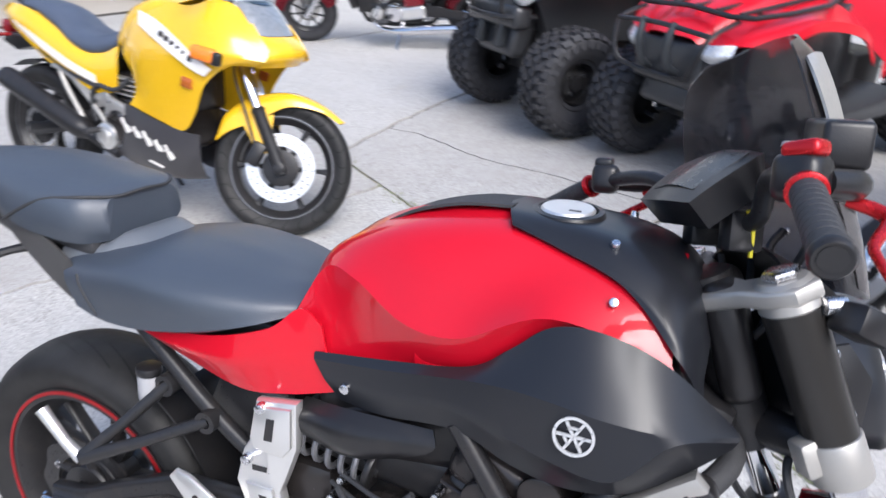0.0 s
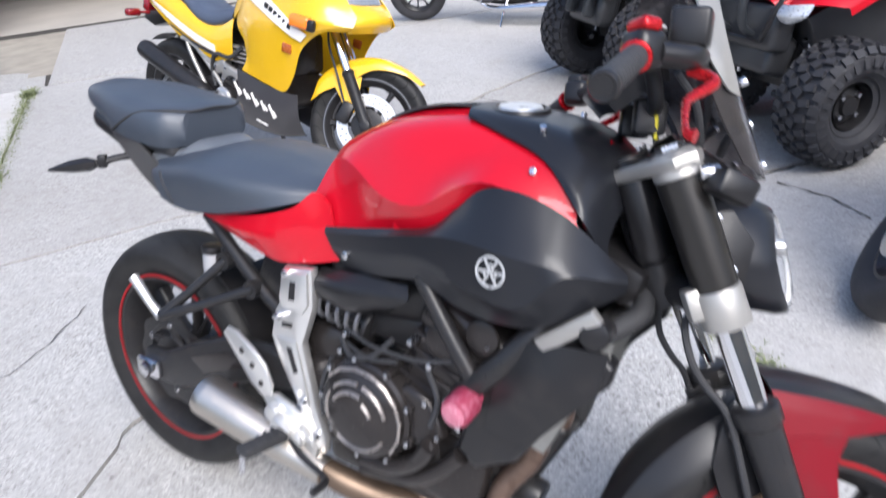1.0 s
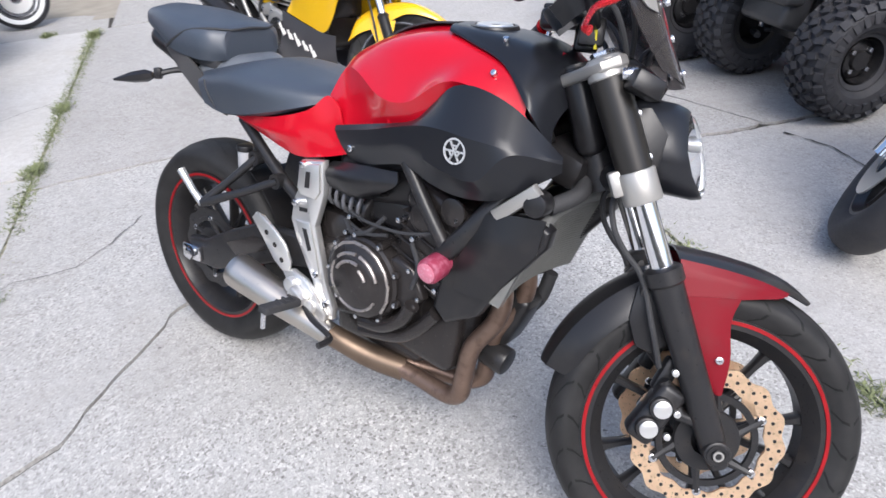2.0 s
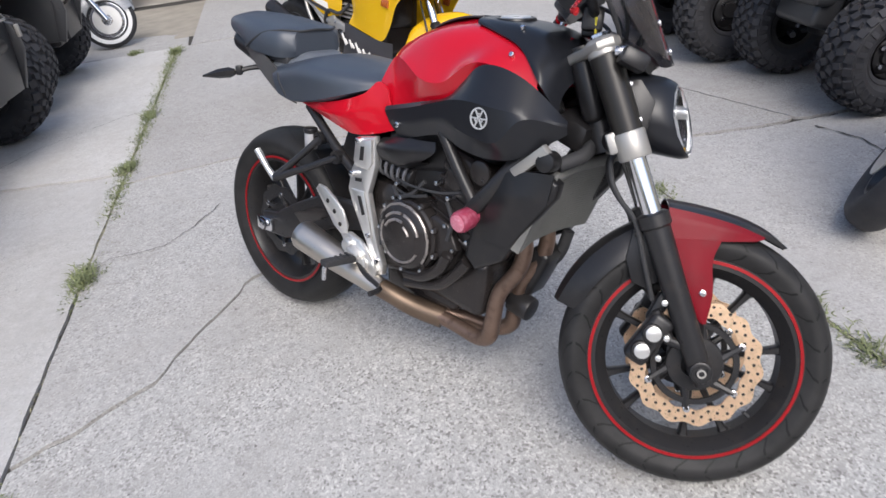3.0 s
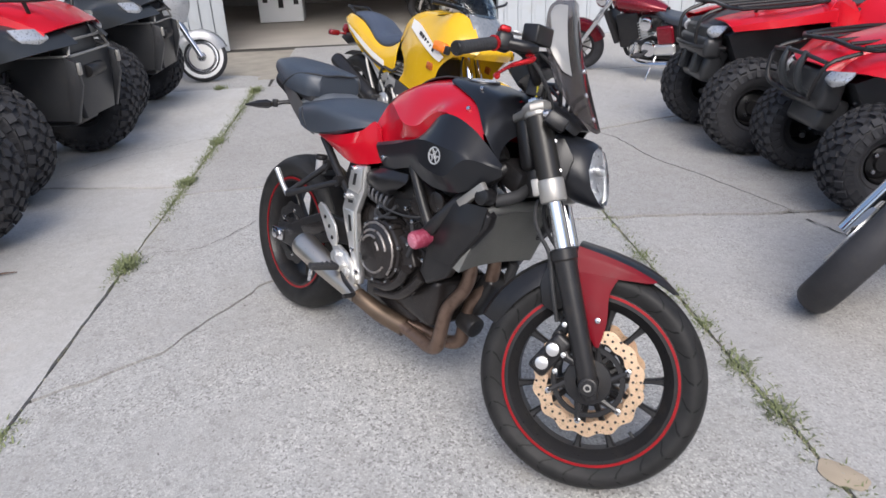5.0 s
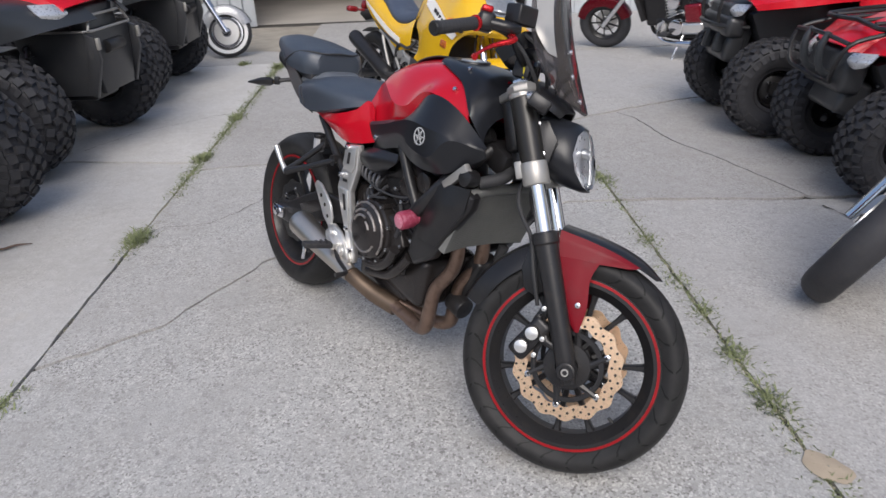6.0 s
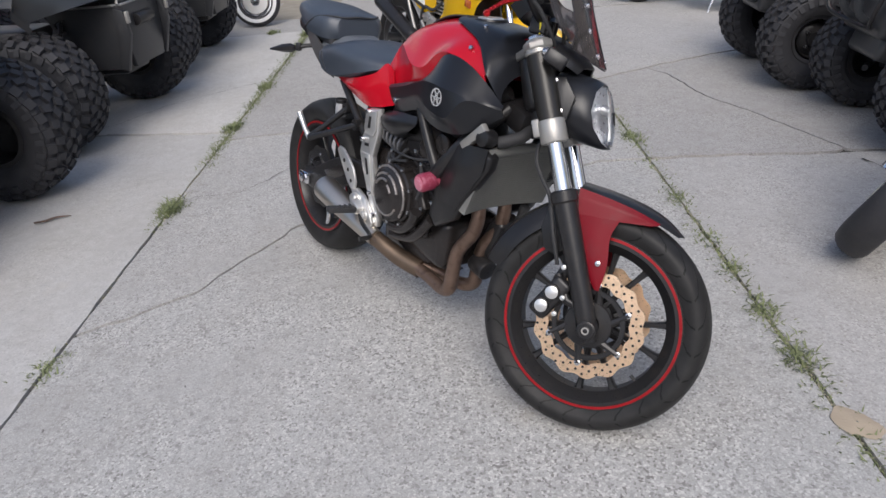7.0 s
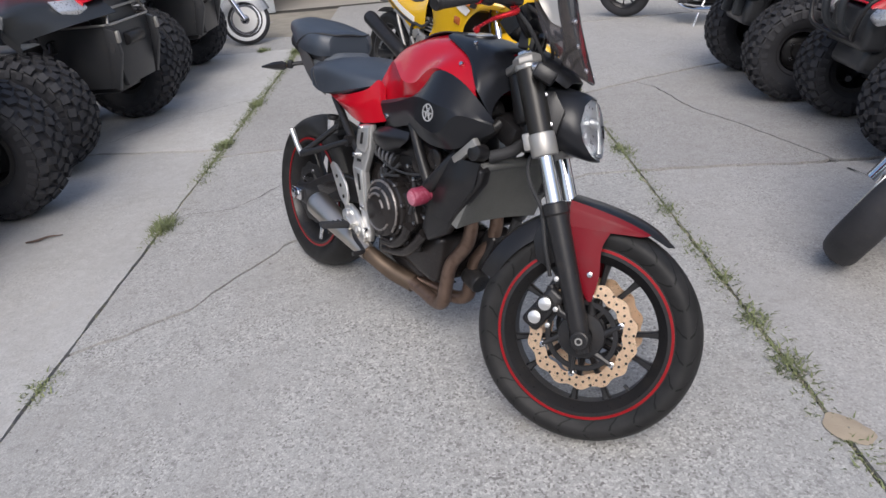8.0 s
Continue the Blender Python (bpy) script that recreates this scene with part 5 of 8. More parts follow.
# ---- frame, engine, exhaust ----
ALU_DULL = mat("highlight_engine_rib", (0.34, 0.31, 0.29), 0.3, 0.7, 0.4, 20, 120, 0.1)
SPRING_GREY = mat("grey_spring_steel", (0.16, 0.16, 0.17), 0.35, 0.4, 0.1)
CUP_GREY = mat("translucent_grey_cup", (0.33, 0.33, 0.34), 0.35, 0, 0.1)
bm = B()
box(bm, (0.02, 0, 0.665), (0.36, 0.21, 0.13), 0.03, (0, -8, 0), 3)
bp_("airbox", bm, BLACK_PLASTIC, "black airbox below the tank")
for s in (-1, 1):
    bm = B()
    tube(bm, [(0.345, s * 0.05, 0.82), (0.25, s * 0.09, 0.77), (0.10, s * 0.10, 0.73), (-0.05, s * 0.095, 0.68), (-0.20, s * 0.095, 0.60), (-0.24, s * 0.115, 0.48), (-0.21, s * 0.11, 0.36)], 0.019, 12, 5)
    tube(bm, [(0.09, s * 0.158, 0.735), (0.15, s * 0.165, 0.65), (0.20, s * 0.165, 0.578)], 0.0145, 12, 3)
    tube(bm, [(0.35, s * 0.05, 0.78), (0.30, s * 0.13, 0.70), (0.25, s * 0.16, 0.63), (0.20, s * 0.165, 0.575), (0.17, s * 0.16, 0.54)], 0.02, 12, 4)
    tube(bm, [(-0.20, s * 0.11, 0.66), (-0.33, s * 0.10, 0.70), (-0.52, s * 0.085, 0.74), (-0.72, s * 0.06, 0.80)], 0.014, 10, 4)
    tube(bm, [(-0.24, s * 0.105, 0.52), (-0.36, s * 0.10, 0.60), (-0.50, s * 0.09, 0.715)], 0.014, 10, 4)
    bp_("frame_tube", bm, METAL_BLACK, "black tubular steel frame")
    bm = B()
    cyl(bm, (0.195, s * 0.15, 0.553), (0.195, s * 0.172, 0.551), 0.020, 20, 0.003)
    cyl(bm, (0.195, s * 0.172, 0.551), (0.195, s * 0.222, 0.546), 0.0265, 28, 0.008)
    sl = bp_("frame_slider", bm, PINK_NYLON, "faded pink round frame slider")
    bm = B()
    cyl(bm, (0.195, s * 0.2215, 0.546), (0.195, s * 0.2235, 0.5458), 0.0205, 24, 0.001)
    bp_("slider_face", bm, PINK_PALE, "paler worn end face", sl)
    # silver trim bar above the radiator shroud and a dark knob
    bm = B()
    plate(bm, [(0.296, 0.684), (0.380, 0.752), (0.397, 0.735), (0.314, 0.664)], s * 0.150, s * 0.172, 0.006)
    bp_("trim_bar", bm, SILVER_PAINT, "silver trim bar")
    bm = B()
    cyl(bm, (0.385, s * 0.13, 0.712), (0.388, s * 0.172, 0.716), 0.023, 20, 0.005)
    bp_("shroud_knob", bm, BLACK_PLASTIC, "round black cap")
    # radiator shroud
    bm = B()
    plate(bm, [(0.200, 0.60), (0.262, 0.658), (0.30, 0.672), (0.385, 0.690), (0.418, 0.668), (0.412, 0.635), (0.325, 0.53), (0.275, 0.452), (0.20, 0.41), (0.165, 0.44), (0.185, 0.52)], s * 0.122, s * 0.162, 0.012, 3)
    sh = bp_("radiator_shroud", bm, BLACK_PLASTIC, "angular black radiator shroud")
    bm = skin([[(0.262, s * 0.163, 0.667), (0.33, s * 0.17, 0.685), (0.41, s * 0.163, 0.69)], [(0.24, s * 0.170, 0.61), (0.32, s * 0.185, 0.62), (0.40, s * 0.168, 0.625)], [(0.22, s * 0.165, 0.50), (0.27, s * 0.172, 0.50), (0.30, s * 0.165, 0.50)]], 4, 4, 0.004, crease=(1,))
    bp_("shroud_face", bm, BLACK_PLASTIC, "", sh)
    # pod cover below the tank
    bm = skin([[(-0.175, s * 0.10, 0.672), (-0.08, s * 0.13, 0.690), (0.05, s * 0.14, 0.70)], [(-0.178, s * 0.13, 0.655), (-0.08, s * 0.155, 0.665), (0.055, s * 0.15, 0.675)], [(-0.165, s * 0.125, 0.622), (-0.08, s * 0.145, 0.622), (0.0, s * 0.14, 0.640)], [(-0.15, s * 0.10, 0.605), (-0.08, s * 0.11, 0.605), (0.0, s * 0.11, 0.63)]], 5, 4, 0.004)
    bp_("airbox_cover", bm, BLACK_PLASTIC, "grey-black airbox side cover")
bm = skin([[(0.395, -0.148, 0.662), (0.375, -0.07, 0.665), (0.37, 0, 0.665), (0.375, 0.07, 0.665), (0.395, 0.148, 0.662)], [(0.318, -0.148, 0.482), (0.298, -0.07, 0.482), (0.293, 0, 0.482), (0.298, 0.07, 0.482), (0.318, 0.148, 0.482)]], 5, 6, 0.03)
rad = bp_("radiator", bm, RAD_CORE, "grey radiator core")
bm = B()
for i in range(26):
    f = (i + 0.5) / 26
    tube(bm, [(0.322 + 0.077 * f, -0.146, 0.484 + 0.178 * f), (0.301 + 0.077 * f, -0.07, 0.484 + 0.18 * f), (0.2965 + 0.077 * f, 0, 0.484 + 0.18 * f), (0.301 + 0.077 * f, 0.07, 0.484 + 0.18 * f), (0.322 + 0.077 * f, 0.146, 0.484 + 0.178 * f)], 0.0007, 5, 2)
part("fin_pack", bm, RAD_CORE, rad, "fine radiator fins", kind="stuff")
bm = B()
for z, x in ((0.672, 0.395),):
    tube(bm, [(x, -0.15, z), (x - 0.02, -0.07, z), (x - 0.025, 0, z), (x - 0.02, 0.07, z), (x, 0.15, z)], 0.014, 10, 4)
bp_("radiator_tank", bm, RAD_CORE, "grey radiator end tank", rad)
bm = B()
tube(bm, [(0.39, -0.12, 0.70), (0.42, -0.06, 0.72), (0.40, 0.0, 0.74), (0.38, 0.06, 0.72)], 0.016, 10, 5)
bp_("coolant_hose", bm, RUBBER, "black upper coolant hose")
bm = B()
tube(bm, [(0.30, 0.10, 0.47), (0.28, 0.09, 0.40), (0.24, 0.06, 0.36)], 0.016, 10, 4)
bp_("coolant_hose", bm, RUBBER, "black lower coolant hose")
bm = B()
box(bm, (0.365, 0.0, 0.76), (0.10, 0.12, 0.07), 0.02, (0, 20, 0))
bp_("horn", bm, BLACK_PLASTIC, "black horn block behind the fork")
# filler block added only to darken the space behind the fork
bm = B()
box(bm, (0.395, 0, 0.862), (0.05, 0.11, 0.16), 0.02, (0, -20, 0), 3)
bp_("wiring_cover", bm, BLACK_PLASTIC, "black filler block added to darken the steering head")

bm = B()
box(bm, (0.08, 0, 0.34), (0.22, 0.22, 0.17), 0.03, (0, 8, 0), 3)
low_case = bm
bm = B()
box(bm, (-0.06, 0, 0.27), (0.28, 0.17, 0.11), 0.03, (0, 0, 0), 3)
sump = bm
bm = B()
box(bm, (-0.19, 0, 0.47), (0.12, 0.20, 0.16), 0.03)
gear_case = bm
bm = B()
box(bm, (-0.06, 0, 0.40), (0.34, 0.24, 0.20), 0.035, (0, -6, 0), 3)
eng = bp_("engine", bm, ENGINE_BLACK, "black parallel twin engine")
for nm, bm in (("crankcase", low_case), ("sump", sump), ("gearbox", gear_case)):
    bp_(nm, bm, ENGINE_BLACK, "", eng)
bm = B()
box(bm, (0.115, 0, 0.53), (0.16, 0.26, 0.17), 0.02, (0, 22, 0), 3)
for i in range(5):
    box(bm, (0.095 + 0.012 * i, 0, 0.475 + 0.028 * i), (0.178, 0.272, 0.007), 0.002, (0, 22, 0), 1)
bp_("cylinder_block", bm, ENGINE_BLACK, "", eng)
bm = B()
box(bm, (0.01, 0, 0.588), (0.20, 0.20, 0.085), 0.02, (0, 8, 0), 3)
for y in (-0.06, 0.06):
    cyl(bm, (-0.02, y, 0.60), (0.11, y, 0.615), 0.034, 20, 0.006)
bp_("throttle_body", bm, METAL_BLACK, "black throttle bodies behind the cylinders", eng)
bm = B()
box(bm, (0.165, 0, 0.635), (0.19, 0.29, 0.075), 0.022, (0, 22, 0), 3)
cyl(bm, (0.13, -0.15, 0.625), (0.13, -0.162, 0.625), 0.03, 20, 0.004)
cyl(bm, (0.205, -0.15, 0.655), (0.205, -0.160, 0.655), 0.03, 20, 0.004)
bp_("cylinder_head", bm, ENGINE_BLACK, "", eng)
bm = B()
C = Vector((-0.028, 0, 0.445))
prof = [(0.001, -0.196), (0.055, -0.196), (0.062, -0.193), (0.068, -0.187), (0.072, -0.185), (0.084, -0.182), (0.089, -0.176), (0.090, -0.165), (0.097, -0.160), (0.099, -0.15), (0.099, -0.10), (0.001, -0.10)]
lathe(bm, prof, 56, C, closed=False)
bp_("clutch_cover", bm, ENGINE_BLACK, "round black clutch cover", eng)
bm = B()
for i in range(9):
    t = radians(20 + 40 * i)
    c = C + Vector((0.101 * math.cos(t), 0, 0.101 * math.sin(t)))
    cyl(bm, c + Vector((0, -0.12, 0)), c + Vector((0, -0.163, 0)), 0.0095, 12, 0.002)
each_("bolt_boss", bm, ENGINE_BLACK, "", eng)
# embossed arcs, in brighter metal so that their colour carries the cover's highlights
bm = B()
for a0, a1, r in ((15, 75, 0.0665), (85, 135, 0.0665), (150, 200, 0.0665), (70, 150, 0.050), (20, 60, 0.040), (230, 330, 0.0665), (-40, 140, 0.0885)):
    tube(bm, [C + Vector((r * math.cos(radians(a0 + (a1 - a0) * k / 8)), (-0.197 if r < 0.06 else -0.190 if r < 0.08 else -0.178), r * math.sin(radians(a0 + (a1 - a0) * k / 8)))) for k in range(9)], 0.004, 6)
each_("cover_rib", bm, ALU_DULL, "raised rib in brighter metal for the cover's highlights", eng)
bm = B()
plate(bm, [(0.0, 0.40), (0.10, 0.40), (0.135, 0.44), (0.11, 0.50), (0.06, 0.52), (0.02, 0.5)], -0.155, -0.12, 0.012, 3)
bp_("pump_cover", bm, ENGINE_BLACK, "black water pump cover", eng)
bm = B()
for c in [C + Vector((0.101 * math.cos(radians(20 + 40 * i)), -0.164, 0.101 * math.sin(radians(20 + 40 * i)))) for i in range(9)] + [Vector((0.125, -0.156, 0.44)), Vector((0.10, -0.156, 0.50)), Vector((0.095, -0.156, 0.405))]:
    cyl(bm, c, c + Vector((0, -0.006, 0)), 0.0055, 8, 0.001)
each_("cover_bolt", bm, BOLT, "bright cover bolt", eng)
for pts in ([(0.12, -0.17, 0.43), (0.09, -0.165, 0.385), (0.03, -0.16, 0.345), (-0.04, -0.15, 0.33)], [(0.17, -0.15, 0.42), (0.12, -0.15, 0.365), (0.06, -0.145, 0.325), (-0.05, -0.14, 0.30)]):
    bm = B()
    tube(bm, pts, 0.0165, 12, 4)
    bp_("water_pipe", bm, ENGINE_BLACK, "dark coolant pipe along the crankcase", eng)
bm = B()
cyl(bm, (0.19, 0.02, 0.27), (0.255, 0.02, 0.255), 0.034, 20, 0.006)
bp_("oil_filter", bm, METAL_BLACK, "black oil filter", eng)
bm = B()
box(bm, (0.240, 0.062, 0.36), (0.06, 0.09, 0.15), 0.018, (0, 26, 0), 3)
bp_("coolant_tank", bm, BLACK_PLASTIC, "black coolant expansion tank")
bm = B()
tube(bm, [(-0.09, -0.135, 0.58), (0.0, -0.17, 0.585), (0.10, -0.172, 0.588), (0.18, -0.15, 0.605)], 0.0035, 6, 5)
tube(bm, [(-0.12, -0.12, 0.55), (-0.02, -0.165, 0.555), (0.05, -0.17, 0.57)], 0.004, 6, 5)
bp_("cable", bm, RUBBER, "thin black cable")
bm = B()
for c in ((0.06, -0.150, 0.600), (0.105, -0.158, 0.572), (0.145, -0.160, 0.618), (0.02, -0.150, 0.530), (0.135, -0.150, 0.512), (0.160, -0.150, 0.468), (-0.125, -0.118, 0.515), (-0.135, -0.125, 0.372), (-0.02, -0.158, 0.338), (0.06, -0.158, 0.352), (-0.10, -0.130, 0.562), (0.215, -0.160, 0.640)):
    cyl(bm, (c[0], c[1] + 0.03, c[2]), c, 0.0065, 8, 0.0015)
each_("engine_bolt", bm, BOLT, "small bright engine bolt", eng)
for pts in ([(-0.10, -0.135, 0.555), (-0.06, -0.160, 0.545), (-0.01, -0.165, 0.560), (0.03, -0.155, 0.600)], [(0.10, -0.150, 0.560), (0.13, -0.165, 0.520), (0.12, -0.172, 0.470)], [(-0.14, -0.120, 0.50), (-0.155, -0.135, 0.44), (-0.15, -0.140, 0.38)]):
    bm = B()
    tube(bm, pts, 0.0055, 8, 5)
    bp_("engine_hose", bm, RUBBER, "thin black breather hose", eng)
# headers and silencer
for s in (-0.06, 0.038):
    bm = B()
    tube(bm, [(0.235, s, 0.53), (0.275, s, 0.475), (0.262, s, 0.40), (0.215, s - 0.015, 0.322), (0.198, s - 0.015, 0.238), (0.185, s - 0.012, 0.190), (0.145, s * 0.8 - 0.02, 0.170), (0.06, s * 0.5 - 0.04, 0.182), (-0.02, s * 0.2 - 0.075, 0.200)], [0.021, 0.021, 0.021, 0.021, 0.022, 0.023, 0.022, 0.021, 0.021], 16, 6)
    bp_("header_pipe", bm, STEEL_PIPE, "browned exhaust header pipe")
bm = B()
tube(bm, [(0.02, -0.066, 0.185), (-0.06, -0.10, 0.205), (-0.13, -0.13, 0.235), (-0.185, -0.145, 0.255)], [0.032, 0.031, 0.028, 0.029], 18, 5)
bp_("collector", bm, STEEL_GOLD, "heat-tinted collector pipe")
bm = B()
ax0, ax1 = Vector((-0.150, -0.145, 0.248)), Vector((-0.452, -0.186, 0.350))
d = (ax1 - ax0)
tube(bm, [ax0, ax0 + d * 0.08, ax0 + d * 0.35, ax0 + d * 0.6, ax0 + d * 0.93, ax0 + d * 0.97, ax1, ax1 + d * 0.004], [0.028, 0.030, 0.036, 0.042, 0.046, 0.045, 0.040, 0.03], 30)
mf = bp_("silencer", bm, STEEL, "short stainless silencer")
bm = B()
cyl(bm, ax1 + d * 0.003, ax1 + d * 0.03, 0.022, 20)
bp_("silencer_outlet", bm, METAL_BLACK, "", mf)
# swing arm, shock, foot pegs
for s in (-1, 1):
    bm = B()
    plate(bm, [(-0.20, 0.46), (-0.30, 0.468), (-0.43, 0.462), (-0.55, 0.41), (-0.66, 0.355), (-0.735, 0.345), (-0.745, 0.295), (-0.70, 0.272), (-0.62, 0.272), (-0.50, 0.315), (-0.38, 0.365), (-0.25, 0.39), (-0.20, 0.40)], s * 0.098, s * 0.128, 0.009, 3)
    sw = bp_("swing_arm", bm, METAL_BLACK, "black steel swing arm")
    bm = B()
    plate(bm, [(-0.56, 0.375), (-0.44, 0.425), (-0.36, 0.425), (-0.40, 0.395), (-0.52, 0.345)], s * 0.128, s * 0.1305, 0.001)
    bp_("swing_arm_hollow", bm, ENGINE_BLACK, "", sw)
    bm = B()
    box(bm, (-0.708, s * 0.136, 0.308), (0.075, 0.02, 0.045), 0.006)
    cyl(bm, (-0.70, s * 0.14, 0.31), (-0.70, s * 0.16, 0.31), 0.0185, 6, 0.003)
    cyl(bm, (-0.74, s * 0.12, 0.31), (-0.765, s * 0.12, 0.31), 0.007, 8)
    bp_("chain_adjuster", bm, CHROME, "bright chain adjuster and axle nut", sw)
    # passenger hanger and folded peg
    bm = B()
    tube(bm, [(-0.441, s * 0.104, 0.627), (-0.50, s * 0.15, 0.562), (-0.556, s * 0.192, 0.503)], [0.011, 0.010, 0.013], 10)
    tube(bm, [(-0.352, s * 0.115, 0.588), (-0.45, s * 0.155, 0.545), (-0.556, s * 0.192, 0.503)], [0.011, 0.010, 0.013], 10)
    for c in ((-0.441, 0.104, 0.627), (-0.352, 0.115, 0.588)):
        lathe(bm, [(0.010, -0.012), (0.019, -0.012), (0.019, 0.012), (0.010, 0.012)], 20, (c[0], s * c[1], c[2]))
    hg = bp_("pillion_hanger", bm, METAL_BLACK, "black triangular pillion peg hanger")
    bm = B()
    tube(bm, [(-0.556, s * 0.192, 0.500), (-0.585, s * 0.196, 0.528), (-0.628, s * 0.198, 0.578)], [0.011, 0.009, 0.011], 10)
    bp_("pillion_peg", bm, ALU, "bright folded pillion peg", hg)
    # silver frame plate and rider peg
    bm = B()
    plate(bm, [(-0.240, 0.668), (-0.166, 0.680), (-0.168, 0.60), (-0.186, 0.550), (-0.200, 0.515), (-0.186, 0.45), (-0.172, 0.38), (-0.148, 0.315), (-0.152, 0.285), (-0.185, 0.275), (-0.205, 0.30), (-0.217, 0.37), (-0.268, 0.47), (-0.284, 0.515), (-0.268, 0.575), (-0.252, 0.60)], s * 0.118, s * 0.140, 0.007)
    plate(bm, [(-0.236, 0.662), (-0.172, 0.672), (-0.174, 0.605), (-0.190, 0.585), (-0.240, 0.588), (-0.248, 0.605)], s * 0.139, s * 0.148, 0.004)
    plate(bm, [(-0.262, 0.520), (-0.212, 0.520), (-0.196, 0.45), (-0.184, 0.385), (-0.208, 0.385), (-0.250, 0.470)], s * 0.139, s * 0.146, 0.004)
    fp = bp_("frame_plate", bm, ALU, "cast aluminium frame plate", angle=25)
    bm = B()
    plate(bm, [(-0.214, 0.648), (-0.200, 0.649), (-0.206, 0.610), (-0.221, 0.609)], s * 0.148, s * 0.1488, 0)
    plate(bm, [(-0.250, 0.553), (-0.222, 0.555), (-0.224, 0.545), (-0.250, 0.543)], s * 0.140, s * 0.1408, 0)
    plate(bm, [(-0.236, 0.505), (-0.222, 0.505), (-0.208, 0.455), (-0.220, 0.450)], s * 0.146, s * 0.1468, 0)
    each_("plate_slot", bm, METAL_BLACK, "", fp)
    bm = B()
    for c in ((-0.225, 0.662), (-0.168, 0.325), (-0.176, 0.290), (-0.255, 0.565), (-0.196, 0.395)):
        cyl(bm, (c[0], s * 0.138, c[1]), (c[0], s * 0.153, c[1]), 0.0085, 10, 0.002)
    each_("bolt", bm, BOLT, "", fp)
    bm = B()
    plate(bm, [(-0.404, 0.494), (-0.390, 0.510), (-0.362, 0.506), (-0.320, 0.480), (-0.288, 0.452), (-0.270, 0.41), (-0.276, 0.385), (-0.300, 0.378), (-0.330, 0.398), (-0.368, 0.448)], s * 0.150, s * 0.160, 0.004)
    hp = bp_("heel_guard", bm, ALU, "drilled aluminium heel guard")
    bm = B()
    for c in ((-0.350, 0.468), (-0.322, 0.442), (-0.300, 0.408)):
        cyl(bm, (c[0], s * 0.159, c[1]), (c[0], s * 0.1612, c[1]), 0.007, 10)
    each_("heel_guard_hole", bm, ENGINE_BLACK, "", hp)
    bm = B()
    plate(bm, [(-0.306, 0.378), (-0.27, 0.390), (-0.225, 0.375), (-0.19, 0.345), (-0.158, 0.300), (-0.165, 0.272), (-0.195, 0.268), (-0.24, 0.300), (-0.285, 0.345)], s * 0.138, s * 0.158, 0.008)
    cyl(bm, (-0.262, s * 0.150, 0.356), (-0.262, s * 0.176, 0.356), 0.020, 18, 0.005)
    cyl(bm, (-0.205, s * 0.150, 0.312), (-0.205, s * 0.172, 0.312), 0.018, 18, 0.005)
    box(bm, (-0.232, s * 0.172, 0.338), (0.05, 0.03, 0.032), 0.007, (0, 30, 0))
    bp_("peg_bracket", bm, ALU, "cast aluminium peg bracket", angle=28)
    bm = B()
    box(bm, (-0.224, s * 0.235, 0.338), (0.034, 0.10, 0.020), 0.006, (4 * s, 0, s * 8))
    for k in range(5):
        box(bm, (-0.224, s * (0.20 + 0.018 * k), 0.3475), (0.030, 0.007, 0.005), 0.001, (4 * s, 0, s * 8), 1)
    pg = bp_("rider_peg", bm, RUBBER, "black rubber topped foot peg")
    bm = B()
    cyl(bm, (-0.235, s * 0.275, 0.334), (-0.238, s * 0.278, 0.290), 0.006, 8, 0.001)
    bp_("peg_feeler", bm, BOLT, "", pg)
    bm = B()
    if s < 0:
        tube(bm, [(-0.22, -0.165, 0.315), (-0.18, -0.178, 0.295), (-0.12, -0.185, 0.278), (-0.10, -0.20, 0.276), (-0.10, -0.235, 0.276)], [0.008, 0.008, 0.007, 0.008, 0.008], 8, 3)
        bp_("brake_pedal", bm, METAL_BLACK, "black brake pedal")
    else:
        tube(bm, [(-0.20, 0.165, 0.315), (-0.12, 0.175, 0.30), (-0.08, 0.21, 0.29)], 0.007, 8, 3)
        bp_("shift_lever", bm, METAL_BLACK)
bm = B()
p0, p1 = Vector((-0.185, -0.085, 0.602)), Vector((-0.070, -0.085, 0.575))
d = p1 - p0
side = Vector((0, 1, 0))
up = d.normalized().cross(side)
tube(bm, [p0 + d * (k / 70) + (side * math.cos(k * 0.46) + up * math.sin(k * 0.46)) * 0.032 for k in range(71)], 0.0052, 8)
sp = bp_("shock_spring", bm, SPRING_GREY, "grey coil spring of the rear shock")
bm = B()
cyl(bm, p0 - d * 0.15, p1 + d * 0.15, 0.017, 16)
cyl(bm, p1, p1 + d * 0.10, 0.040, 20, 0.004)
bp_("shock_body", bm, METAL_BLACK, "", sp)
bm = B()
tube(bm, [(-0.24, 0.12, 0.30), (-0.21, 0.19, 0.16), (-0.19, 0.245, 0.045)], [0.011, 0.010, 0.010], 10, 3)
box(bm, (-0.19, 0.25, 0.046), (0.05, 0.035, 0.012), 0.003, (11, 0, 0))
bp_("side_stand", bm, METAL_BLACK, "side stand folded down")
bm = B()
rows = []
for i in range(15):
    a = radians(12 + 40 * i / 14)
    rows.append([Vector((-0.70, 0, 0.312)) + Vector((0.335 * math.cos(a), y, 0.335 * math.sin(a))) for y in (-0.085, -0.06, 0, 0.06, 0.085)])
grid_faces(bm, rows)
bmesh.ops.recalc_face_normals(bm, faces=bm.faces)
bmesh.ops.solidify(bm, geom=bm.faces[:], thickness=0.004)
bp_("rear_hugger", bm, BLACK_PLASTIC, "black plastic rear hugger")
bm = B()
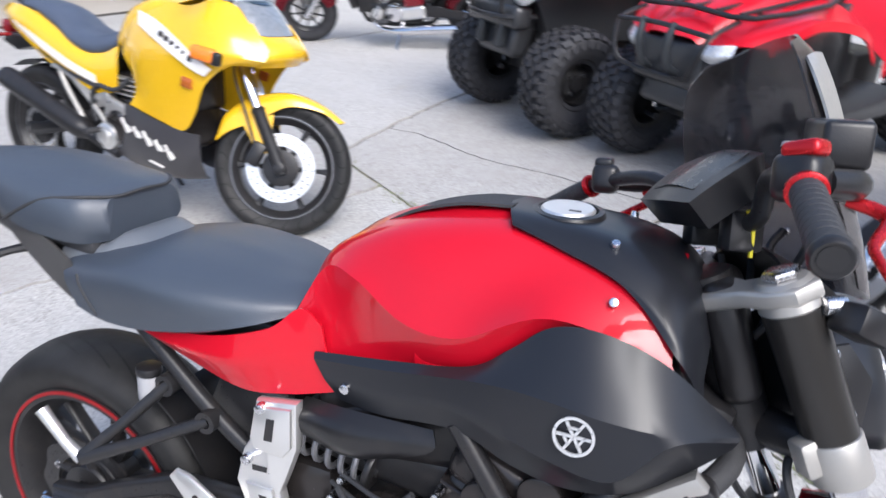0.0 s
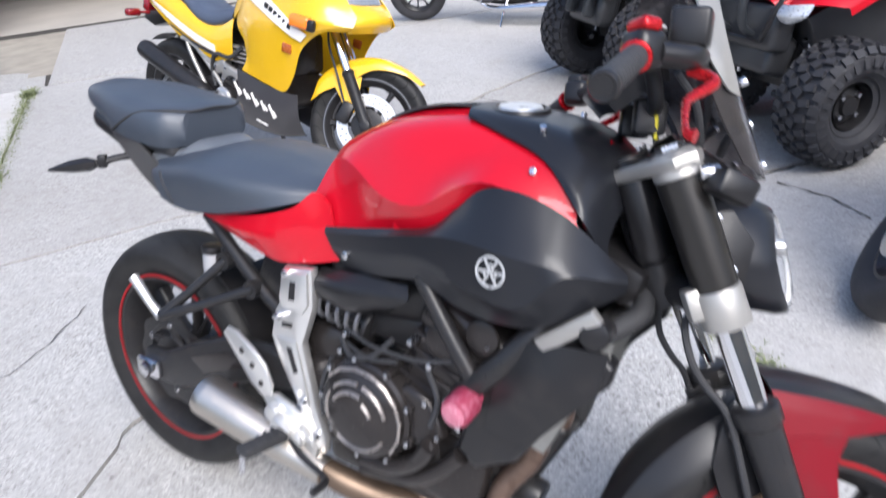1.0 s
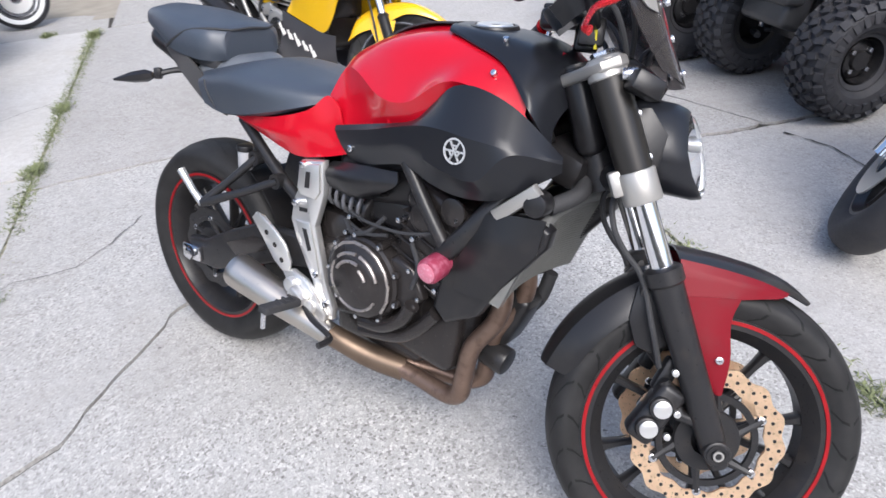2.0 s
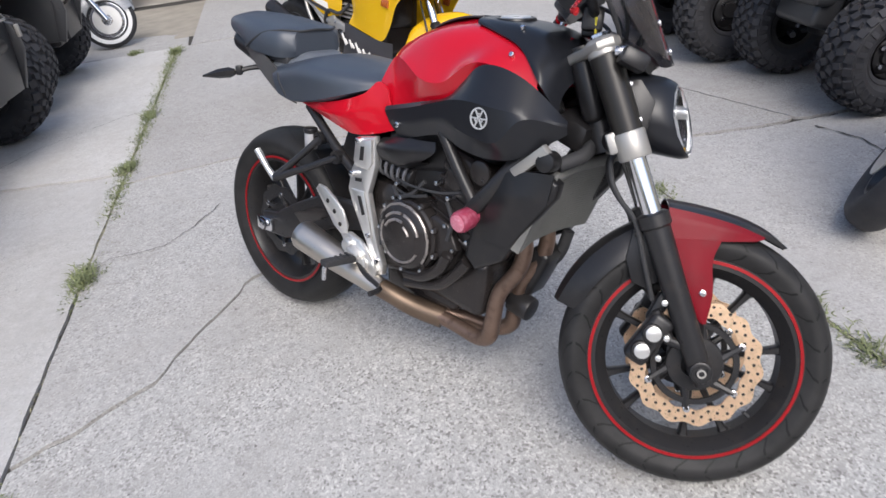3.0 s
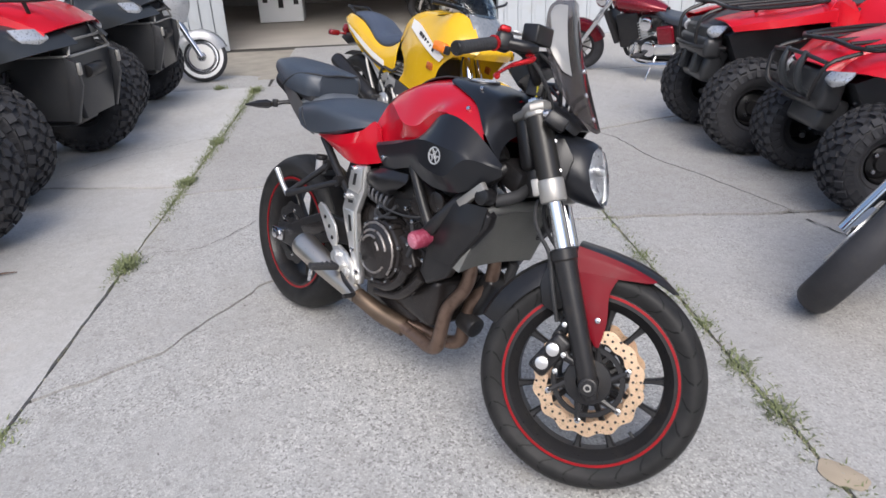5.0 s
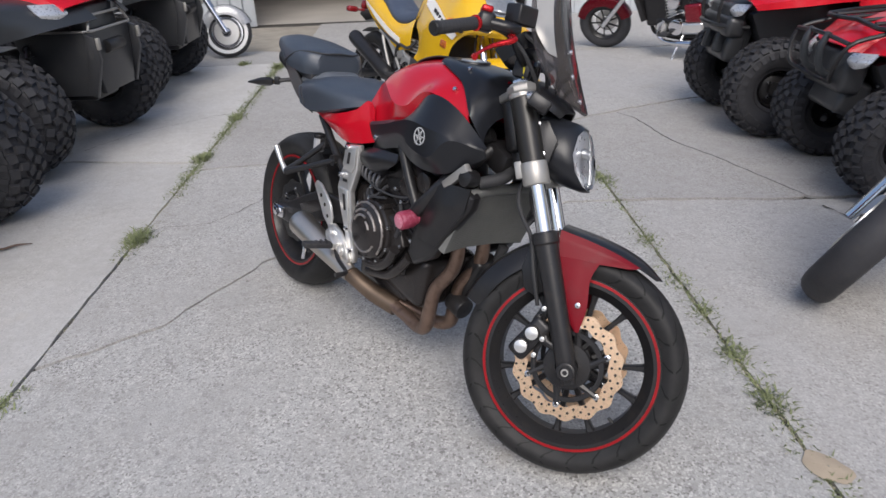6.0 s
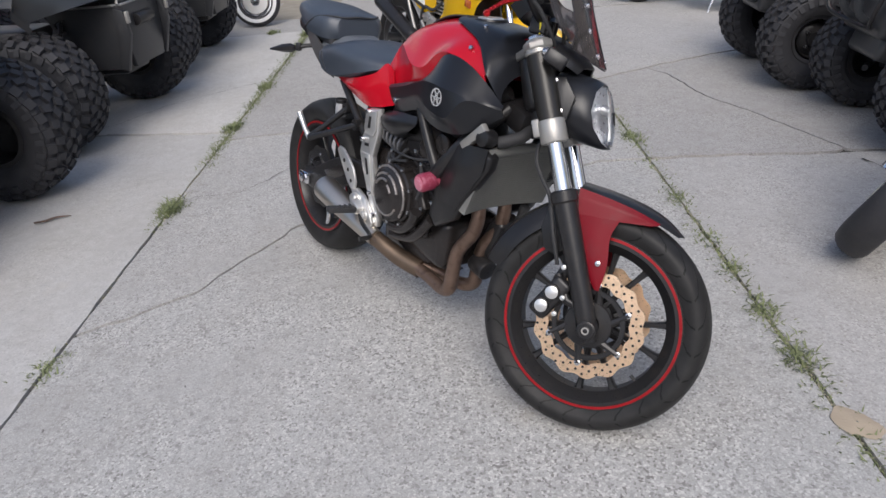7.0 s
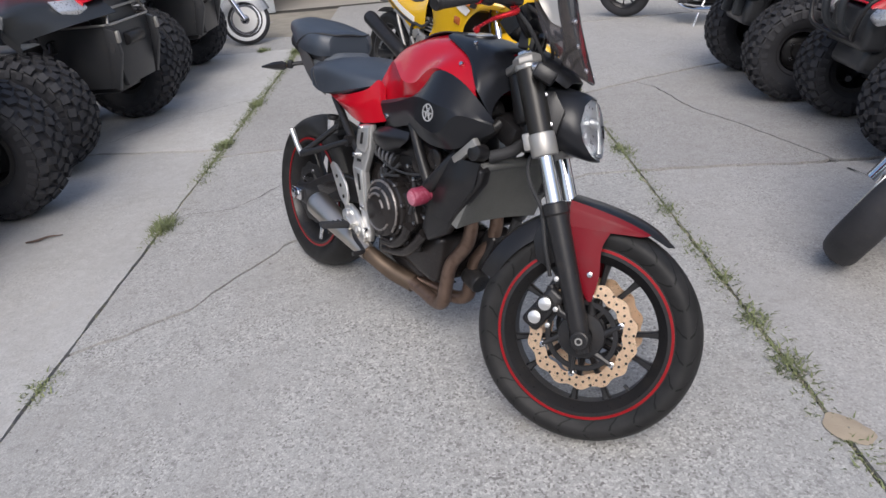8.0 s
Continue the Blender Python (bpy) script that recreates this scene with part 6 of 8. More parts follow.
cyl(bm, (-0.478, -0.110, 0.592), (-0.476, -0.110, 0.640), 0.019, 20, 0.004)
cup = bp_("brake_fluid_cup", bm, CUP_GREY, "small translucent rear brake fluid cup")
bm = B()
cyl(bm, (-0.476, -0.110, 0.640), (-0.475, -0.110, 0.655), 0.021, 20, 0.003)
bp_("cup_lid", bm, BLACK_PLASTIC, "black screw lid", cup)
box_bm = B()
box(box_bm, (-0.30, 0, 0.60), (0.16, 0.15, 0.15), 0.02, (0, 25, 0))
bp_("battery_tray", box_bm, METAL_BLACK)


# ---- yellow sport motorcycle ----
RIM_GREY = mat("grey_rim_edge", (0.22, 0.22, 0.23), 0.35, 0.6, 0.1)
REFLECTOR = mat("brown_orange_reflector", (0.4, 0.1, 0.015), 0.25, 0, 0.1, coat=0.4)
ybike = thing("sport_motorcycle", pose(-2.065, 1.5525, 0, -11.0, 0, -3.5), "yellow faired sport motorcycle with a dark grey lower fairing", "motorcycle")
YS = steer(30.0)


def yp(name, bm, material, label="", parent=None, steered=False, angle=40):
    if steered:
        bmesh.ops.transform(bm, matrix=YS, verts=bm.verts)
    return part(name, bm, material, parent or ybike, label, angle)


def sided(s, curves):
    return [[(x, y * s, z) for x, y, z in c] for c in curves]


for front in (True, False):
    m = (YS if front else Matrix()) @ pose(0.70 if front else -0.70, 0, 0.286 if front else 0.302)
    R, w, rim = (0.286, 0.100, 0.214) if front else (0.302, 0.13, 0.214)
    wheel = part("front_wheel" if front else "rear_wheel", moto_rim(rim, w * 0.75), METAL_BLACK, ybike, "black cast wheel with a polished rim edge", m=m)
    add_spokes(wheel, METAL_BLACK, rim, 0.045, 6 if front else 5, 0, 0.022)
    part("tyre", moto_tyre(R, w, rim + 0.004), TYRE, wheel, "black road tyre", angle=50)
    for s in (-1, 1):
        bm = B()
        y = s * w * 0.375
        lathe(bm, [(rim - 0.004, y), (rim - 0.004, y + s * 0.002), (rim - 0.001, y + s * 0.002), (rim - 0.001, y)], 60)
        part("rim_edge", bm, RIM_GREY, wheel, "polished rim edge")
    part("brake_disc", brake_disc(0.142 if front else 0.11, 0.09, -0.066, 0), ALU, wheel, "bright drilled brake disc")
    part("drilled_pattern", disc_holes(0.14 if front else 0.108, 0.092, -0.066, -1, 14), METAL_BLACK, wheel, "drilled holes", kind="stuff")
    bm = B()
    lathe(bm, [(0.01, -0.072), (0.055, -0.072), (0.075, -0.068), (0.075, -0.063), (0.055, -0.06), (0.01, -0.06)], 30)
    part("disc_hub", bm, METAL_BLACK, wheel)
YL = lambda f: Vector((0.70 - (f - 0.286) * 0.4557, 0, f))
for s in (-1, 1):
    o = Vector((0, s * 0.09, 0))
    bm = B()
    tube(bm, [YL(0.26) + o, YL(0.30) + o, YL(0.50) + o, YL(0.51) + o, YL(0.52) + o], [0.022, 0.026, 0.026, 0.03, 0.024], 20)
    cyl(bm, YL(0.286) + o - Vector((0, 0.025, 0)), YL(0.286) + o + Vector((0, 0.025, 0)), 0.024, 20, 0.003)
    yp("fork_lower", bm, METAL_BLACK, "dark fork lower leg", steered=True)
    bm = B()
    cyl(bm, YL(0.51) + o, YL(0.80) + o, 0.019, 20)
    yp("fork_tube", bm, CHROME, "chrome fork tube", steered=True)
    # front mudguard half
    bm = skin(sided(s, [[(0.44, -0.0, 0.40), (0.47, -0.0, 0.50), (0.58, 0.0, 0.575), (0.72, 0.0, 0.60), (0.85, 0.0, 0.56), (0.94, 0.0, 0.50)],
                        [(0.43, -0.055, 0.39), (0.465, -0.06, 0.485), (0.58, -0.06, 0.56), (0.72, -0.055, 0.585), (0.85, -0.045, 0.548), (0.93, -0.02, 0.495)],
                        [(0.43, -0.072, 0.375), (0.49, -0.08, 0.42), (0.60, -0.082, 0.47), (0.71, -0.075, 0.535), (0.84, -0.058, 0.53), (0.92, -0.028, 0.49)]]), 5, 4, 0.003)
    skin(sided(s, [[(0.53, -0.082, 0.46), (0.57, -0.086, 0.40), (0.60, -0.088, 0.34)], [(0.66, -0.080, 0.50), (0.655, -0.086, 0.42), (0.64, -0.088, 0.34)]]), 5, 3, 0.004, bm=bm)
    yp("mudguard_half", bm, YELLOW, "yellow front mudguard side", steered=True)
bm = B()
box(bm, (0.60, -0.082, 0.335), (0.06, 0.045, 0.10), 0.012, (0, 25, 0))
yp("brake_caliper", bm, METAL_BLACK, steered=True)
bm = B()
tube(bm, [(0.59, -0.09, 0.38), (0.55, -0.10, 0.50), (0.50, -0.09, 0.62), (0.48, -0.06, 0.7)], 0.0055, 8, 5)
yp("brake_hose", bm, RUBBER, steered=True)
# fairings
for s in (-1, 1):
    m = -s
    bm = skin(sided(m, [
        [(-0.04, -0.115, 0.755), (0.04, -0.12, 0.885), (0.20, -0.13, 0.92), (0.38, -0.14, 0.915), (0.52, -0.13, 0.945), (0.62, -0.105, 0.90), (0.70, -0.115, 0.82), (0.745, -0.115, 0.765)],
        [(0.00, -0.15, 0.70), (0.09, -0.165, 0.80), (0.22, -0.185, 0.84), (0.38, -0.20, 0.845), (0.51, -0.205, 0.855), (0.62, -0.195, 0.82), (0.695, -0.155, 0.775), (0.745, -0.128, 0.745)],
        [(0.06, -0.165, 0.64), (0.12, -0.19, 0.69), (0.23, -0.215, 0.725), (0.36, -0.235, 0.74), (0.49, -0.245, 0.755), (0.60, -0.235, 0.75), (0.685, -0.185, 0.735), (0.742, -0.138, 0.725)],
        [(0.08, -0.172, 0.56), (0.15, -0.195, 0.57), (0.25, -0.215, 0.585), (0.36, -0.225, 0.60), (0.46, -0.23, 0.63), (0.55, -0.23, 0.685), (0.64, -0.20, 0.715), (0.72, -0.14, 0.715)],
        [(0.05, -0.18, 0.50), (0.16, -0.195, 0.475), (0.27, -0.205, 0.45), (0.37, -0.205, 0.43), (0.44, -0.212, 0.50), (0.515, -0.225, 0.625), (0.61, -0.195, 0.70), (0.70, -0.14, 0.705)]]), 6, 4, 0.004, crease=(2,))
    sf = yp("side_fairing", bm, YELLOW, "glossy yellow side fairing", angle=45)
    # white flash with a dark bar, indicators, vents
    bm = skin(sided(m, [[(0.11, -0.152, 0.885), (0.24, -0.190, 0.855), (0.37, -0.226, 0.80), (0.49, -0.250, 0.735), (0.57, -0.246, 0.69)], [(0.14, -0.184, 0.83), (0.25, -0.216, 0.785), (0.37, -0.245, 0.735), (0.47, -0.250, 0.685), (0.53, -0.243, 0.66)]]), 5, 3, 0.0035)
    yp("white_flash", bm, WHITE_DECAL, "white side flash", sf)
    bm = B()
    for k in range(6):
        f = k / 6
        box(bm, (0.30 + 0.20 * f, s * (0.2235 + 0.028 * f), 0.803 - 0.098 * f), (0.024, 0.006, 0.022), 0.001, (0, 26, 0), 1)
    yp("side_mark", bm, METAL_BLACK, "dark block lettering shapes", sf)
    bm = B()
    box(bm, (0.545, s * 0.252, 0.745), (0.105, 0.045, 0.055), 0.014, (0, 10, s * -6), 3)
    yp("front_indicator", bm, ORANGE_LENS, "orange turn signal set in the fairing", sf)
    bm = B()
    box(bm, (0.60, s * 0.247, 0.73), (0.04, 0.03, 0.05), 0.01, (0, 10, s * -14), 3)
    yp("indicator_base", bm, BLACK_PLASTIC, "", sf)
    bm = B()
    box(bm, (0.43, s * 0.229, 0.628), (0.055, 0.02, 0.042), 0.006, (0, 12, s * -2))
    yp("side_reflector", bm, REFLECTOR, "dark orange side reflector", sf)
    bm = skin(sided(m, [[(0.02, -0.185, 0.505), (0.16, -0.198, 0.470), (0.27, -0.207, 0.445), (0.38, -0.207, 0.425), (0.45, -0.20, 0.42)],
                        [(0.02, -0.19, 0.42), (0.15, -0.205, 0.39), (0.26, -0.212, 0.36), (0.36, -0.205, 0.33), (0.43, -0.18, 0.32)],
                        [(-0.02, -0.175, 0.33), (0.10, -0.19, 0.29), (0.21, -0.185, 0.25), (0.31, -0.165, 0.225), (0.40, -0.12, 0.235)],
                        [(-0.10, -0.15, 0.275), (0.03, -0.15, 0.235), (0.15, -0.13, 0.205), (0.26, -0.11, 0.195), (0.38, -0.08, 0.21)]]), 5, 4, 0.004)
    lf = yp("lower_fairing", bm, GREY_LOWER, "dark grey lower fairing with slanted silver strokes")
    bm = B()
    for k in range(5):
        f = k / 4
        box(bm, (0.045 + 0.24 * f, s * 0.2125, 0.415 - 0.085 * f), (0.013, 0.005, 0.07 - 0.02 * (k % 2)), 0.001, (0, -30, 0), 1)
        box(bm, (0.065 + 0.24 * f, s * 0.2125, 0.405 - 0.085 * f), (0.034, 0.005, 0.010), 0.001, (0, 50, 0), 1)
    box(bm, (0.20, s * 0.200, 0.268), (0.08, 0.006, 0.008), 0.001, (0, 14, 0), 1)
    yp("side_stroke", bm, WHITE_DECAL, "slanted silver strokes", lf)
    # tail
    bm = skin(sided(m, [
        [(-0.90, -0.03, 0.865), (-0.78, -0.075, 0.875), (-0.62, -0.10, 0.85), (-0.45, -0.11, 0.78), (-0.28, -0.12, 0.705), (-0.16, -0.125, 0.695), (-0.06, -0.125, 0.73)],
        [(-0.90, -0.05, 0.84), (-0.78, -0.105, 0.83), (-0.62, -0.13, 0.79), (-0.45, -0.14, 0.72), (-0.28, -0.15, 0.655), (-0.16, -0.155, 0.64), (-0.04, -0.155, 0.665)],
        [(-0.88, -0.05, 0.80), (-0.76, -0.10, 0.765), (-0.61, -0.13, 0.695), (-0.46, -0.145, 0.62), (-0.30, -0.15, 0.56), (-0.17, -0.155, 0.525), (-0.05, -0.155, 0.54)]]), 6, 4, 0.004)
    tl = yp("tail_fairing", bm, YELLOW, "glossy yellow tail fairing", angle=50)
    bm = skin(sided(m, [[(-0.74, -0.117, 0.80), (-0.55, -0.144, 0.735), (-0.35, -0.156, 0.655), (-0.18, -0.160, 0.60)], [(-0.72, -0.116, 0.775), (-0.54, -0.147, 0.70), (-0.34, -0.157, 0.615), (-0.17, -0.161, 0.565)]]), 6, 3, 0.003)
    yp("tail_flash", bm, WHITE_DECAL, "white and grey tail stripe", tl)
    bm = skin(sided(m, [[(-0.56, -0.148, 0.690), (-0.36, -0.158, 0.612), (-0.16, -0.162, 0.562)], [(-0.54, -0.147, 0.675), (-0.34, -0.157, 0.590), (-0.16, -0.161, 0.540)]]), 6, 3, 0.0035)
    yp("tail_stripe", bm, GREY_LOWER, "dark stripe", tl)
    bm = B()
    tube(bm, [(-0.83, s * 0.06, 0.73), (-0.85, s * 0.13, 0.73)], 0.009, 8)
    box(bm, (-0.855, s * 0.165, 0.73), (0.05, 0.075, 0.04), 0.012, (0, 0, 0), 3)
    yp("rear_indicator", bm, RED_LENS if s < 0 else ORANGE_LENS, "dull rear turn signal")
    # exhaust
    bm = B()
    a0, a1 = Vector((-0.08, s * 0.15, 0.265)), Vector((-0.735, s * 0.195, 0.555))
    tube(bm, [a0, a0.lerp(a1, 0.25), a0.lerp(a1, 0.30), a0.lerp(a1, 0.34), a0.lerp(a1, 0.97), a1, a0.lerp(a1, 0.995)], [0.022, 0.026, 0.045, 0.05, 0.05, 0.044, 0.02], 24)
    yp("silencer", bm, METAL_BLACK, "long black silencer")
    bm = B()
    plate(bm, [(-0.20, 0.46), (-0.36, 0.42), (-0.66, 0.335), (-0.74, 0.33), (-0.74, 0.275), (-0.66, 0.275), (-0.40, 0.33), (-0.20, 0.36)], s * 0.085, s * 0.115, 0.008)
    yp("swing_arm", bm, METAL_BLACK, "dark swing arm")
    bm = B()
    for pts in ([(-0.10, 0.46), (-0.24, 0.52), (-0.38, 0.60), (-0.46, 0.62)], [(-0.12, 0.36), (-0.22, 0.47), (-0.33, 0.57)], [(-0.25, 0.34), (-0.33, 0.45), (-0.40, 0.56), (-0.42, 0.62)]):
        tube(bm, [(x, s * 0.145, z) for x, z in pts], 0.011, 10, 4)
    yp("peg_hanger", bm, SILVER_PAINT, "bright cast foot peg hanger")
    bm = B()
    box(bm, (-0.16, s * 0.20, 0.37), (0.035, 0.10, 0.022), 0.006)
    yp("foot_peg", bm, RUBBER)
    bm = B()
    tube(bm, [(0.50, s * 0.10, 0.985), (0.50, s * 0.22, 1.02), (0.47, s * 0.27, 1.04)], 0.008, 8, 3)
    yp("mirror_stalk", bm, METAL_BLACK)
bm = skin([[(0.715, 0, 0.815), (0.757, 0, 0.785), (0.772, 0, 0.74), (0.735, 0, 0.70)],
           [(0.705, -0.07, 0.815), (0.746, -0.075, 0.783), (0.760, -0.075, 0.738), (0.722, -0.08, 0.70)],
           [(0.685, -0.118, 0.82), (0.725, -0.122, 0.78), (0.738, -0.125, 0.735), (0.70, -0.135, 0.70)]], 5, 4, 0.004, mirror=True)
yp("nose_fairing", bm, YELLOW, "yellow nose fairing")
bm = skin([[(0.618, 0, 0.945), (0.668, 0, 0.89), (0.714, 0, 0.818)], [(0.608, -0.07, 0.943), (0.658, -0.08, 0.888), (0.704, -0.075, 0.818)], [(0.585, -0.112, 0.94), (0.635, -0.118, 0.888), (0.684, -0.116, 0.82)]], 5, 4, 0.006, mirror=True)
yp("headlight", bm, CLEAR_RIBBED, "wide clear ribbed headlight")
bm = skin([[(0.645, 0, 0.93), (0.585, 0, 1.01), (0.50, 0, 1.09), (0.42, 0, 1.14)], [(0.61, -0.085, 0.935), (0.55, -0.11, 1.005), (0.47, -0.115, 1.075), (0.40, -0.085, 1.125)], [(0.545, -0.135, 0.94), (0.49, -0.15, 0.985), (0.42, -0.145, 1.04), (0.37, -0.10, 1.09)]], 5, 5, 0.003, mirror=True)
yp("windscreen", bm, TINT, "blue-tinted clear windscreen")
bm = skin([[(-0.08, 0, 0.80), (0.02, 0, 0.90), (0.15, 0, 0.955), (0.30, 0, 0.945)], [(-0.08, -0.09, 0.785), (0.02, -0.12, 0.875), (0.15, -0.135, 0.92), (0.30, -0.13, 0.915)], [(-0.06, -0.12, 0.73), (0.04, -0.14, 0.80), (0.15, -0.15, 0.84), (0.30, -0.14, 0.85)]], 5, 4, 0.004, mirror=True)
yp("fuel_tank", bm, YELLOW, "yellow fuel tank")
bm = skin([[(-0.74, 0, 0.90), (-0.62, 0, 0.905), (-0.48, 0, 0.875), (-0.36, 0, 0.80), (-0.22, 0, 0.775), (-0.07, 0, 0.80)],
           [(-0.74, -0.06, 0.89), (-0.62, -0.075, 0.89), (-0.48, -0.09, 0.855), (-0.36, -0.105, 0.78), (-0.22, -0.11, 0.755), (-0.07, -0.08, 0.79)],
           [(-0.72, -0.075, 0.86), (-0.61, -0.092, 0.85), (-0.47, -0.108, 0.79), (-0.33, -0.122, 0.71), (-0.20, -0.125, 0.69), (-0.08, -0.11, 0.73)],
           [(-0.72, 0, 0.84), (-0.61, 0, 0.83), (-0.47, 0, 0.77), (-0.33, 0, 0.69), (-0.20, 0, 0.67), (-0.08, 0, 0.70)]], 5, 4, mirror=True)
yp("seat", bm, SEAT_BLUE, "dark blue-grey vinyl seat", angle=60)
bm = B()
tube(bm, [(-0.72, -0.075, 0.875), (-0.80, -0.075, 0.925), (-0.86, -0.05, 0.925), (-0.86, 0.05, 0.925), (-0.80, 0.075, 0.925), (-0.72, 0.075, 0.875)], 0.009, 10, 4)
yp("grab_rail", bm, METAL_BLACK, "black grab rail")
bm = B()
box(bm, (-0.88, 0, 0.765), (0.06, 0.14, 0.06), 0.012, (0, 20, 0))
yp("tail_light", bm, RED_LENS, "red tail light")
bm = B()
plate(bm, [(-0.70, 0.74), (-0.86, 0.74), (-0.90, 0.70), (-0.80, 0.66), (-0.60, 0.70), (-0.45, 0.60), (-0.2, 0.52), (-0.2, 0.66), (-0.5, 0.75)], -0.08, 0.08, 0.01)
yp("tail_tray", bm, BLACK_PLASTIC, "black plastic under the tail")
bm = B()
box(bm, (0.08, 0, 0.42), (0.42, 0.26, 0.26), 0.04, (0, -10, 0), 3)
box(bm, (-0.05, 0, 0.54), (0.22, 0.22, 0.16), 0.03)
box(bm, (0.20, 0, 0.58), (0.22, 0.25, 0.2), 0.03)
cyl(bm, (-0.06, -0.10, 0.40), (-0.06, -0.165, 0.40), 0.075, 28, 0.012)
yp("engine", bm, ENGINE_BLACK, "dark engine behind the fairing")
bm = B()
cyl(bm, (-0.13, -0.13, 0.34), (-0.13, -0.178, 0.34), 0.062, 24, 0.012)
cyl(bm, (-0.13, -0.178, 0.34), (-0.13, -0.186, 0.34), 0.035, 20, 0.004)
yp("engine_cover", bm, ALU, "bright round engine cover")
bm = B()
box(bm, (-0.07, -0.15, 0.455), (0.13, 0.03, 0.10), 0.014, (0, 20, 0), 3)
box(bm, (-0.15, -0.135, 0.50), (0.09, 0.05, 0.06), 0.012, (0, -15, 0), 3)
yp("sprocket_cover", bm, SILVER_PAINT, "dull silver sprocket cover")
for c in ((-0.115, -0.167, 0.435), (-0.03, -0.167, 0.44), (-0.09, -0.167, 0.495), (-0.175, -0.162, 0.50)):
    bm = B()
    cyl(bm, c, (c[0], c[1] - 0.006, c[2]), 0.008, 10, 0.0015)
    yp("bolt", bm, BOLT)
bm = B()
tube(bm, [(0.02, -0.15, 0.60), (-0.05, -0.17, 0.55), (-0.16, -0.17, 0.56), (-0.22, -0.15, 0.48), (-0.20, -0.15, 0.40)], 0.010, 8, 4)
yp("breather_hose", bm, RUBBER, "black breather hose")
bm = B()
for j in range(4):
    box(bm, (-0.02, -0.115, 0.53 + 0.022 * j), (0.16, 0.06, 0.009), 0.002, (0, 6, 0), 1)
yp("cylinder_fins", bm, SILVER_PAINT, "dull finned cylinder")
bm = B()
tube(bm, [(0.42, -0.08, 0.95), (0.36, -0.16, 0.945), (0.30, -0.27, 0.925)], 0.012, 10, 3)
yp("handlebar", bm, METAL_BLACK, "black clip-on handlebar", steered=True)
bm = B()
tube(bm, [(0.42, 0.08, 0.95), (0.36, 0.16, 0.945), (0.30, 0.27, 0.925)], 0.012, 10, 3)
yp("handlebar", bm, METAL_BLACK, "black clip-on handlebar", steered=True)
bm = B()
tube(bm, [(-0.16, 0.10, 0.30), (-0.13, 0.17, 0.16), (-0.11, 0.235, 0.045)], 0.010, 8, 3)
yp("side_stand", bm, METAL_BLACK)
bm = B()
rows = []
for i in range(13):
    t = radians(35 + 85 * i / 12)
    rows.append([Vector((-0.70, 0, 0.302)) + Vector((0.325 * math.cos(t), y, 0.325 * math.sin(t))) for y in (-0.065, 0, 0.065)])
grid_faces(bm, rows)
bmesh.ops.solidify(bm, geom=bm.faces[:], thickness=0.004)
yp("rear_mudguard", bm, BLACK_PLASTIC, "black rear mudguard")


# ---- quad bikes ----
def atv_tyre(R, w, rim):
    bm = B()
    h = R - rim - 0.018
    half = [(rim, 0.34), (rim + 0.22 * h, 0.46), (rim + 0.5 * h, 0.5), (rim + 0.72 * h, 0.485), (rim + 0.88 * h, 0.41), (rim + 0.965 * h, 0.26), (rim + h, 0.0)]
    prof = [(r, -y * w) for r, y in half] + [(r, y * w) for r, y in half[-2::-1]] + [(rim - 0.02, 0.3 * w), (rim - 0.02, -0.3 * w)]
    return lathe(bm, prof, 48)


def atv_lugs(R, w, lugs):
    """Three rows of low blocks each side of the crown, staggered, the outer row folded over the shoulder."""
    bm = B()
    for i in range(lugs):
        for s in (-1, 1):
            for off, across, r, tilt, yaw, size in ((0.0, 0.09, 0.0125, 0, 24, (0.120, 0.155, 0.020)), (0.45, 0.265, 0.015, 8, -14, (0.105, 0.165, 0.020)), (0.1, 0.425, 0.036, 42, 10, (0.130, 0.150, 0.022)), (0.55, 0.49, 0.078, 76, 0, (0.085, 0.150, 0.014))):
                t = 360 * (i + off + (0.5 if s > 0 else 0)) / lugs
                m = Matrix.Rotation(radians(t), 4, "Y") @ pose(0, s * w * across, R - r, -s * tilt, 0, s * yaw)
                bmesh.ops.create_cube(bm, size=1.0, matrix=m @ Matrix.Diagonal((R * size[0], w * size[1], size[2], 1)))
    return bm


def atv_rim(rim, w):
    bm = B()
    lathe(bm, [(rim, -w * 0.36), (rim + 0.006, -w * 0.36), (rim + 0.004, w * 0.36), (rim - 0.02, w * 0.36), (rim - 0.03, 0.0), (rim - 0.035, -w * 0.12), (rim * 0.7, -w * 0.10), (rim * 0.55, -w * 0.17), (0.045, -w * 0.19), (0.04, -w * 0.26), (0.001, -w * 0.26), (0.001, -w * 0.2), (rim - 0.04, -w * 0.05), (rim - 0.03, -w * 0.3)], 36, closed=False)
    return bm


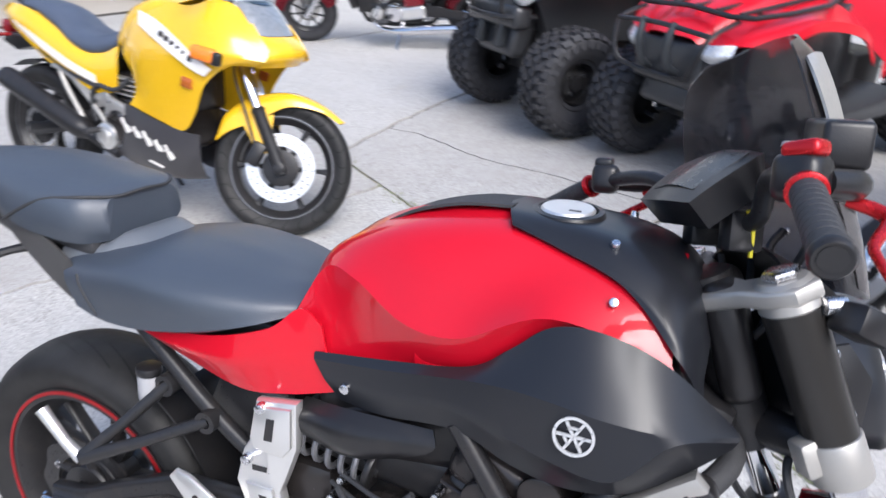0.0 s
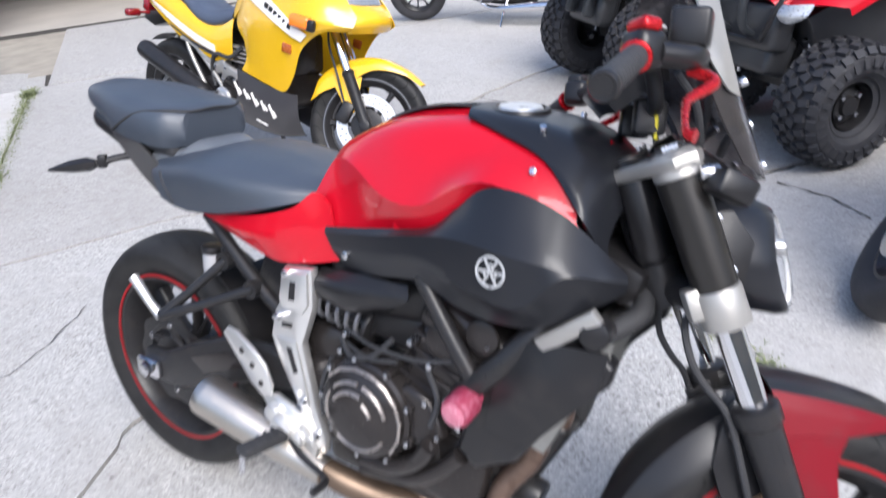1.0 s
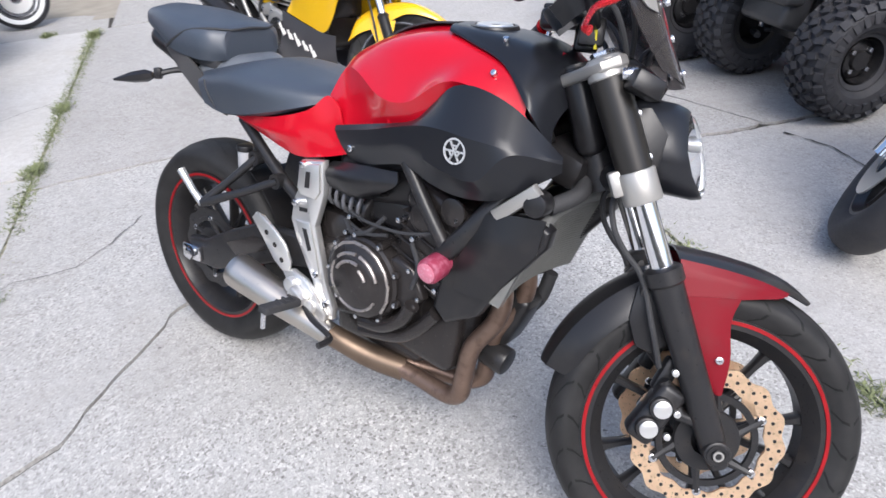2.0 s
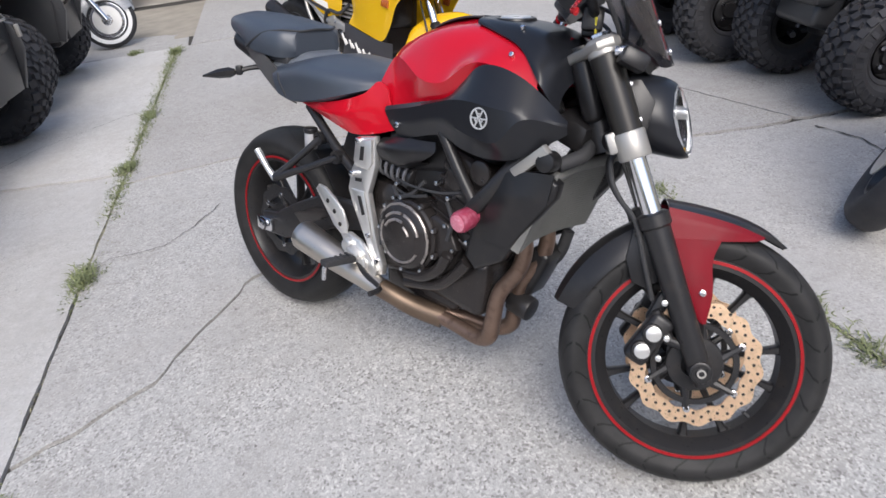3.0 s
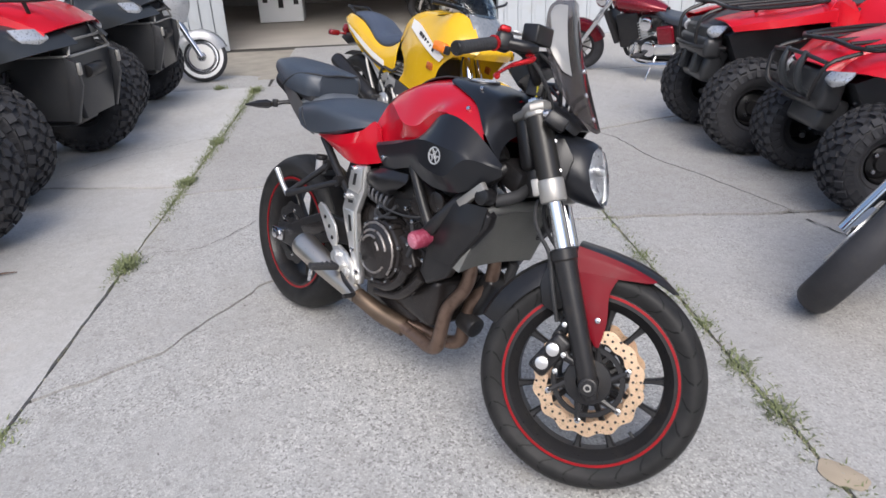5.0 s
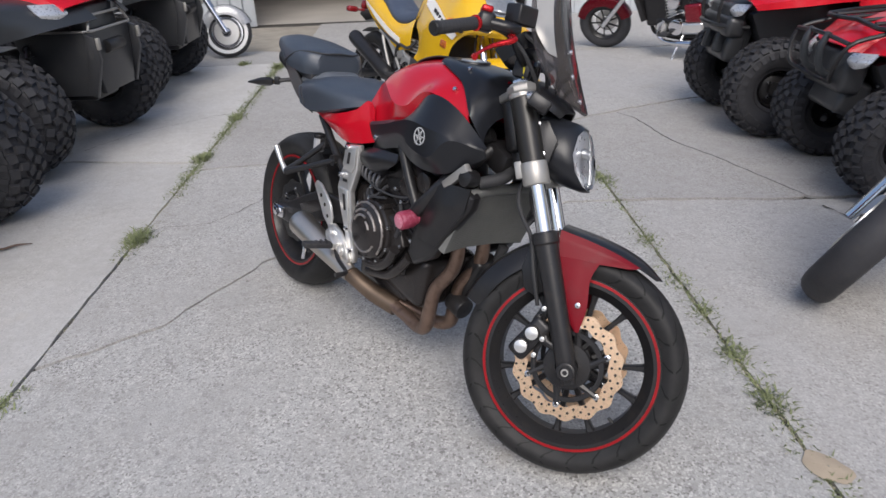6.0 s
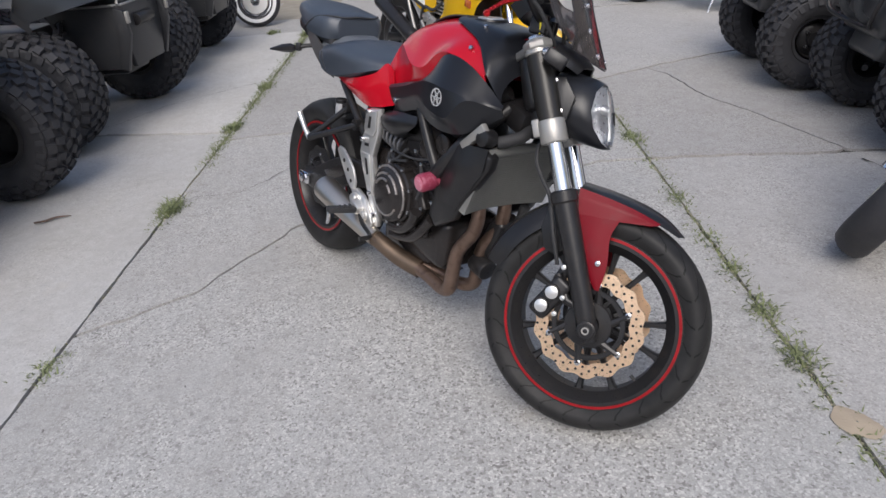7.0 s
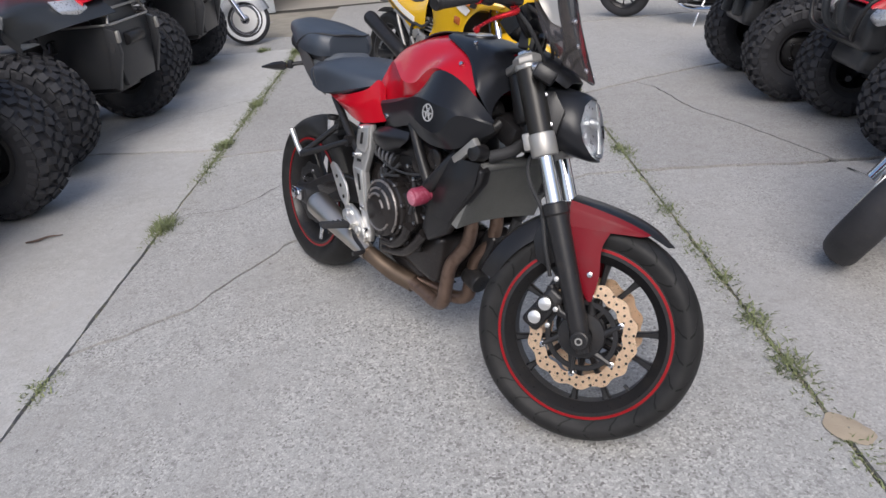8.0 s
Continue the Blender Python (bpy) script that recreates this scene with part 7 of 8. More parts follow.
def atv(m, R, track, body, H, shift, big, label, group, hoop=0.36, rackw=0.38, bumper=True):
    q = thing("quad_bike", m, label, "quad bike", group)
    wb, w = 1.22, 0.24 if not big else 0.29
    rim = R * 0.46
    k = R / 0.3

    def ap(name, bm, material, lab="", parent=None, angle=40):
        return part(name, bm, material, parent or q, lab, angle)

    tyre_me = rim_me = None
    for fx in (wb / 2, -wb / 2):
        for s in (-1, 1):
            mm = pose(fx, s * track / 2, R, 0, 0, 0 if s < 0 else 180)
            if tyre_me is None:
                wh = part("wheel", atv_rim(rim, w), METAL_BLACK, q, "black steel wheel", m=mm)
                ty = part("tyre", atv_tyre(R, w, rim), TYRE_PLAIN, wh, "knobbly black off-road tyre", angle=30)
                lg = part("tyre_tread", atv_lugs(R, w, 26), TYRE_PLAIN, wh, "chunky rubber tread lugs", angle=30, kind="stuff")
                rim_me, tyre_me, lug_me = wh.data, ty.data, lg.data
            else:
                wh = tagged(new("wheel", rim_me), "black steel wheel")
                wh.parent, wh.matrix_basis = q, mm
                ty = tagged(new("tyre", tyre_me), "knobbly black off-road tyre")
                ty.parent = wh
                lg = tagged(new("tyre_tread", lug_me), "chunky rubber tread lugs", kind="stuff")
                lg.parent = wh
            for i in range(4):
                t = math.pi / 4 + i * math.pi / 2
                bm = B()
                cyl(bm, (0.06 * math.cos(t), -w * 0.18, 0.06 * math.sin(t)), (0.06 * math.cos(t), -w * 0.26, 0.06 * math.sin(t)), 0.011, 8, 0.002)
                part("wheel_nut", bm, BOLT, wh)
    fw = wb / 2
    fx = fw + shift
    wing = ATV_GREY if big else body
    flat = not big and not hoop
    # chassis and engine
    bm = B()
    box(bm, (0, 0, 0.40 * k), (0.62, 0.34, 0.30 * k), 0.04, (0, 0, 0), 2)
    box(bm, (fx, 0, 0.42 * k), (0.46, 0.30, 0.26 * k), 0.03)
    box(bm, (-fx, 0, 0.40 * k), (0.36, 0.26, 0.22 * k), 0.03)
    ap("chassis", bm, METAL_BLACK, "dark engine and chassis")
    for s in (-1, 1):
        for dx in (-0.12, 0.12):
            bm = B()
            tube(bm, [(fw + dx, s * 0.12, 0.30 * k), (fw + dx * 0.3, s * (track / 2 - w * 0.45), R * 0.9)], 0.016, 8)
            ap("suspension_arm", bm, METAL_BLACK)
        bm = B()
        p, p2 = Vector((fw + 0.02, s * 0.17, H + 0.02)), Vector((fw + 0.02, s * (track / 2 - w * 0.6), R * 1.02))
        d = p2 - p
        sd = d.orthogonal().normalized()
        u2 = d.normalized().cross(sd)
        tube(bm, [p + d * (0.1 + 0.8 * j / 48) + (sd * math.cos(j * 0.8) + u2 * math.sin(j * 0.8)) * 0.03 for j in range(49)], 0.006, 6)
        tube(bm, [p, p2], 0.014, 8)
        ap("shock", bm, METAL_BLACK if big else CHROME, "coil-over shock")
        # front fender
        top = H
        H -= 0.06 if big else 0.0
        y1, y0 = s * (track / 2 + w * (0.42 if big else 0.30)), s * 0.18
        lift = 0.0 if big else 0.055
        ym = (y0 + y1) / 2
        bm = skin([[(fx + 0.36, y0, H + 0.05), (fx + 0.25, y0, H + 0.14), (fx, y0, H + 0.20), (fx - 0.25, y0, H + 0.22), (fx - 0.36, y0, H + 0.20)],
                   [(fx + (0.24 if big else 0.33), ym, H + 0.03 + lift), (fx + (0.16 if big else 0.22), ym, H + 0.12 + lift * 0.4), (fx, ym, H + 0.185), (fx - 0.26, ym, H + 0.18), (fx - 0.38, ym, H + 0.10)],
                   [(fx + (0.02 if big else 0.25), y1 * 0.9, H - 0.02 + lift * 1.7), (fx + (0.0 if big else 0.16), y1, H + 0.08 + lift * 1.2), (fx, y1, H + 0.14 + lift * 0.5), (fx - 0.27, y1, H + 0.10), (fx - 0.42, y1 * 0.95, H - 0.04)],
                   [(fx + (0.01 if big else 0.24), y1 * 0.91, H - 0.05 + lift * 1.7), (fx + (0.0 if big else 0.16), y1 * 1.01, H + 0.04 + lift * 1.2), (fx, y1 * 1.02, H + 0.10 + lift * 0.5), (fx - 0.27, y1 * 1.01, H + 0.06), (fx - 0.42, y1 * 0.96, H - 0.08)]], 5, 3, 0.006, crease=(2,))
        if flat:
            bm.free()
            bm = skin([[(fx + 0.37, y0, H + 0.12), (fx + 0.22, y0, H + 0.15), (fx + 0.07, y0, H + 0.165), (fx - 0.10, y0, H + 0.18), (fx - 0.24, y0, H + 0.20)],
                       [(fx + 0.36, ym, H + 0.115), (fx + 0.22, ym, H + 0.145), (fx + 0.07, ym, H + 0.16), (fx - 0.11, ym, H + 0.18), (fx - 0.25, ym, H + 0.195)],
                       [(fx + 0.35, y1 * 0.86, H + 0.09), (fx + 0.22, y1 * 0.98, H + 0.115), (fx + 0.07, y1, H + 0.13), (fx - 0.12, y1, H + 0.155), (fx - 0.27, y1 * 0.97, H + 0.175)],
                       [(fx + 0.33, y1 * 0.87, H + 0.06), (fx + 0.21, y1 * 0.99, H + 0.075), (fx + 0.07, y1 * 1.02, H + 0.085), (fx - 0.12, y1 * 1.01, H + 0.10), (fx - 0.27, y1 * 0.98, H + 0.105)]], 5, 3, 0.006, crease=(2,))
        ap("front_fender", bm, wing, "moulded front fender")
        if flat:
            bm = skin([[(fx - 0.20, s * 0.22, H + 0.19), (fx - 0.30, s * 0.19, H + 0.25), (0.06, s * 0.17, H + 0.25), (-0.08, s * 0.17, H + 0.19)],
                       [(fx - 0.22, y1 * 0.96, H + 0.175), (fx - 0.29, y1 * 0.82, H + 0.215), (0.06, y1 * 0.62, H + 0.20), (-0.08, y1 * 0.56, H + 0.12)],
                       [(fx - 0.24, y1 * 0.97, H + 0.08), (fx - 0.30, y1 * 0.88, H + 0.02), (0.06, y1 * 0.70, H - 0.02), (-0.04, y1 * 0.60, H - 0.06)]], 4, 3, 0.006, crease=(1,))
            ap("side_panel", bm, wing, "angular red side panel")
        bm = skin([[(fx + 0.02, y1 * 0.905, H - 0.055), (fx + 0.0, y1 * 1.015, H + 0.045), (fx, y1 * 1.025, H + 0.105), (fx - 0.27, y1 * 1.015, H + 0.065), (fx - 0.43, y1 * 0.965, H - 0.075)],
                   [(fx + 0.01, y1 * 0.92, H - 0.085), (fx - 0.01, y1 * 1.035, H + 0.015), (fx, y1 * 1.045, H + 0.075), (fx - 0.28, y1 * 1.035, H + 0.035), (fx - 0.44, y1 * 0.975, H - 0.11)]], 5, 2, 0.006)
        if big:
            ap("fender_flare", bm, ATV_BLACK, "black fender flare")
        else:
            bm.free()
            # dark inner bodywork under the fender
            bm = B()
            plate(bm, [(fx + 0.30, H + 0.02), (fx - 0.05, H + 0.13), (fx - 0.34, H + 0.16), (fx - 0.46, H - 0.02), (fx - 0.40, 0.42 * k), (fx - 0.10, 0.46 * k), (fx + 0.20, 0.50 * k)], s * 0.10, s * 0.25, 0.02)
            ap("inner_fender", bm, ATV_BLACK, "black inner fender")
            bm = B()
            plate(bm, [(fx - 0.38, H + 0.12), (-fx + 0.30, H + 0.16), (-fx + 0.24, 0.36 * k), (fx - 0.42, 0.36 * k)], s * 0.12, s * 0.22, 0.02)
            ap("engine_cover", bm, ATV_BLACK, "black side cover")
        H = top
        bm = skin([[(-fx - 0.40, y0, H + 0.10), (-fx - 0.2, y0, H + 0.22), (-fx, y0, H + 0.26), (-fx + 0.25, y0, H + 0.22), (-fx + 0.38, y0, H + 0.12)],
                   [(-fx - 0.40, y1, H), (-fx - 0.2, y1, H + 0.12), (-fx, y1, H + 0.16), (-fx + 0.25, y1, H + 0.11), (-fx + 0.38, y1, H - 0.06)],
                   [(-fx - 0.40, y1 * 1.02, H - 0.08), (-fx - 0.2, y1 * 1.03, H + 0.05), (-fx, y1 * 1.03, H + 0.09), (-fx + 0.25, y1 * 1.03, H + 0.04), (-fx + 0.38, y1 * 1.02, H - 0.14)]], 5, 3, 0.006, crease=(1,))
        ap("rear_fender", bm, body, "moulded rear fender")
        bm = B()
        plate(bm, [(0.30, 0.30 * k), (-0.28, 0.30 * k), (-0.34, 0.36 * k), (-0.30, 0.40 * k), (0.26, 0.36 * k), (0.36, 0.48 * k), (0.40, 0.46 * k)], s * 0.18, s * (track / 2 + 0.08), 0.01)
        ap("foot_well", bm, ATV_BLACK, "black foot well")
        # headlight
        bm = skin([[(fx + 0.39, s * 0.17, H + 0.09), (fx + 0.37, s * 0.25, H + 0.10), (fx + 0.30, s * 0.33, H + 0.105)], [(fx + 0.43, s * 0.17, H + 0.045), (fx + 0.42, s * 0.25, H + 0.04), (fx + 0.35, s * 0.34, H + 0.05)], [(fx + 0.41, s * 0.18, H + 0.0), (fx + 0.40, s * 0.24, H - 0.01), (fx + 0.36, s * 0.30, H + 0.01)]], 4, 4, 0.012)
        if big:
            bmesh.ops.transform(bm, matrix=pose(-0.17, s * 0.14, 0.0), verts=bm.verts)
        else:
            c = Vector((fx + 0.39, s * 0.25, H + 0.045))
            bmesh.ops.transform(bm, matrix=Matrix.Translation(c) @ Matrix.Scale(0.68, 4) @ Matrix.Translation(-c), verts=bm.verts)
        ap("headlight", bm, HEADLIGHT_FACE, "bright headlight")
        bm = B()
        g = [Vector((0.36, s * 0.10, H + 0.40)), Vector((0.30, s * 0.22, H + 0.46)), Vector((0.22, s * 0.36, H + 0.45))]
        tube(bm, g, 0.011, 8, 3)
        hb = ap("handlebar", bm, METAL_BLACK, "black handlebar")
        bm = B()
        tube(bm, [g[2].lerp(g[1], 0.75), g[2]], 0.018, 10)
        ap("grip", bm, RUBBER, "", hb)
    bm = skin([[(fx + 0.42, 0, H + 0.10), (fx + 0.2, 0, H + 0.20), (fx - 0.1, 0, H + 0.27), (0.25, 0, H + 0.33), (0.12, 0, H + 0.28)],
               [(fx + 0.40, -0.13, H + 0.09), (fx + 0.2, -0.17, H + 0.18), (fx - 0.1, -0.18, H + 0.25), (0.25, -0.14, H + 0.31), (0.12, -0.12, H + 0.26)],
               [(fx + 0.38, -0.18, H + 0.03), (fx + 0.2, -0.19, H + 0.08), (fx - 0.1, -0.2, H + 0.14), (0.25, -0.17, H + 0.16), (0.12, -0.15, H + 0.12)]], 5, 3, 0.006, mirror=True)
    if big:
        bm.free()
        bm = skin([[(fx + 0.34, 0, H + 0.10), (fx + 0.15, 0, H + 0.20), (fx - 0.1, 0, H + 0.26), (0.25, 0, H + 0.33), (0.12, 0, H + 0.28)],
                   [(fx + 0.31, -0.2, H + 0.09), (fx + 0.14, -0.22, H + 0.19), (fx - 0.1, -0.22, H + 0.25), (0.25, -0.14, H + 0.31), (0.12, -0.12, H + 0.26)],
                   [(fx + 0.26, -0.34, H + 0.07), (fx + 0.1, -0.36, H + 0.15), (fx - 0.1, -0.34, H + 0.215), (0.25, -0.2, H + 0.24), (0.12, -0.15, H + 0.2)],
                   [(fx + 0.25, -0.35, H + 0.03), (fx + 0.1, -0.37, H + 0.10), (fx - 0.1, -0.35, H + 0.14), (0.25, -0.2, H + 0.16), (0.12, -0.15, H + 0.12)]], 5, 3, 0.006, crease=(2,), mirror=True)
    if flat:
        bmesh.ops.transform(bm, matrix=pose(0, 0, -0.06), verts=bm.verts)
    ap("hood", bm, ATV_BLACK if flat else body, "moulded hood between the fenders")
    bm = B()
    box(bm, (fx + (0.22 if big else 0.36), 0, H - 0.03), (0.12, 0.40, 0.20), 0.03, (0, -10, 0), 3)
    box(bm, (fx + (0.2 if big else 0.32), 0, H - 0.16), (0.14, 0.32, 0.18), 0.03, (0, -20, 0), 3)
    ap("grille", bm, ATV_BLACK, "black front grille panel")
    bm = skin([[(0.20, 0, H + 0.26), (0.0, 0, H + 0.30), (-0.3, 0, H + 0.31), (-0.62, 0, H + 0.33), (-0.72, 0, H + 0.31)], [(0.20, -0.10, H + 0.23), (0.0, -0.15, H + 0.27), (-0.3, -0.17, H + 0.28), (-0.62, -0.17, H + 0.30), (-0.72, -0.15, H + 0.28)], [(0.20, -0.11, H + 0.14), (0.0, -0.17, H + 0.17), (-0.3, -0.19, H + 0.19), (-0.62, -0.18, H + 0.21), (-0.72, -0.16, H + 0.20)]], 5, 4, mirror=True)
    ap("seat", bm, SEAT_VINYL, "black vinyl seat", angle=60)
    bm = B()
    box(bm, (0.36, 0, H + 0.40), (0.12, 0.14, 0.09), 0.025, (0, -30, 0), 3)
    tube(bm, [(0.40, 0, H + 0.2), (0.36, 0, H + 0.40)], 0.03, 10)
    ap("instrument_pod", bm, ATV_BLACK)
    # racks
    z = H + (0.25 if big else 0.19)
    for name, cx, ln, wd in (("front_rack", fx + 0.02, 0.26, rackw), ("rear_rack", -fx - 0.12, 0.24, 0.40)):
        zz = z if name == "front_rack" else H + 0.33
        rk = None
        bm = B()
        rd = 0.012
        tube(bm, [(cx + ln, -wd, zz), (cx + ln + 0.02, 0, zz + 0.01), (cx + ln, wd, zz), (cx - ln, wd, zz + 0.03), (cx - ln, -wd, zz + 0.03)], rd, 8, 3, closed=True)
        rk = ap(name, bm, METAL_BLACK, "black tubular load rack")
        for j in range(-2, 3):
            bm = B()
            tube(bm, [(cx + ln, j * wd / 2.6, zz + 0.004), (cx - ln, j * wd / 2.6, zz + 0.03)], rd * 0.85, 8)
            ap("rack_bar", bm, METAL_BLACK, "", rk)
        for sx in (-0.6, 0.5):
            for s in (-1, 1):
                bm = B()
                tube(bm, [(cx + sx * ln, s * wd * 0.75, zz), (cx + sx * ln, s * wd * 0.6, zz - 0.13)], rd, 8)
                ap("rack_leg", bm, METAL_BLACK, "", rk)
    # bumper
    if not big and not hoop:
        bm = B()
        tube(bm, [(fx + 0.30, -0.24, H - 0.06), (fx + 0.45, -0.20, H - 0.05), (fx + 0.49, 0, H - 0.05), (fx + 0.45, 0.20, H - 0.05), (fx + 0.30, 0.24, H - 0.06)], 0.016, 8, 4)
        bum = ap("front_bumper", bm, METAL_BLACK, "low black front bumper bar")
        bm = B()
        box(bm, (fx + 0.38, 0, H - 0.06), (0.12, 0.50, 0.13), 0.035, (0, -8, 0), 3)
        box(bm, (fx + 0.35, 0, H - 0.20), (0.12, 0.36, 0.18), 0.035, (0, -14, 0), 3)
        ap("front_guard", bm, ATV_BLACK, "black moulded front guard", bum)
        for s in (-1, 1):
            bm = B()
            box(bm, (fx + 0.42, s * 0.10, H - 0.13), (0.06, 0.05, 0.2), 0.015, (0, -16, 0), 3)
            ap("bumper_upright", bm, ATV_GREY, "dark grey bumper bracket", bum)
            bm = B()
            tube(bm, [(fx + 0.29, s * 0.17, H + 0.19), (fx + 0.44, s * 0.165, H + 0.13), (fx + 0.47, s * 0.16, H + 0.02), (fx + 0.46, s * 0.15, H - 0.06)], 0.012, 8, 3)
            ap("guard_bar", bm, METAL_BLACK, "black upright guard bar", bum)
    elif not big:
        bm = B()
        w1 = hoop
        tube(bm, [(fx + 0.30, -w1, H + 0.17), (fx + 0.46, -w1, H + 0.12), (fx + 0.50, -w1 * 0.85, H - 0.02), (fx + 0.46, -w1 * 0.5, H - 0.07), (fx + 0.46, w1 * 0.5, H - 0.07), (fx + 0.50, w1 * 0.85, H - 0.02), (fx + 0.46, w1, H + 0.12), (fx + 0.30, w1, H + 0.17)], 0.011, 8, 4)
        tube(bm, [(fx + 0.46, -w1, H + 0.13), (fx + 0.48, 0, H + 0.15), (fx + 0.46, w1, H + 0.13)], 0.011, 8, 4)
        bum = ap("front_bumper", bm, METAL_BLACK, "black tubular front bumper")
        for s in (-1, 1):
            bm = B()
            tube(bm, [(fx + 0.47, s * 0.09, H + 0.16), (fx + 0.50, s * 0.085, H + 0.08), (fx + 0.48, s * 0.08, H - 0.02), (fx + 0.40, s * 0.08, H - 0.07)], [0.015, 0.02, 0.018, 0.015], 10, 3)
            ap("bumper_upright", bm, ATV_GREY, "thick grey bumper upright", bum)
    elif bumper:
        H -= 0.085
        bm = B()
        plate(bm, [(-0.27, H + 0.01), (-0.25, H - 0.16), (-0.19, H - 0.37), (0.19, H - 0.37), (0.25, H - 0.16), (0.27, H + 0.01)], -0.02, 0.02, 0.010, 2)
        bmesh.ops.transform(bm, matrix=pose(fx + 0.30, 0, 0, 0, 0, 90), verts=bm.verts)
        bum = ap("front_bumper", bm, ATV_BLACK, "black steel front bumper")
        for s in (-1, 1):
            bm = plate(B(), [(fx - 0.16, H + 0.01), (fx + 0.31, H + 0.01), (fx + 0.32, H - 0.14), (fx + 0.26, H - 0.37), (fx + 0.06, H - 0.37), (fx - 0.10, H - 0.22)], s * 0.235, s * 0.265, 0.008)
            ap("bumper_side", bm, ATV_BLACK, "black bumper side plate", bum)
            bm = plate(B(), [(fx + 0.30, H + 0.005), (fx + 0.36, H - 0.02), (fx + 0.37, H - 0.16), (fx + 0.30, H - 0.38), (fx + 0.25, H - 0.36), (fx + 0.29, H - 0.14)], s * 0.245, s * 0.285, 0.008)
            ap("bumper_upright", bm, ATV_BLACK, "black bumper corner plate", bum)
            bm = plate(B(), [(fx + 0.315, H - 0.09), (fx + 0.345, H - 0.095), (fx + 0.342, H - 0.145), (fx + 0.318, H - 0.14)], s * 0.2845, s * 0.2865, 0)
            ap("bumper_slot", bm, RUBBER, "", bum)
        bm = box(B(), (fx + 0.08, 0, H + 0.0), (0.46, 0.52, 0.02), 0.006)
        ap("bumper_deck", bm, ATV_BLACK, "", bum)
        bm = B()
        tube(bm, [(fx - 0.16, -0.275, H + 0.012), (fx + 0.30, -0.275, H + 0.012), (fx + 0.335, -0.24, H + 0.012), (fx + 0.335, 0.24, H + 0.012), (fx + 0.30, 0.275, H + 0.012), (fx - 0.16, 0.275, H + 0.012)], 0.0075, 8)
        ap("bumper_trim", bm, SILVER_PAINT, "silver edge bar", bum)
        bm = B()
        tube(bm, [(fx + 0.325, -0.262, H + 0.015), (fx + 0.31, -0.20, H + 0.095), (fx + 0.31, 0.20, H + 0.095), (fx + 0.325, 0.262, H + 0.015)], 0.0085, 8)
        ap("bumper_hoop", bm, SILVER_PAINT, "silver hoop bar", bum)
        bm = B()
        cyl(bm, (fx + 0.325, -0.10, H - 0.10), (fx + 0.325, 0.10, H - 0.10), 0.040, 18, 0.006)
        ap("winch", bm, METAL_BLACK, "winch drum", bum)
        for s in (-1, 1):
            bm = B()
            box(bm, (fx + 0.372, s * 0.265, H - 0.06), (0.02, 0.03, 0.07), 0.005)
            ap("tow_hook", bm, SILVER_PAINT, "", bum)
    return q


yaw_r = math.degrees(math.atan2(-ACROSS.y, -ACROSS.x))
yaw_l = math.degrees(math.atan2(ACROSS.y, ACROSS.x))


def park(c, yaw, back=0.61):
    """A quad whose front axle is over c, heading to yaw."""
    d = Vector((math.cos(radians(yaw)), math.sin(radians(yaw)), 0))
    o = Vector((c[0], c[1], 0)) - d * back
    return pose(o.x, o.y, 0.0, 0, 0, yaw)


atv(park((-0.83, 3.37), 231), 0.30, 0.80, ATV_RED, 0.70, -0.17, False, "red quad bike with black racks and knobbly tyres on the concrete", "quad bikes along the right", 0.0)
atv(park((0.165, 2.755), 231), 0.275, 0.76, ATV_RED, 0.605, -0.19, False, "small red quad bike with a black front rack and bumper", "quad bikes along the right", 0.27, 0.33)
pl = at_sn(2.66, -2.255)
atv(park(pl, yaw_l - 6), 0.358, 1.22, ATV_RED, 0.86, 0.09, True, "large red and black quad bike with a steel front bumper", "quad bikes along the left")
pl = at_sn(4.49, -2.29)
atv(park(pl, yaw_l), 0.358, 1.22, ATV_BLACK, 0.86, 0.09, True, "large black quad bike with a steel front bumper", "quad bikes along the left")
atv(park(at_sn(0.78, -2.25), yaw_l - 5), 0.358, 1.22, ATV_BLACK, 0.86, 0.0, True, "large black quad bike with knobbly front tyres", "quad bikes along the left", bumper=False)


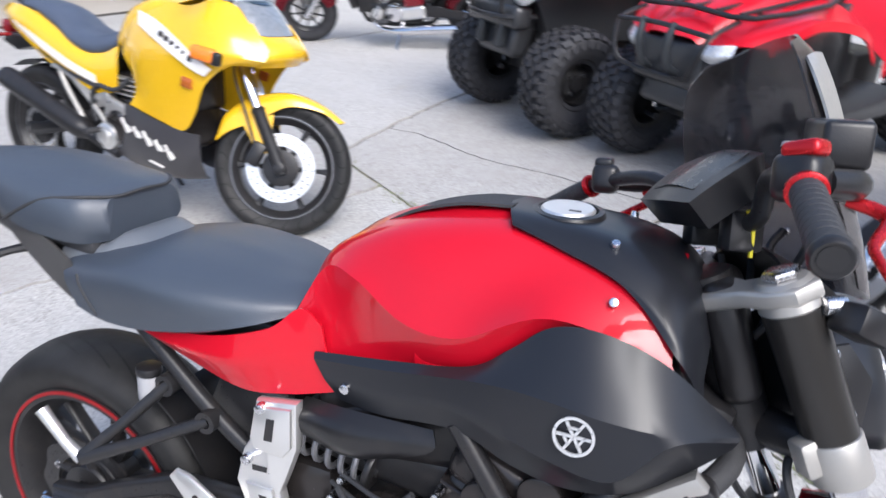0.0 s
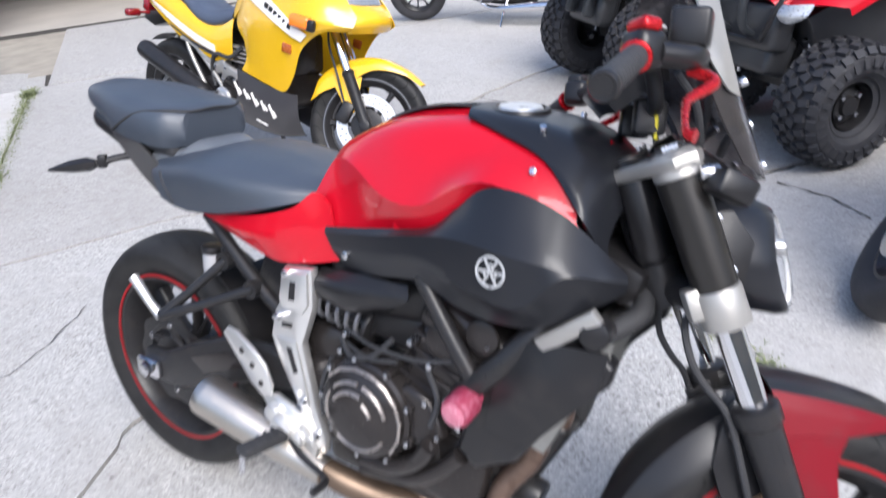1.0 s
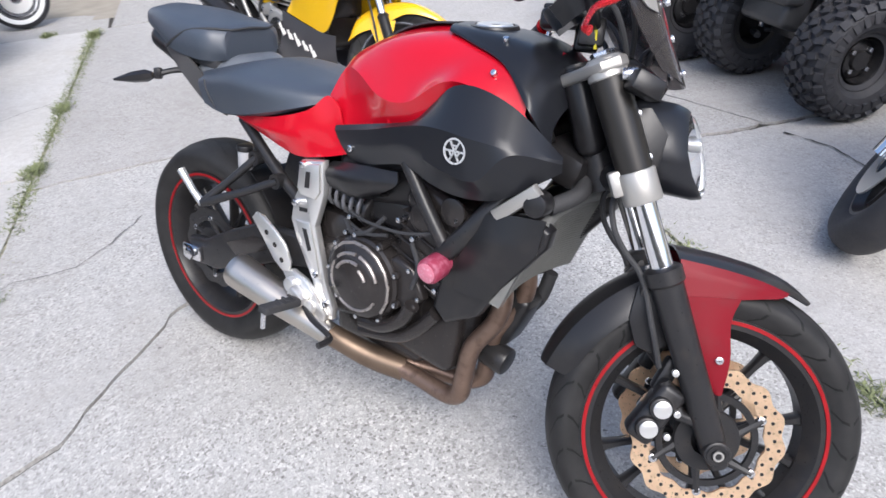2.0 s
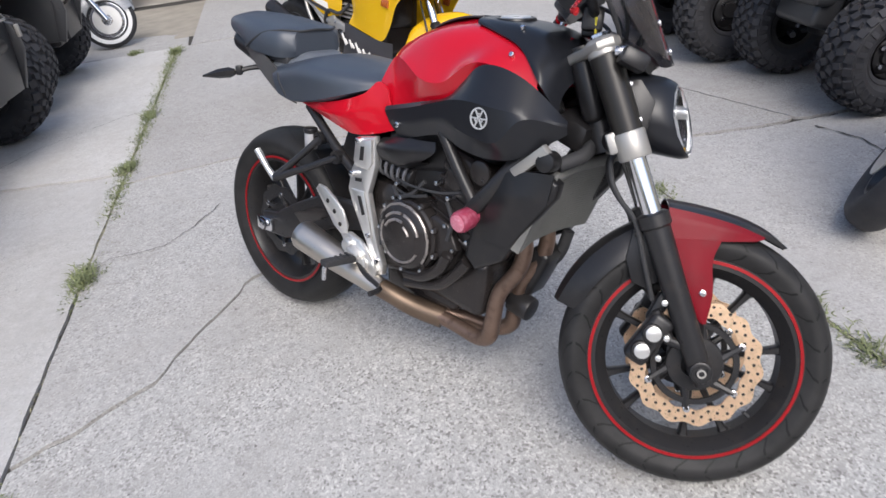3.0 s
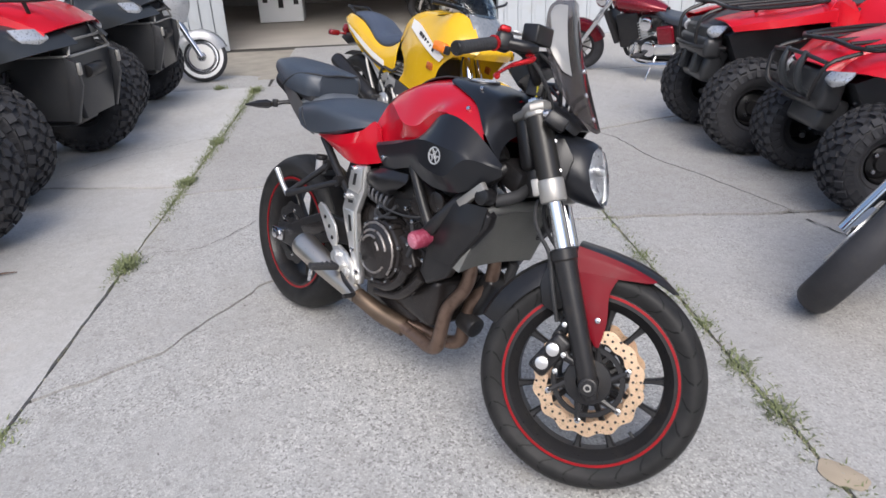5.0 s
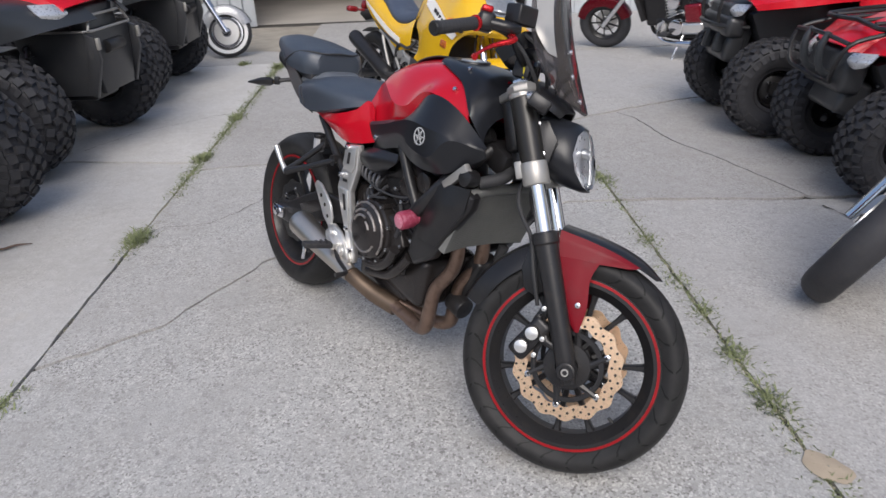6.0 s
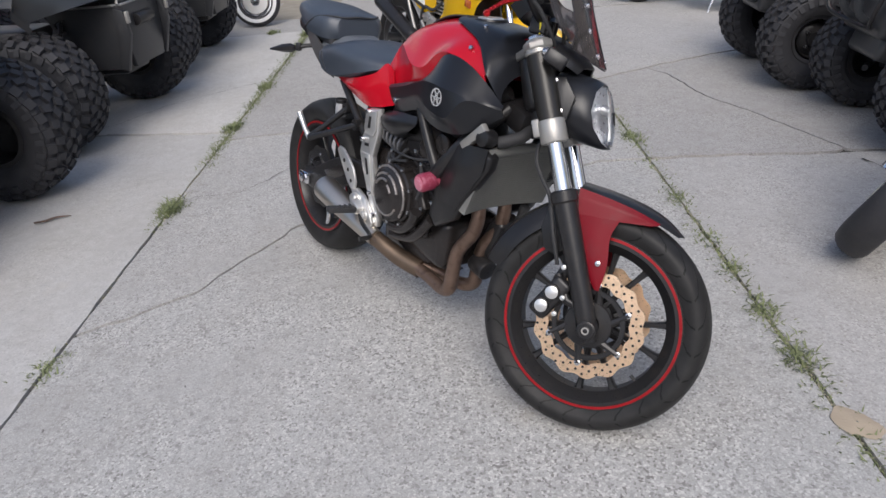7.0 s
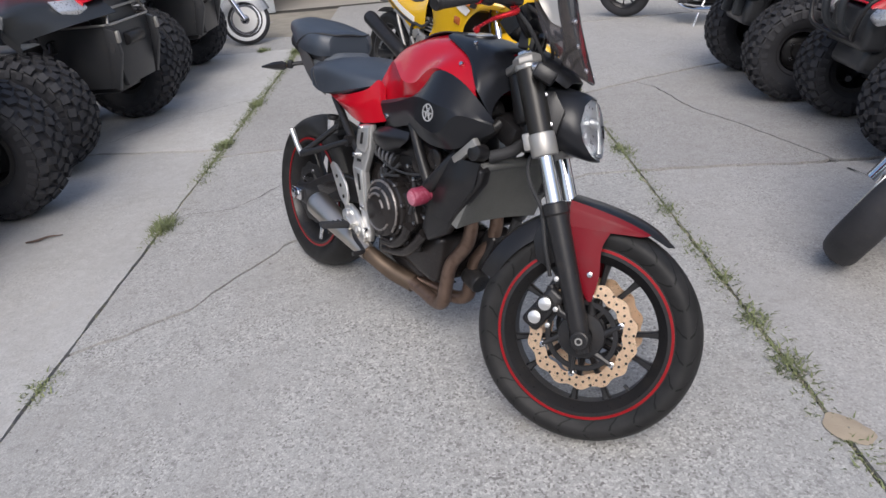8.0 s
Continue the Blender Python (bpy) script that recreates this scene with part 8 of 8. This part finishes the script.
# ---- cruisers, scooter ----
def cruiser(m, name, tank_mat, fender_mat, wall, label, screen=False, wheel_r=0.31, rake=0.75, steer_deg=18, guard_from=20, reach=0.85):
    """A long, low motorcycle: spoked-look wheels, chrome engine, teardrop tank, valanced mudguards."""
    q = thing(name, m, label, "motorcycle")

    def cp(nm, bm, material, lab="", parent=None, angle=42):
        return part(nm, bm, material, parent or q, lab, angle)

    fxr, rx = reach, -0.78
    foot, rake_dir = Vector((fxr + 0.08, 0, 0)), Vector((-0.5, 0, 0.866))
    pivot = Matrix.Translation(foot) @ Matrix.Rotation(radians(steer_deg), 4, rake_dir) @ Matrix.Translation(-foot)

    def turn(bm):
        bmesh.ops.transform(bm, matrix=pivot, verts=bm.verts)
        return bm

    for x, w in ((fxr, 0.13), (rx, 0.17)):
        mm = (pivot if x > 0 else Matrix()) @ pose(x, 0, wheel_r)
        wh = part("front_wheel" if x > 0 else "rear_wheel", moto_rim(wheel_r * 0.64, w * 0.7), CHROME if wall else METAL_BLACK, q, "bright cast wheel" if wall else "black cast wheel", m=mm)
        add_spokes(wh, CHROME if wall else METAL_BLACK, wheel_r * 0.64, 0.05, 9, 0.0, 0.014)
        part("tyre", moto_tyre(wheel_r, w, wheel_r * 0.66, 56), TYRE_PLAIN, wh, "black tyre")
        if wall:
            for s in (-1, 1):
                bm = B()
                lathe(bm, [(wheel_r * 0.72, s * w * 0.495), (wheel_r * 0.80, s * w * 0.515), (wheel_r * 0.86, s * w * 0.50), (wheel_r * 0.86, s * w * 0.44), (wheel_r * 0.72, s * w * 0.44)], 56)
                part("white_wall", bm, WHITE_RUBBER, wh, "white tyre sidewall")
        bm = lathe(B(), [(0.05, -0.075), (0.13, -0.075), (0.13, -0.070), (0.05, -0.070)], 36)
        part("brake_disc", bm, ALU, wh)
        rows = []
        a0, a1 = (guard_from, 165) if x > 0 else (5, 160)
        for i in range(17):
            t = radians(a0 + (a1 - a0) * i / 16)
            rr = wheel_r + 0.03
            rows.append([Vector((x, 0, wheel_r)) + Vector(((rr - d) * math.cos(t), y * w, (rr - d) * math.sin(t))) for y, d in ((-0.62, 0.11), (-0.6, 0.05), (-0.42, 0.012), (0, 0), (0.42, 0.012), (0.6, 0.05), (0.62, 0.11))])
        bm = B()
        grid_faces(bm, rows)
        bmesh.ops.solidify(bm, geom=bm.faces[:], thickness=0.005)
        cp("front_mudguard" if x > 0 else "rear_mudguard", turn(bm) if x > 0 else bm, fender_mat, "deep painted mudguard")
    for s in (-1, 1):
        bm = B()
        tube(bm, [(fxr, s * 0.10, wheel_r), (fxr * 0.45 + 0.246, s * 0.10, 0.68), (0.46, s * 0.10, 0.98)], [0.03, 0.026, 0.024], 16)
        cp("fork_leg", turn(bm), CHROME, "chrome fork leg")
        bm = B()
        tube(bm, [(0.45, s * 0.06, 1.0), (0.42, s * 0.20, 1.08), (0.30, s * 0.34, 1.06), (0.18, s * 0.40, 1.03)], 0.013, 10, 4)
        hb = cp("handlebar", turn(bm), CHROME, "wide chrome handlebar")
        bm = B()
        tube(bm, [(0.27, s * 0.36, 1.052), (0.18, s * 0.40, 1.03)], 0.02, 12)
        cp("grip", turn(bm), RUBBER, "", hb)
        bm = B()
        blob(bm, (0.40, s * 0.30, 1.20), (0.015, 0.055, 0.04))
        tube(bm, [(0.36, s * 0.27, 1.07), (0.40, s * 0.29, 1.18)], 0.006, 8)
        cp("mirror", turn(bm), CHROME, "chrome mirror")
        bm = B()
        tube(bm, [(0.18, s * 0.14, 0.42), (0.22, s * 0.18, 0.26), (0.05, s * 0.20, 0.20), (-0.30, s * 0.21, 0.22), (-0.95, s * 0.20, 0.25)], [0.022, 0.024, 0.026, 0.045, 0.047], 16, 4)
        cp("exhaust_pipe", bm, CHROME, "chrome exhaust")
        bm = B()
        box(bm, (0.12, s * 0.24, 0.30), (0.10, 0.12, 0.03), 0.008)
        cp("foot_peg", bm, RUBBER)
        bm = B()
        plate(bm, [(-0.20, 0.42), (-0.40, 0.42), (rx - 0.06, 0.34), (rx - 0.06, 0.28), (-0.40, 0.32), (-0.20, 0.32)], s * 0.11, s * 0.14, 0.008)
        cp("swing_arm", bm, METAL_BLACK)
        bm = B()
        cyl(bm, (0.02, s * 0.10, 0.36), (0.02, s * 0.185, 0.36), 0.085, 28, 0.015)
        cp("engine_cover", bm, CHROME, "round chrome engine cover")
        bm = B()
        box(bm, (-0.17, s * 0.15, 0.52), (0.2, 0.05, 0.2), 0.03, (0, 8, 0), 3)
        cp("side_cover", bm, tank_mat, "painted side cover")
        bm = B()
        blob(bm, (0.52, s * 0.15, 0.92), (0.03, 0.03, 0.03))
        cp("indicator", turn(bm), ORANGE_LENS, "orange turn signal")
    bm = B()
    box(bm, (0.04, 0, 0.34), (0.56, 0.22, 0.22), 0.05, (0, 0, 0), 3)
    box(bm, (-0.22, 0, 0.54), (0.30, 0.24, 0.22), 0.05, (0, 0, 0), 3)
    box(bm, (0.02, 0, 0.62), (0.30, 0.18, 0.20), 0.04, (0, 0, 0), 3)
    box(bm, (0.31, 0, 0.53), (0.28, 0.20, 0.38), 0.03, (0, 8, 0), 2)
    box(bm, (0.515, 0, 0.56), (0.06, 0.26, 0.38), 0.012, (0, 22, 0), 2)
    tube(bm, [(0.62, 0, 0.85), (0.42, 0, 0.35), (0.30, 0, 0.22), (-0.3, 0, 0.22), (-0.45, 0, 0.5)], 0.022, 10, 3)
    eng2 = cp("engine", bm, METAL_BLACK, "dark V-twin engine")
    for s in (-1, 1):
        bm = B()
        cyl(bm, (0.05, s * 0.10, 0.63), (0.05, s * 0.20, 0.63), 0.075, 26, 0.02)
        cp("air_cleaner", bm, CHROME, "round chrome air cleaner", eng2)
        bm = B()
        box(bm, (-0.16, s * 0.14, 0.36), (0.26, 0.06, 0.13), 0.03, (0, 6, 0), 3)
        cp("case_cover", bm, ALU, "polished case cover", eng2)
        bm = B()
        cyl(bm, (0.20, s * 0.11, 0.34), (0.20, s * 0.17, 0.34), 0.06, 22, 0.012)
        cp("case_cover", bm, ALU, "polished case cover", eng2)
    for dx, tl in ((0.10, -24), (-0.10, 24)):
        bm = B()
        for j in range(7):
            box(bm, (dx * (1 + j * 0.16), 0, 0.46 + j * 0.026), (0.15, 0.19, 0.012), 0.003, (0, tl * -1, 0), 1)
        box(bm, (dx * 1.6, 0, 0.56), (0.11, 0.15, 0.22), 0.02, (0, -tl, 0))
        cp("cylinder", bm, ALU, "finned cylinder", eng2)
    bm = skin([[(0.52, 0, 0.86), (0.40, 0, 0.93), (0.20, 0, 0.92), (0.0, 0, 0.85), (-0.12, 0, 0.79)], [(0.52, -0.06, 0.84), (0.40, -0.13, 0.89), (0.20, -0.14, 0.88), (0.0, -0.11, 0.82), (-0.12, -0.05, 0.77)], [(0.51, -0.07, 0.79), (0.40, -0.15, 0.80), (0.20, -0.16, 0.79), (0.0, -0.12, 0.76), (-0.12, -0.05, 0.75)], [(0.50, -0.03, 0.74), (0.40, -0.06, 0.72), (0.20, -0.07, 0.71), (0.0, -0.05, 0.72), (-0.12, -0.03, 0.74)]], 5, 4, 0.004, mirror=True)
    cp("fuel_tank", bm, tank_mat, "painted teardrop tank")
    bm = skin([[(0.0, 0, 0.80), (-0.20, 0, 0.72), (-0.42, 0, 0.72), (-0.55, 0, 0.80), (-0.85, 0, 0.80)], [(0.0, -0.07, 0.78), (-0.20, -0.13, 0.71), (-0.42, -0.16, 0.71), (-0.55, -0.12, 0.78), (-0.85, -0.09, 0.78)], [(0.0, -0.06, 0.72), (-0.20, -0.13, 0.64), (-0.42, -0.15, 0.63), (-0.55, -0.11, 0.68), (-0.85, -0.08, 0.70)]], 5, 4, 0.004, mirror=True)
    cp("seat", bm, SEAT_VINYL, "black stepped seat", angle=60)
    bm = B()
    blob(bm, (0.66, 0, 0.85), (0.10, 0.095, 0.095))
    cp("headlight", turn(bm), CHROME, "round chrome headlight")
    bm = B()
    tube(bm, [(-0.05, 0.12, 0.28), (-0.02, 0.22, 0.14), (0.0, 0.29, 0.01)], [0.014, 0.012, 0.012], 8, 3)
    cp("side_stand", bm, CHROME, "chrome side stand")
    if screen:
        bm = skin([[(0.60, 0, 0.95), (0.50, 0, 1.15), (0.38, 0, 1.35)], [(0.56, -0.20, 0.97), (0.46, -0.24, 1.15), (0.36, -0.18, 1.32)]], 5, 6, 0.004, mirror=True)
        cp("windscreen", turn(bm), LENS, "clear windscreen")
        bm = skin([[(0.74, 0, 0.98), (0.80, 0, 0.82), (0.74, 0, 0.62)], [(0.66, -0.20, 0.98), (0.70, -0.22, 0.82), (0.66, -0.14, 0.62)], [(0.44, -0.27, 0.96), (0.44, -0.28, 0.80), (0.50, -0.18, 0.60)]], 5, 5, 0.005, mirror=True)
        cp("front_fairing", bm, tank_mat, "painted front fairing")
    return q


cruiser(pose(-2.44, 5.0, 0, -8, 0, 187) @ Matrix.Scale(0.87, 4), "cruiser_motorcycle", CRUISER_RED, CRUISER_RED, False, "dark red cruiser motorcycle with chrome engine on its side stand", steer_deg=20, reach=1.02)
sc = at_sn(5.93, -2.79)
cruiser(pose(sc.x, sc.y, 0, -6, 0, yaw_l), "touring_motorcycle", SILVER_BODY, SILVER_BODY, True, "silver white touring motorcycle with whitewall tyres", True, 0.26, 0.7, 8)
cruiser(pose(1.225, 2.145, 0, -14, 0, yaw_r), "street_motorcycle", WHITE_PAINT, WHITE_PAINT, False, "motorcycle with a white front mudguard and chrome fork", True, 0.30, 0.7, 40, 95)
dk = at_sn(9.6, 1.3)
cruiser(pose(dk.x, dk.y, 0, -6, 0, yaw_l + 125), "dark_motorcycle", METAL_BLACK, METAL_BLACK, False, "dark motorcycle standing inside the garage", False, 0.31, 0.75, 15)

# white crate in the garage, leaning white door panel, cream brick house
bm = B()
box(bm, at_sn(12.2, -1.75, 0.40), (0.8, 0.6, 0.78), 0.01, (0, 0, ang))
crate = tagged(part("crate", bm, WHITE_PAINT), "white painted crate with dark marks inside the garage", "crate")
bm = B()
for j in range(5):
    box(bm, at_sn(11.893, -2.02 + 0.14 * j, 0.40 + 0.1 * (j % 2)), (0.09, 0.006, 0.08 + 0.1 * (j % 3)), 0, (0, 0, ang))
part("mark", bm, METAL_BLACK, crate)
for j in range(4):
    bm = B()
    p = at_sn(8.05 + 0.03 * j, -2.62 + 0.16 * j, 1.25)
    box(bm, p, (0.15, 0.03, 2.5), 0.006, (6, 0, ang + 6))
    tagged(part("door_leaf", bm, SHEET_METAL), "tall white door leaf leaning beside the garage opening", "door", "leaning door leaves")
bm = B()
box(bm, (0, 0, 2.4), (13.0, 0.3, 4.9))
bc = at_sn(-1.5, 10.2)
tagged(part("wall_brick", bm, BRICK_CREAM, m=pose(bc.x, bc.y, 0, 0, 0, math.degrees(math.atan2(ALONG.y, ALONG.x)))), "cream brick wall of a building beyond the quad bikes", "wall", kind="structure")

# unseen plain wall, added opposite the garage to close the yard and shape reflections
bm = B()
box(bm, (0, 0, 1.9), (44.0, 0.3, 3.9))
wc = at_sn(-13.5, 1.0)
tagged(part("wall_south", bm, BRICK_BROWN, m=pose(wc.x, wc.y, 0, 0, 0, ang)), "unseen plain brown brick wall added across the open end of the yard for reflections", "wall", kind="structure")
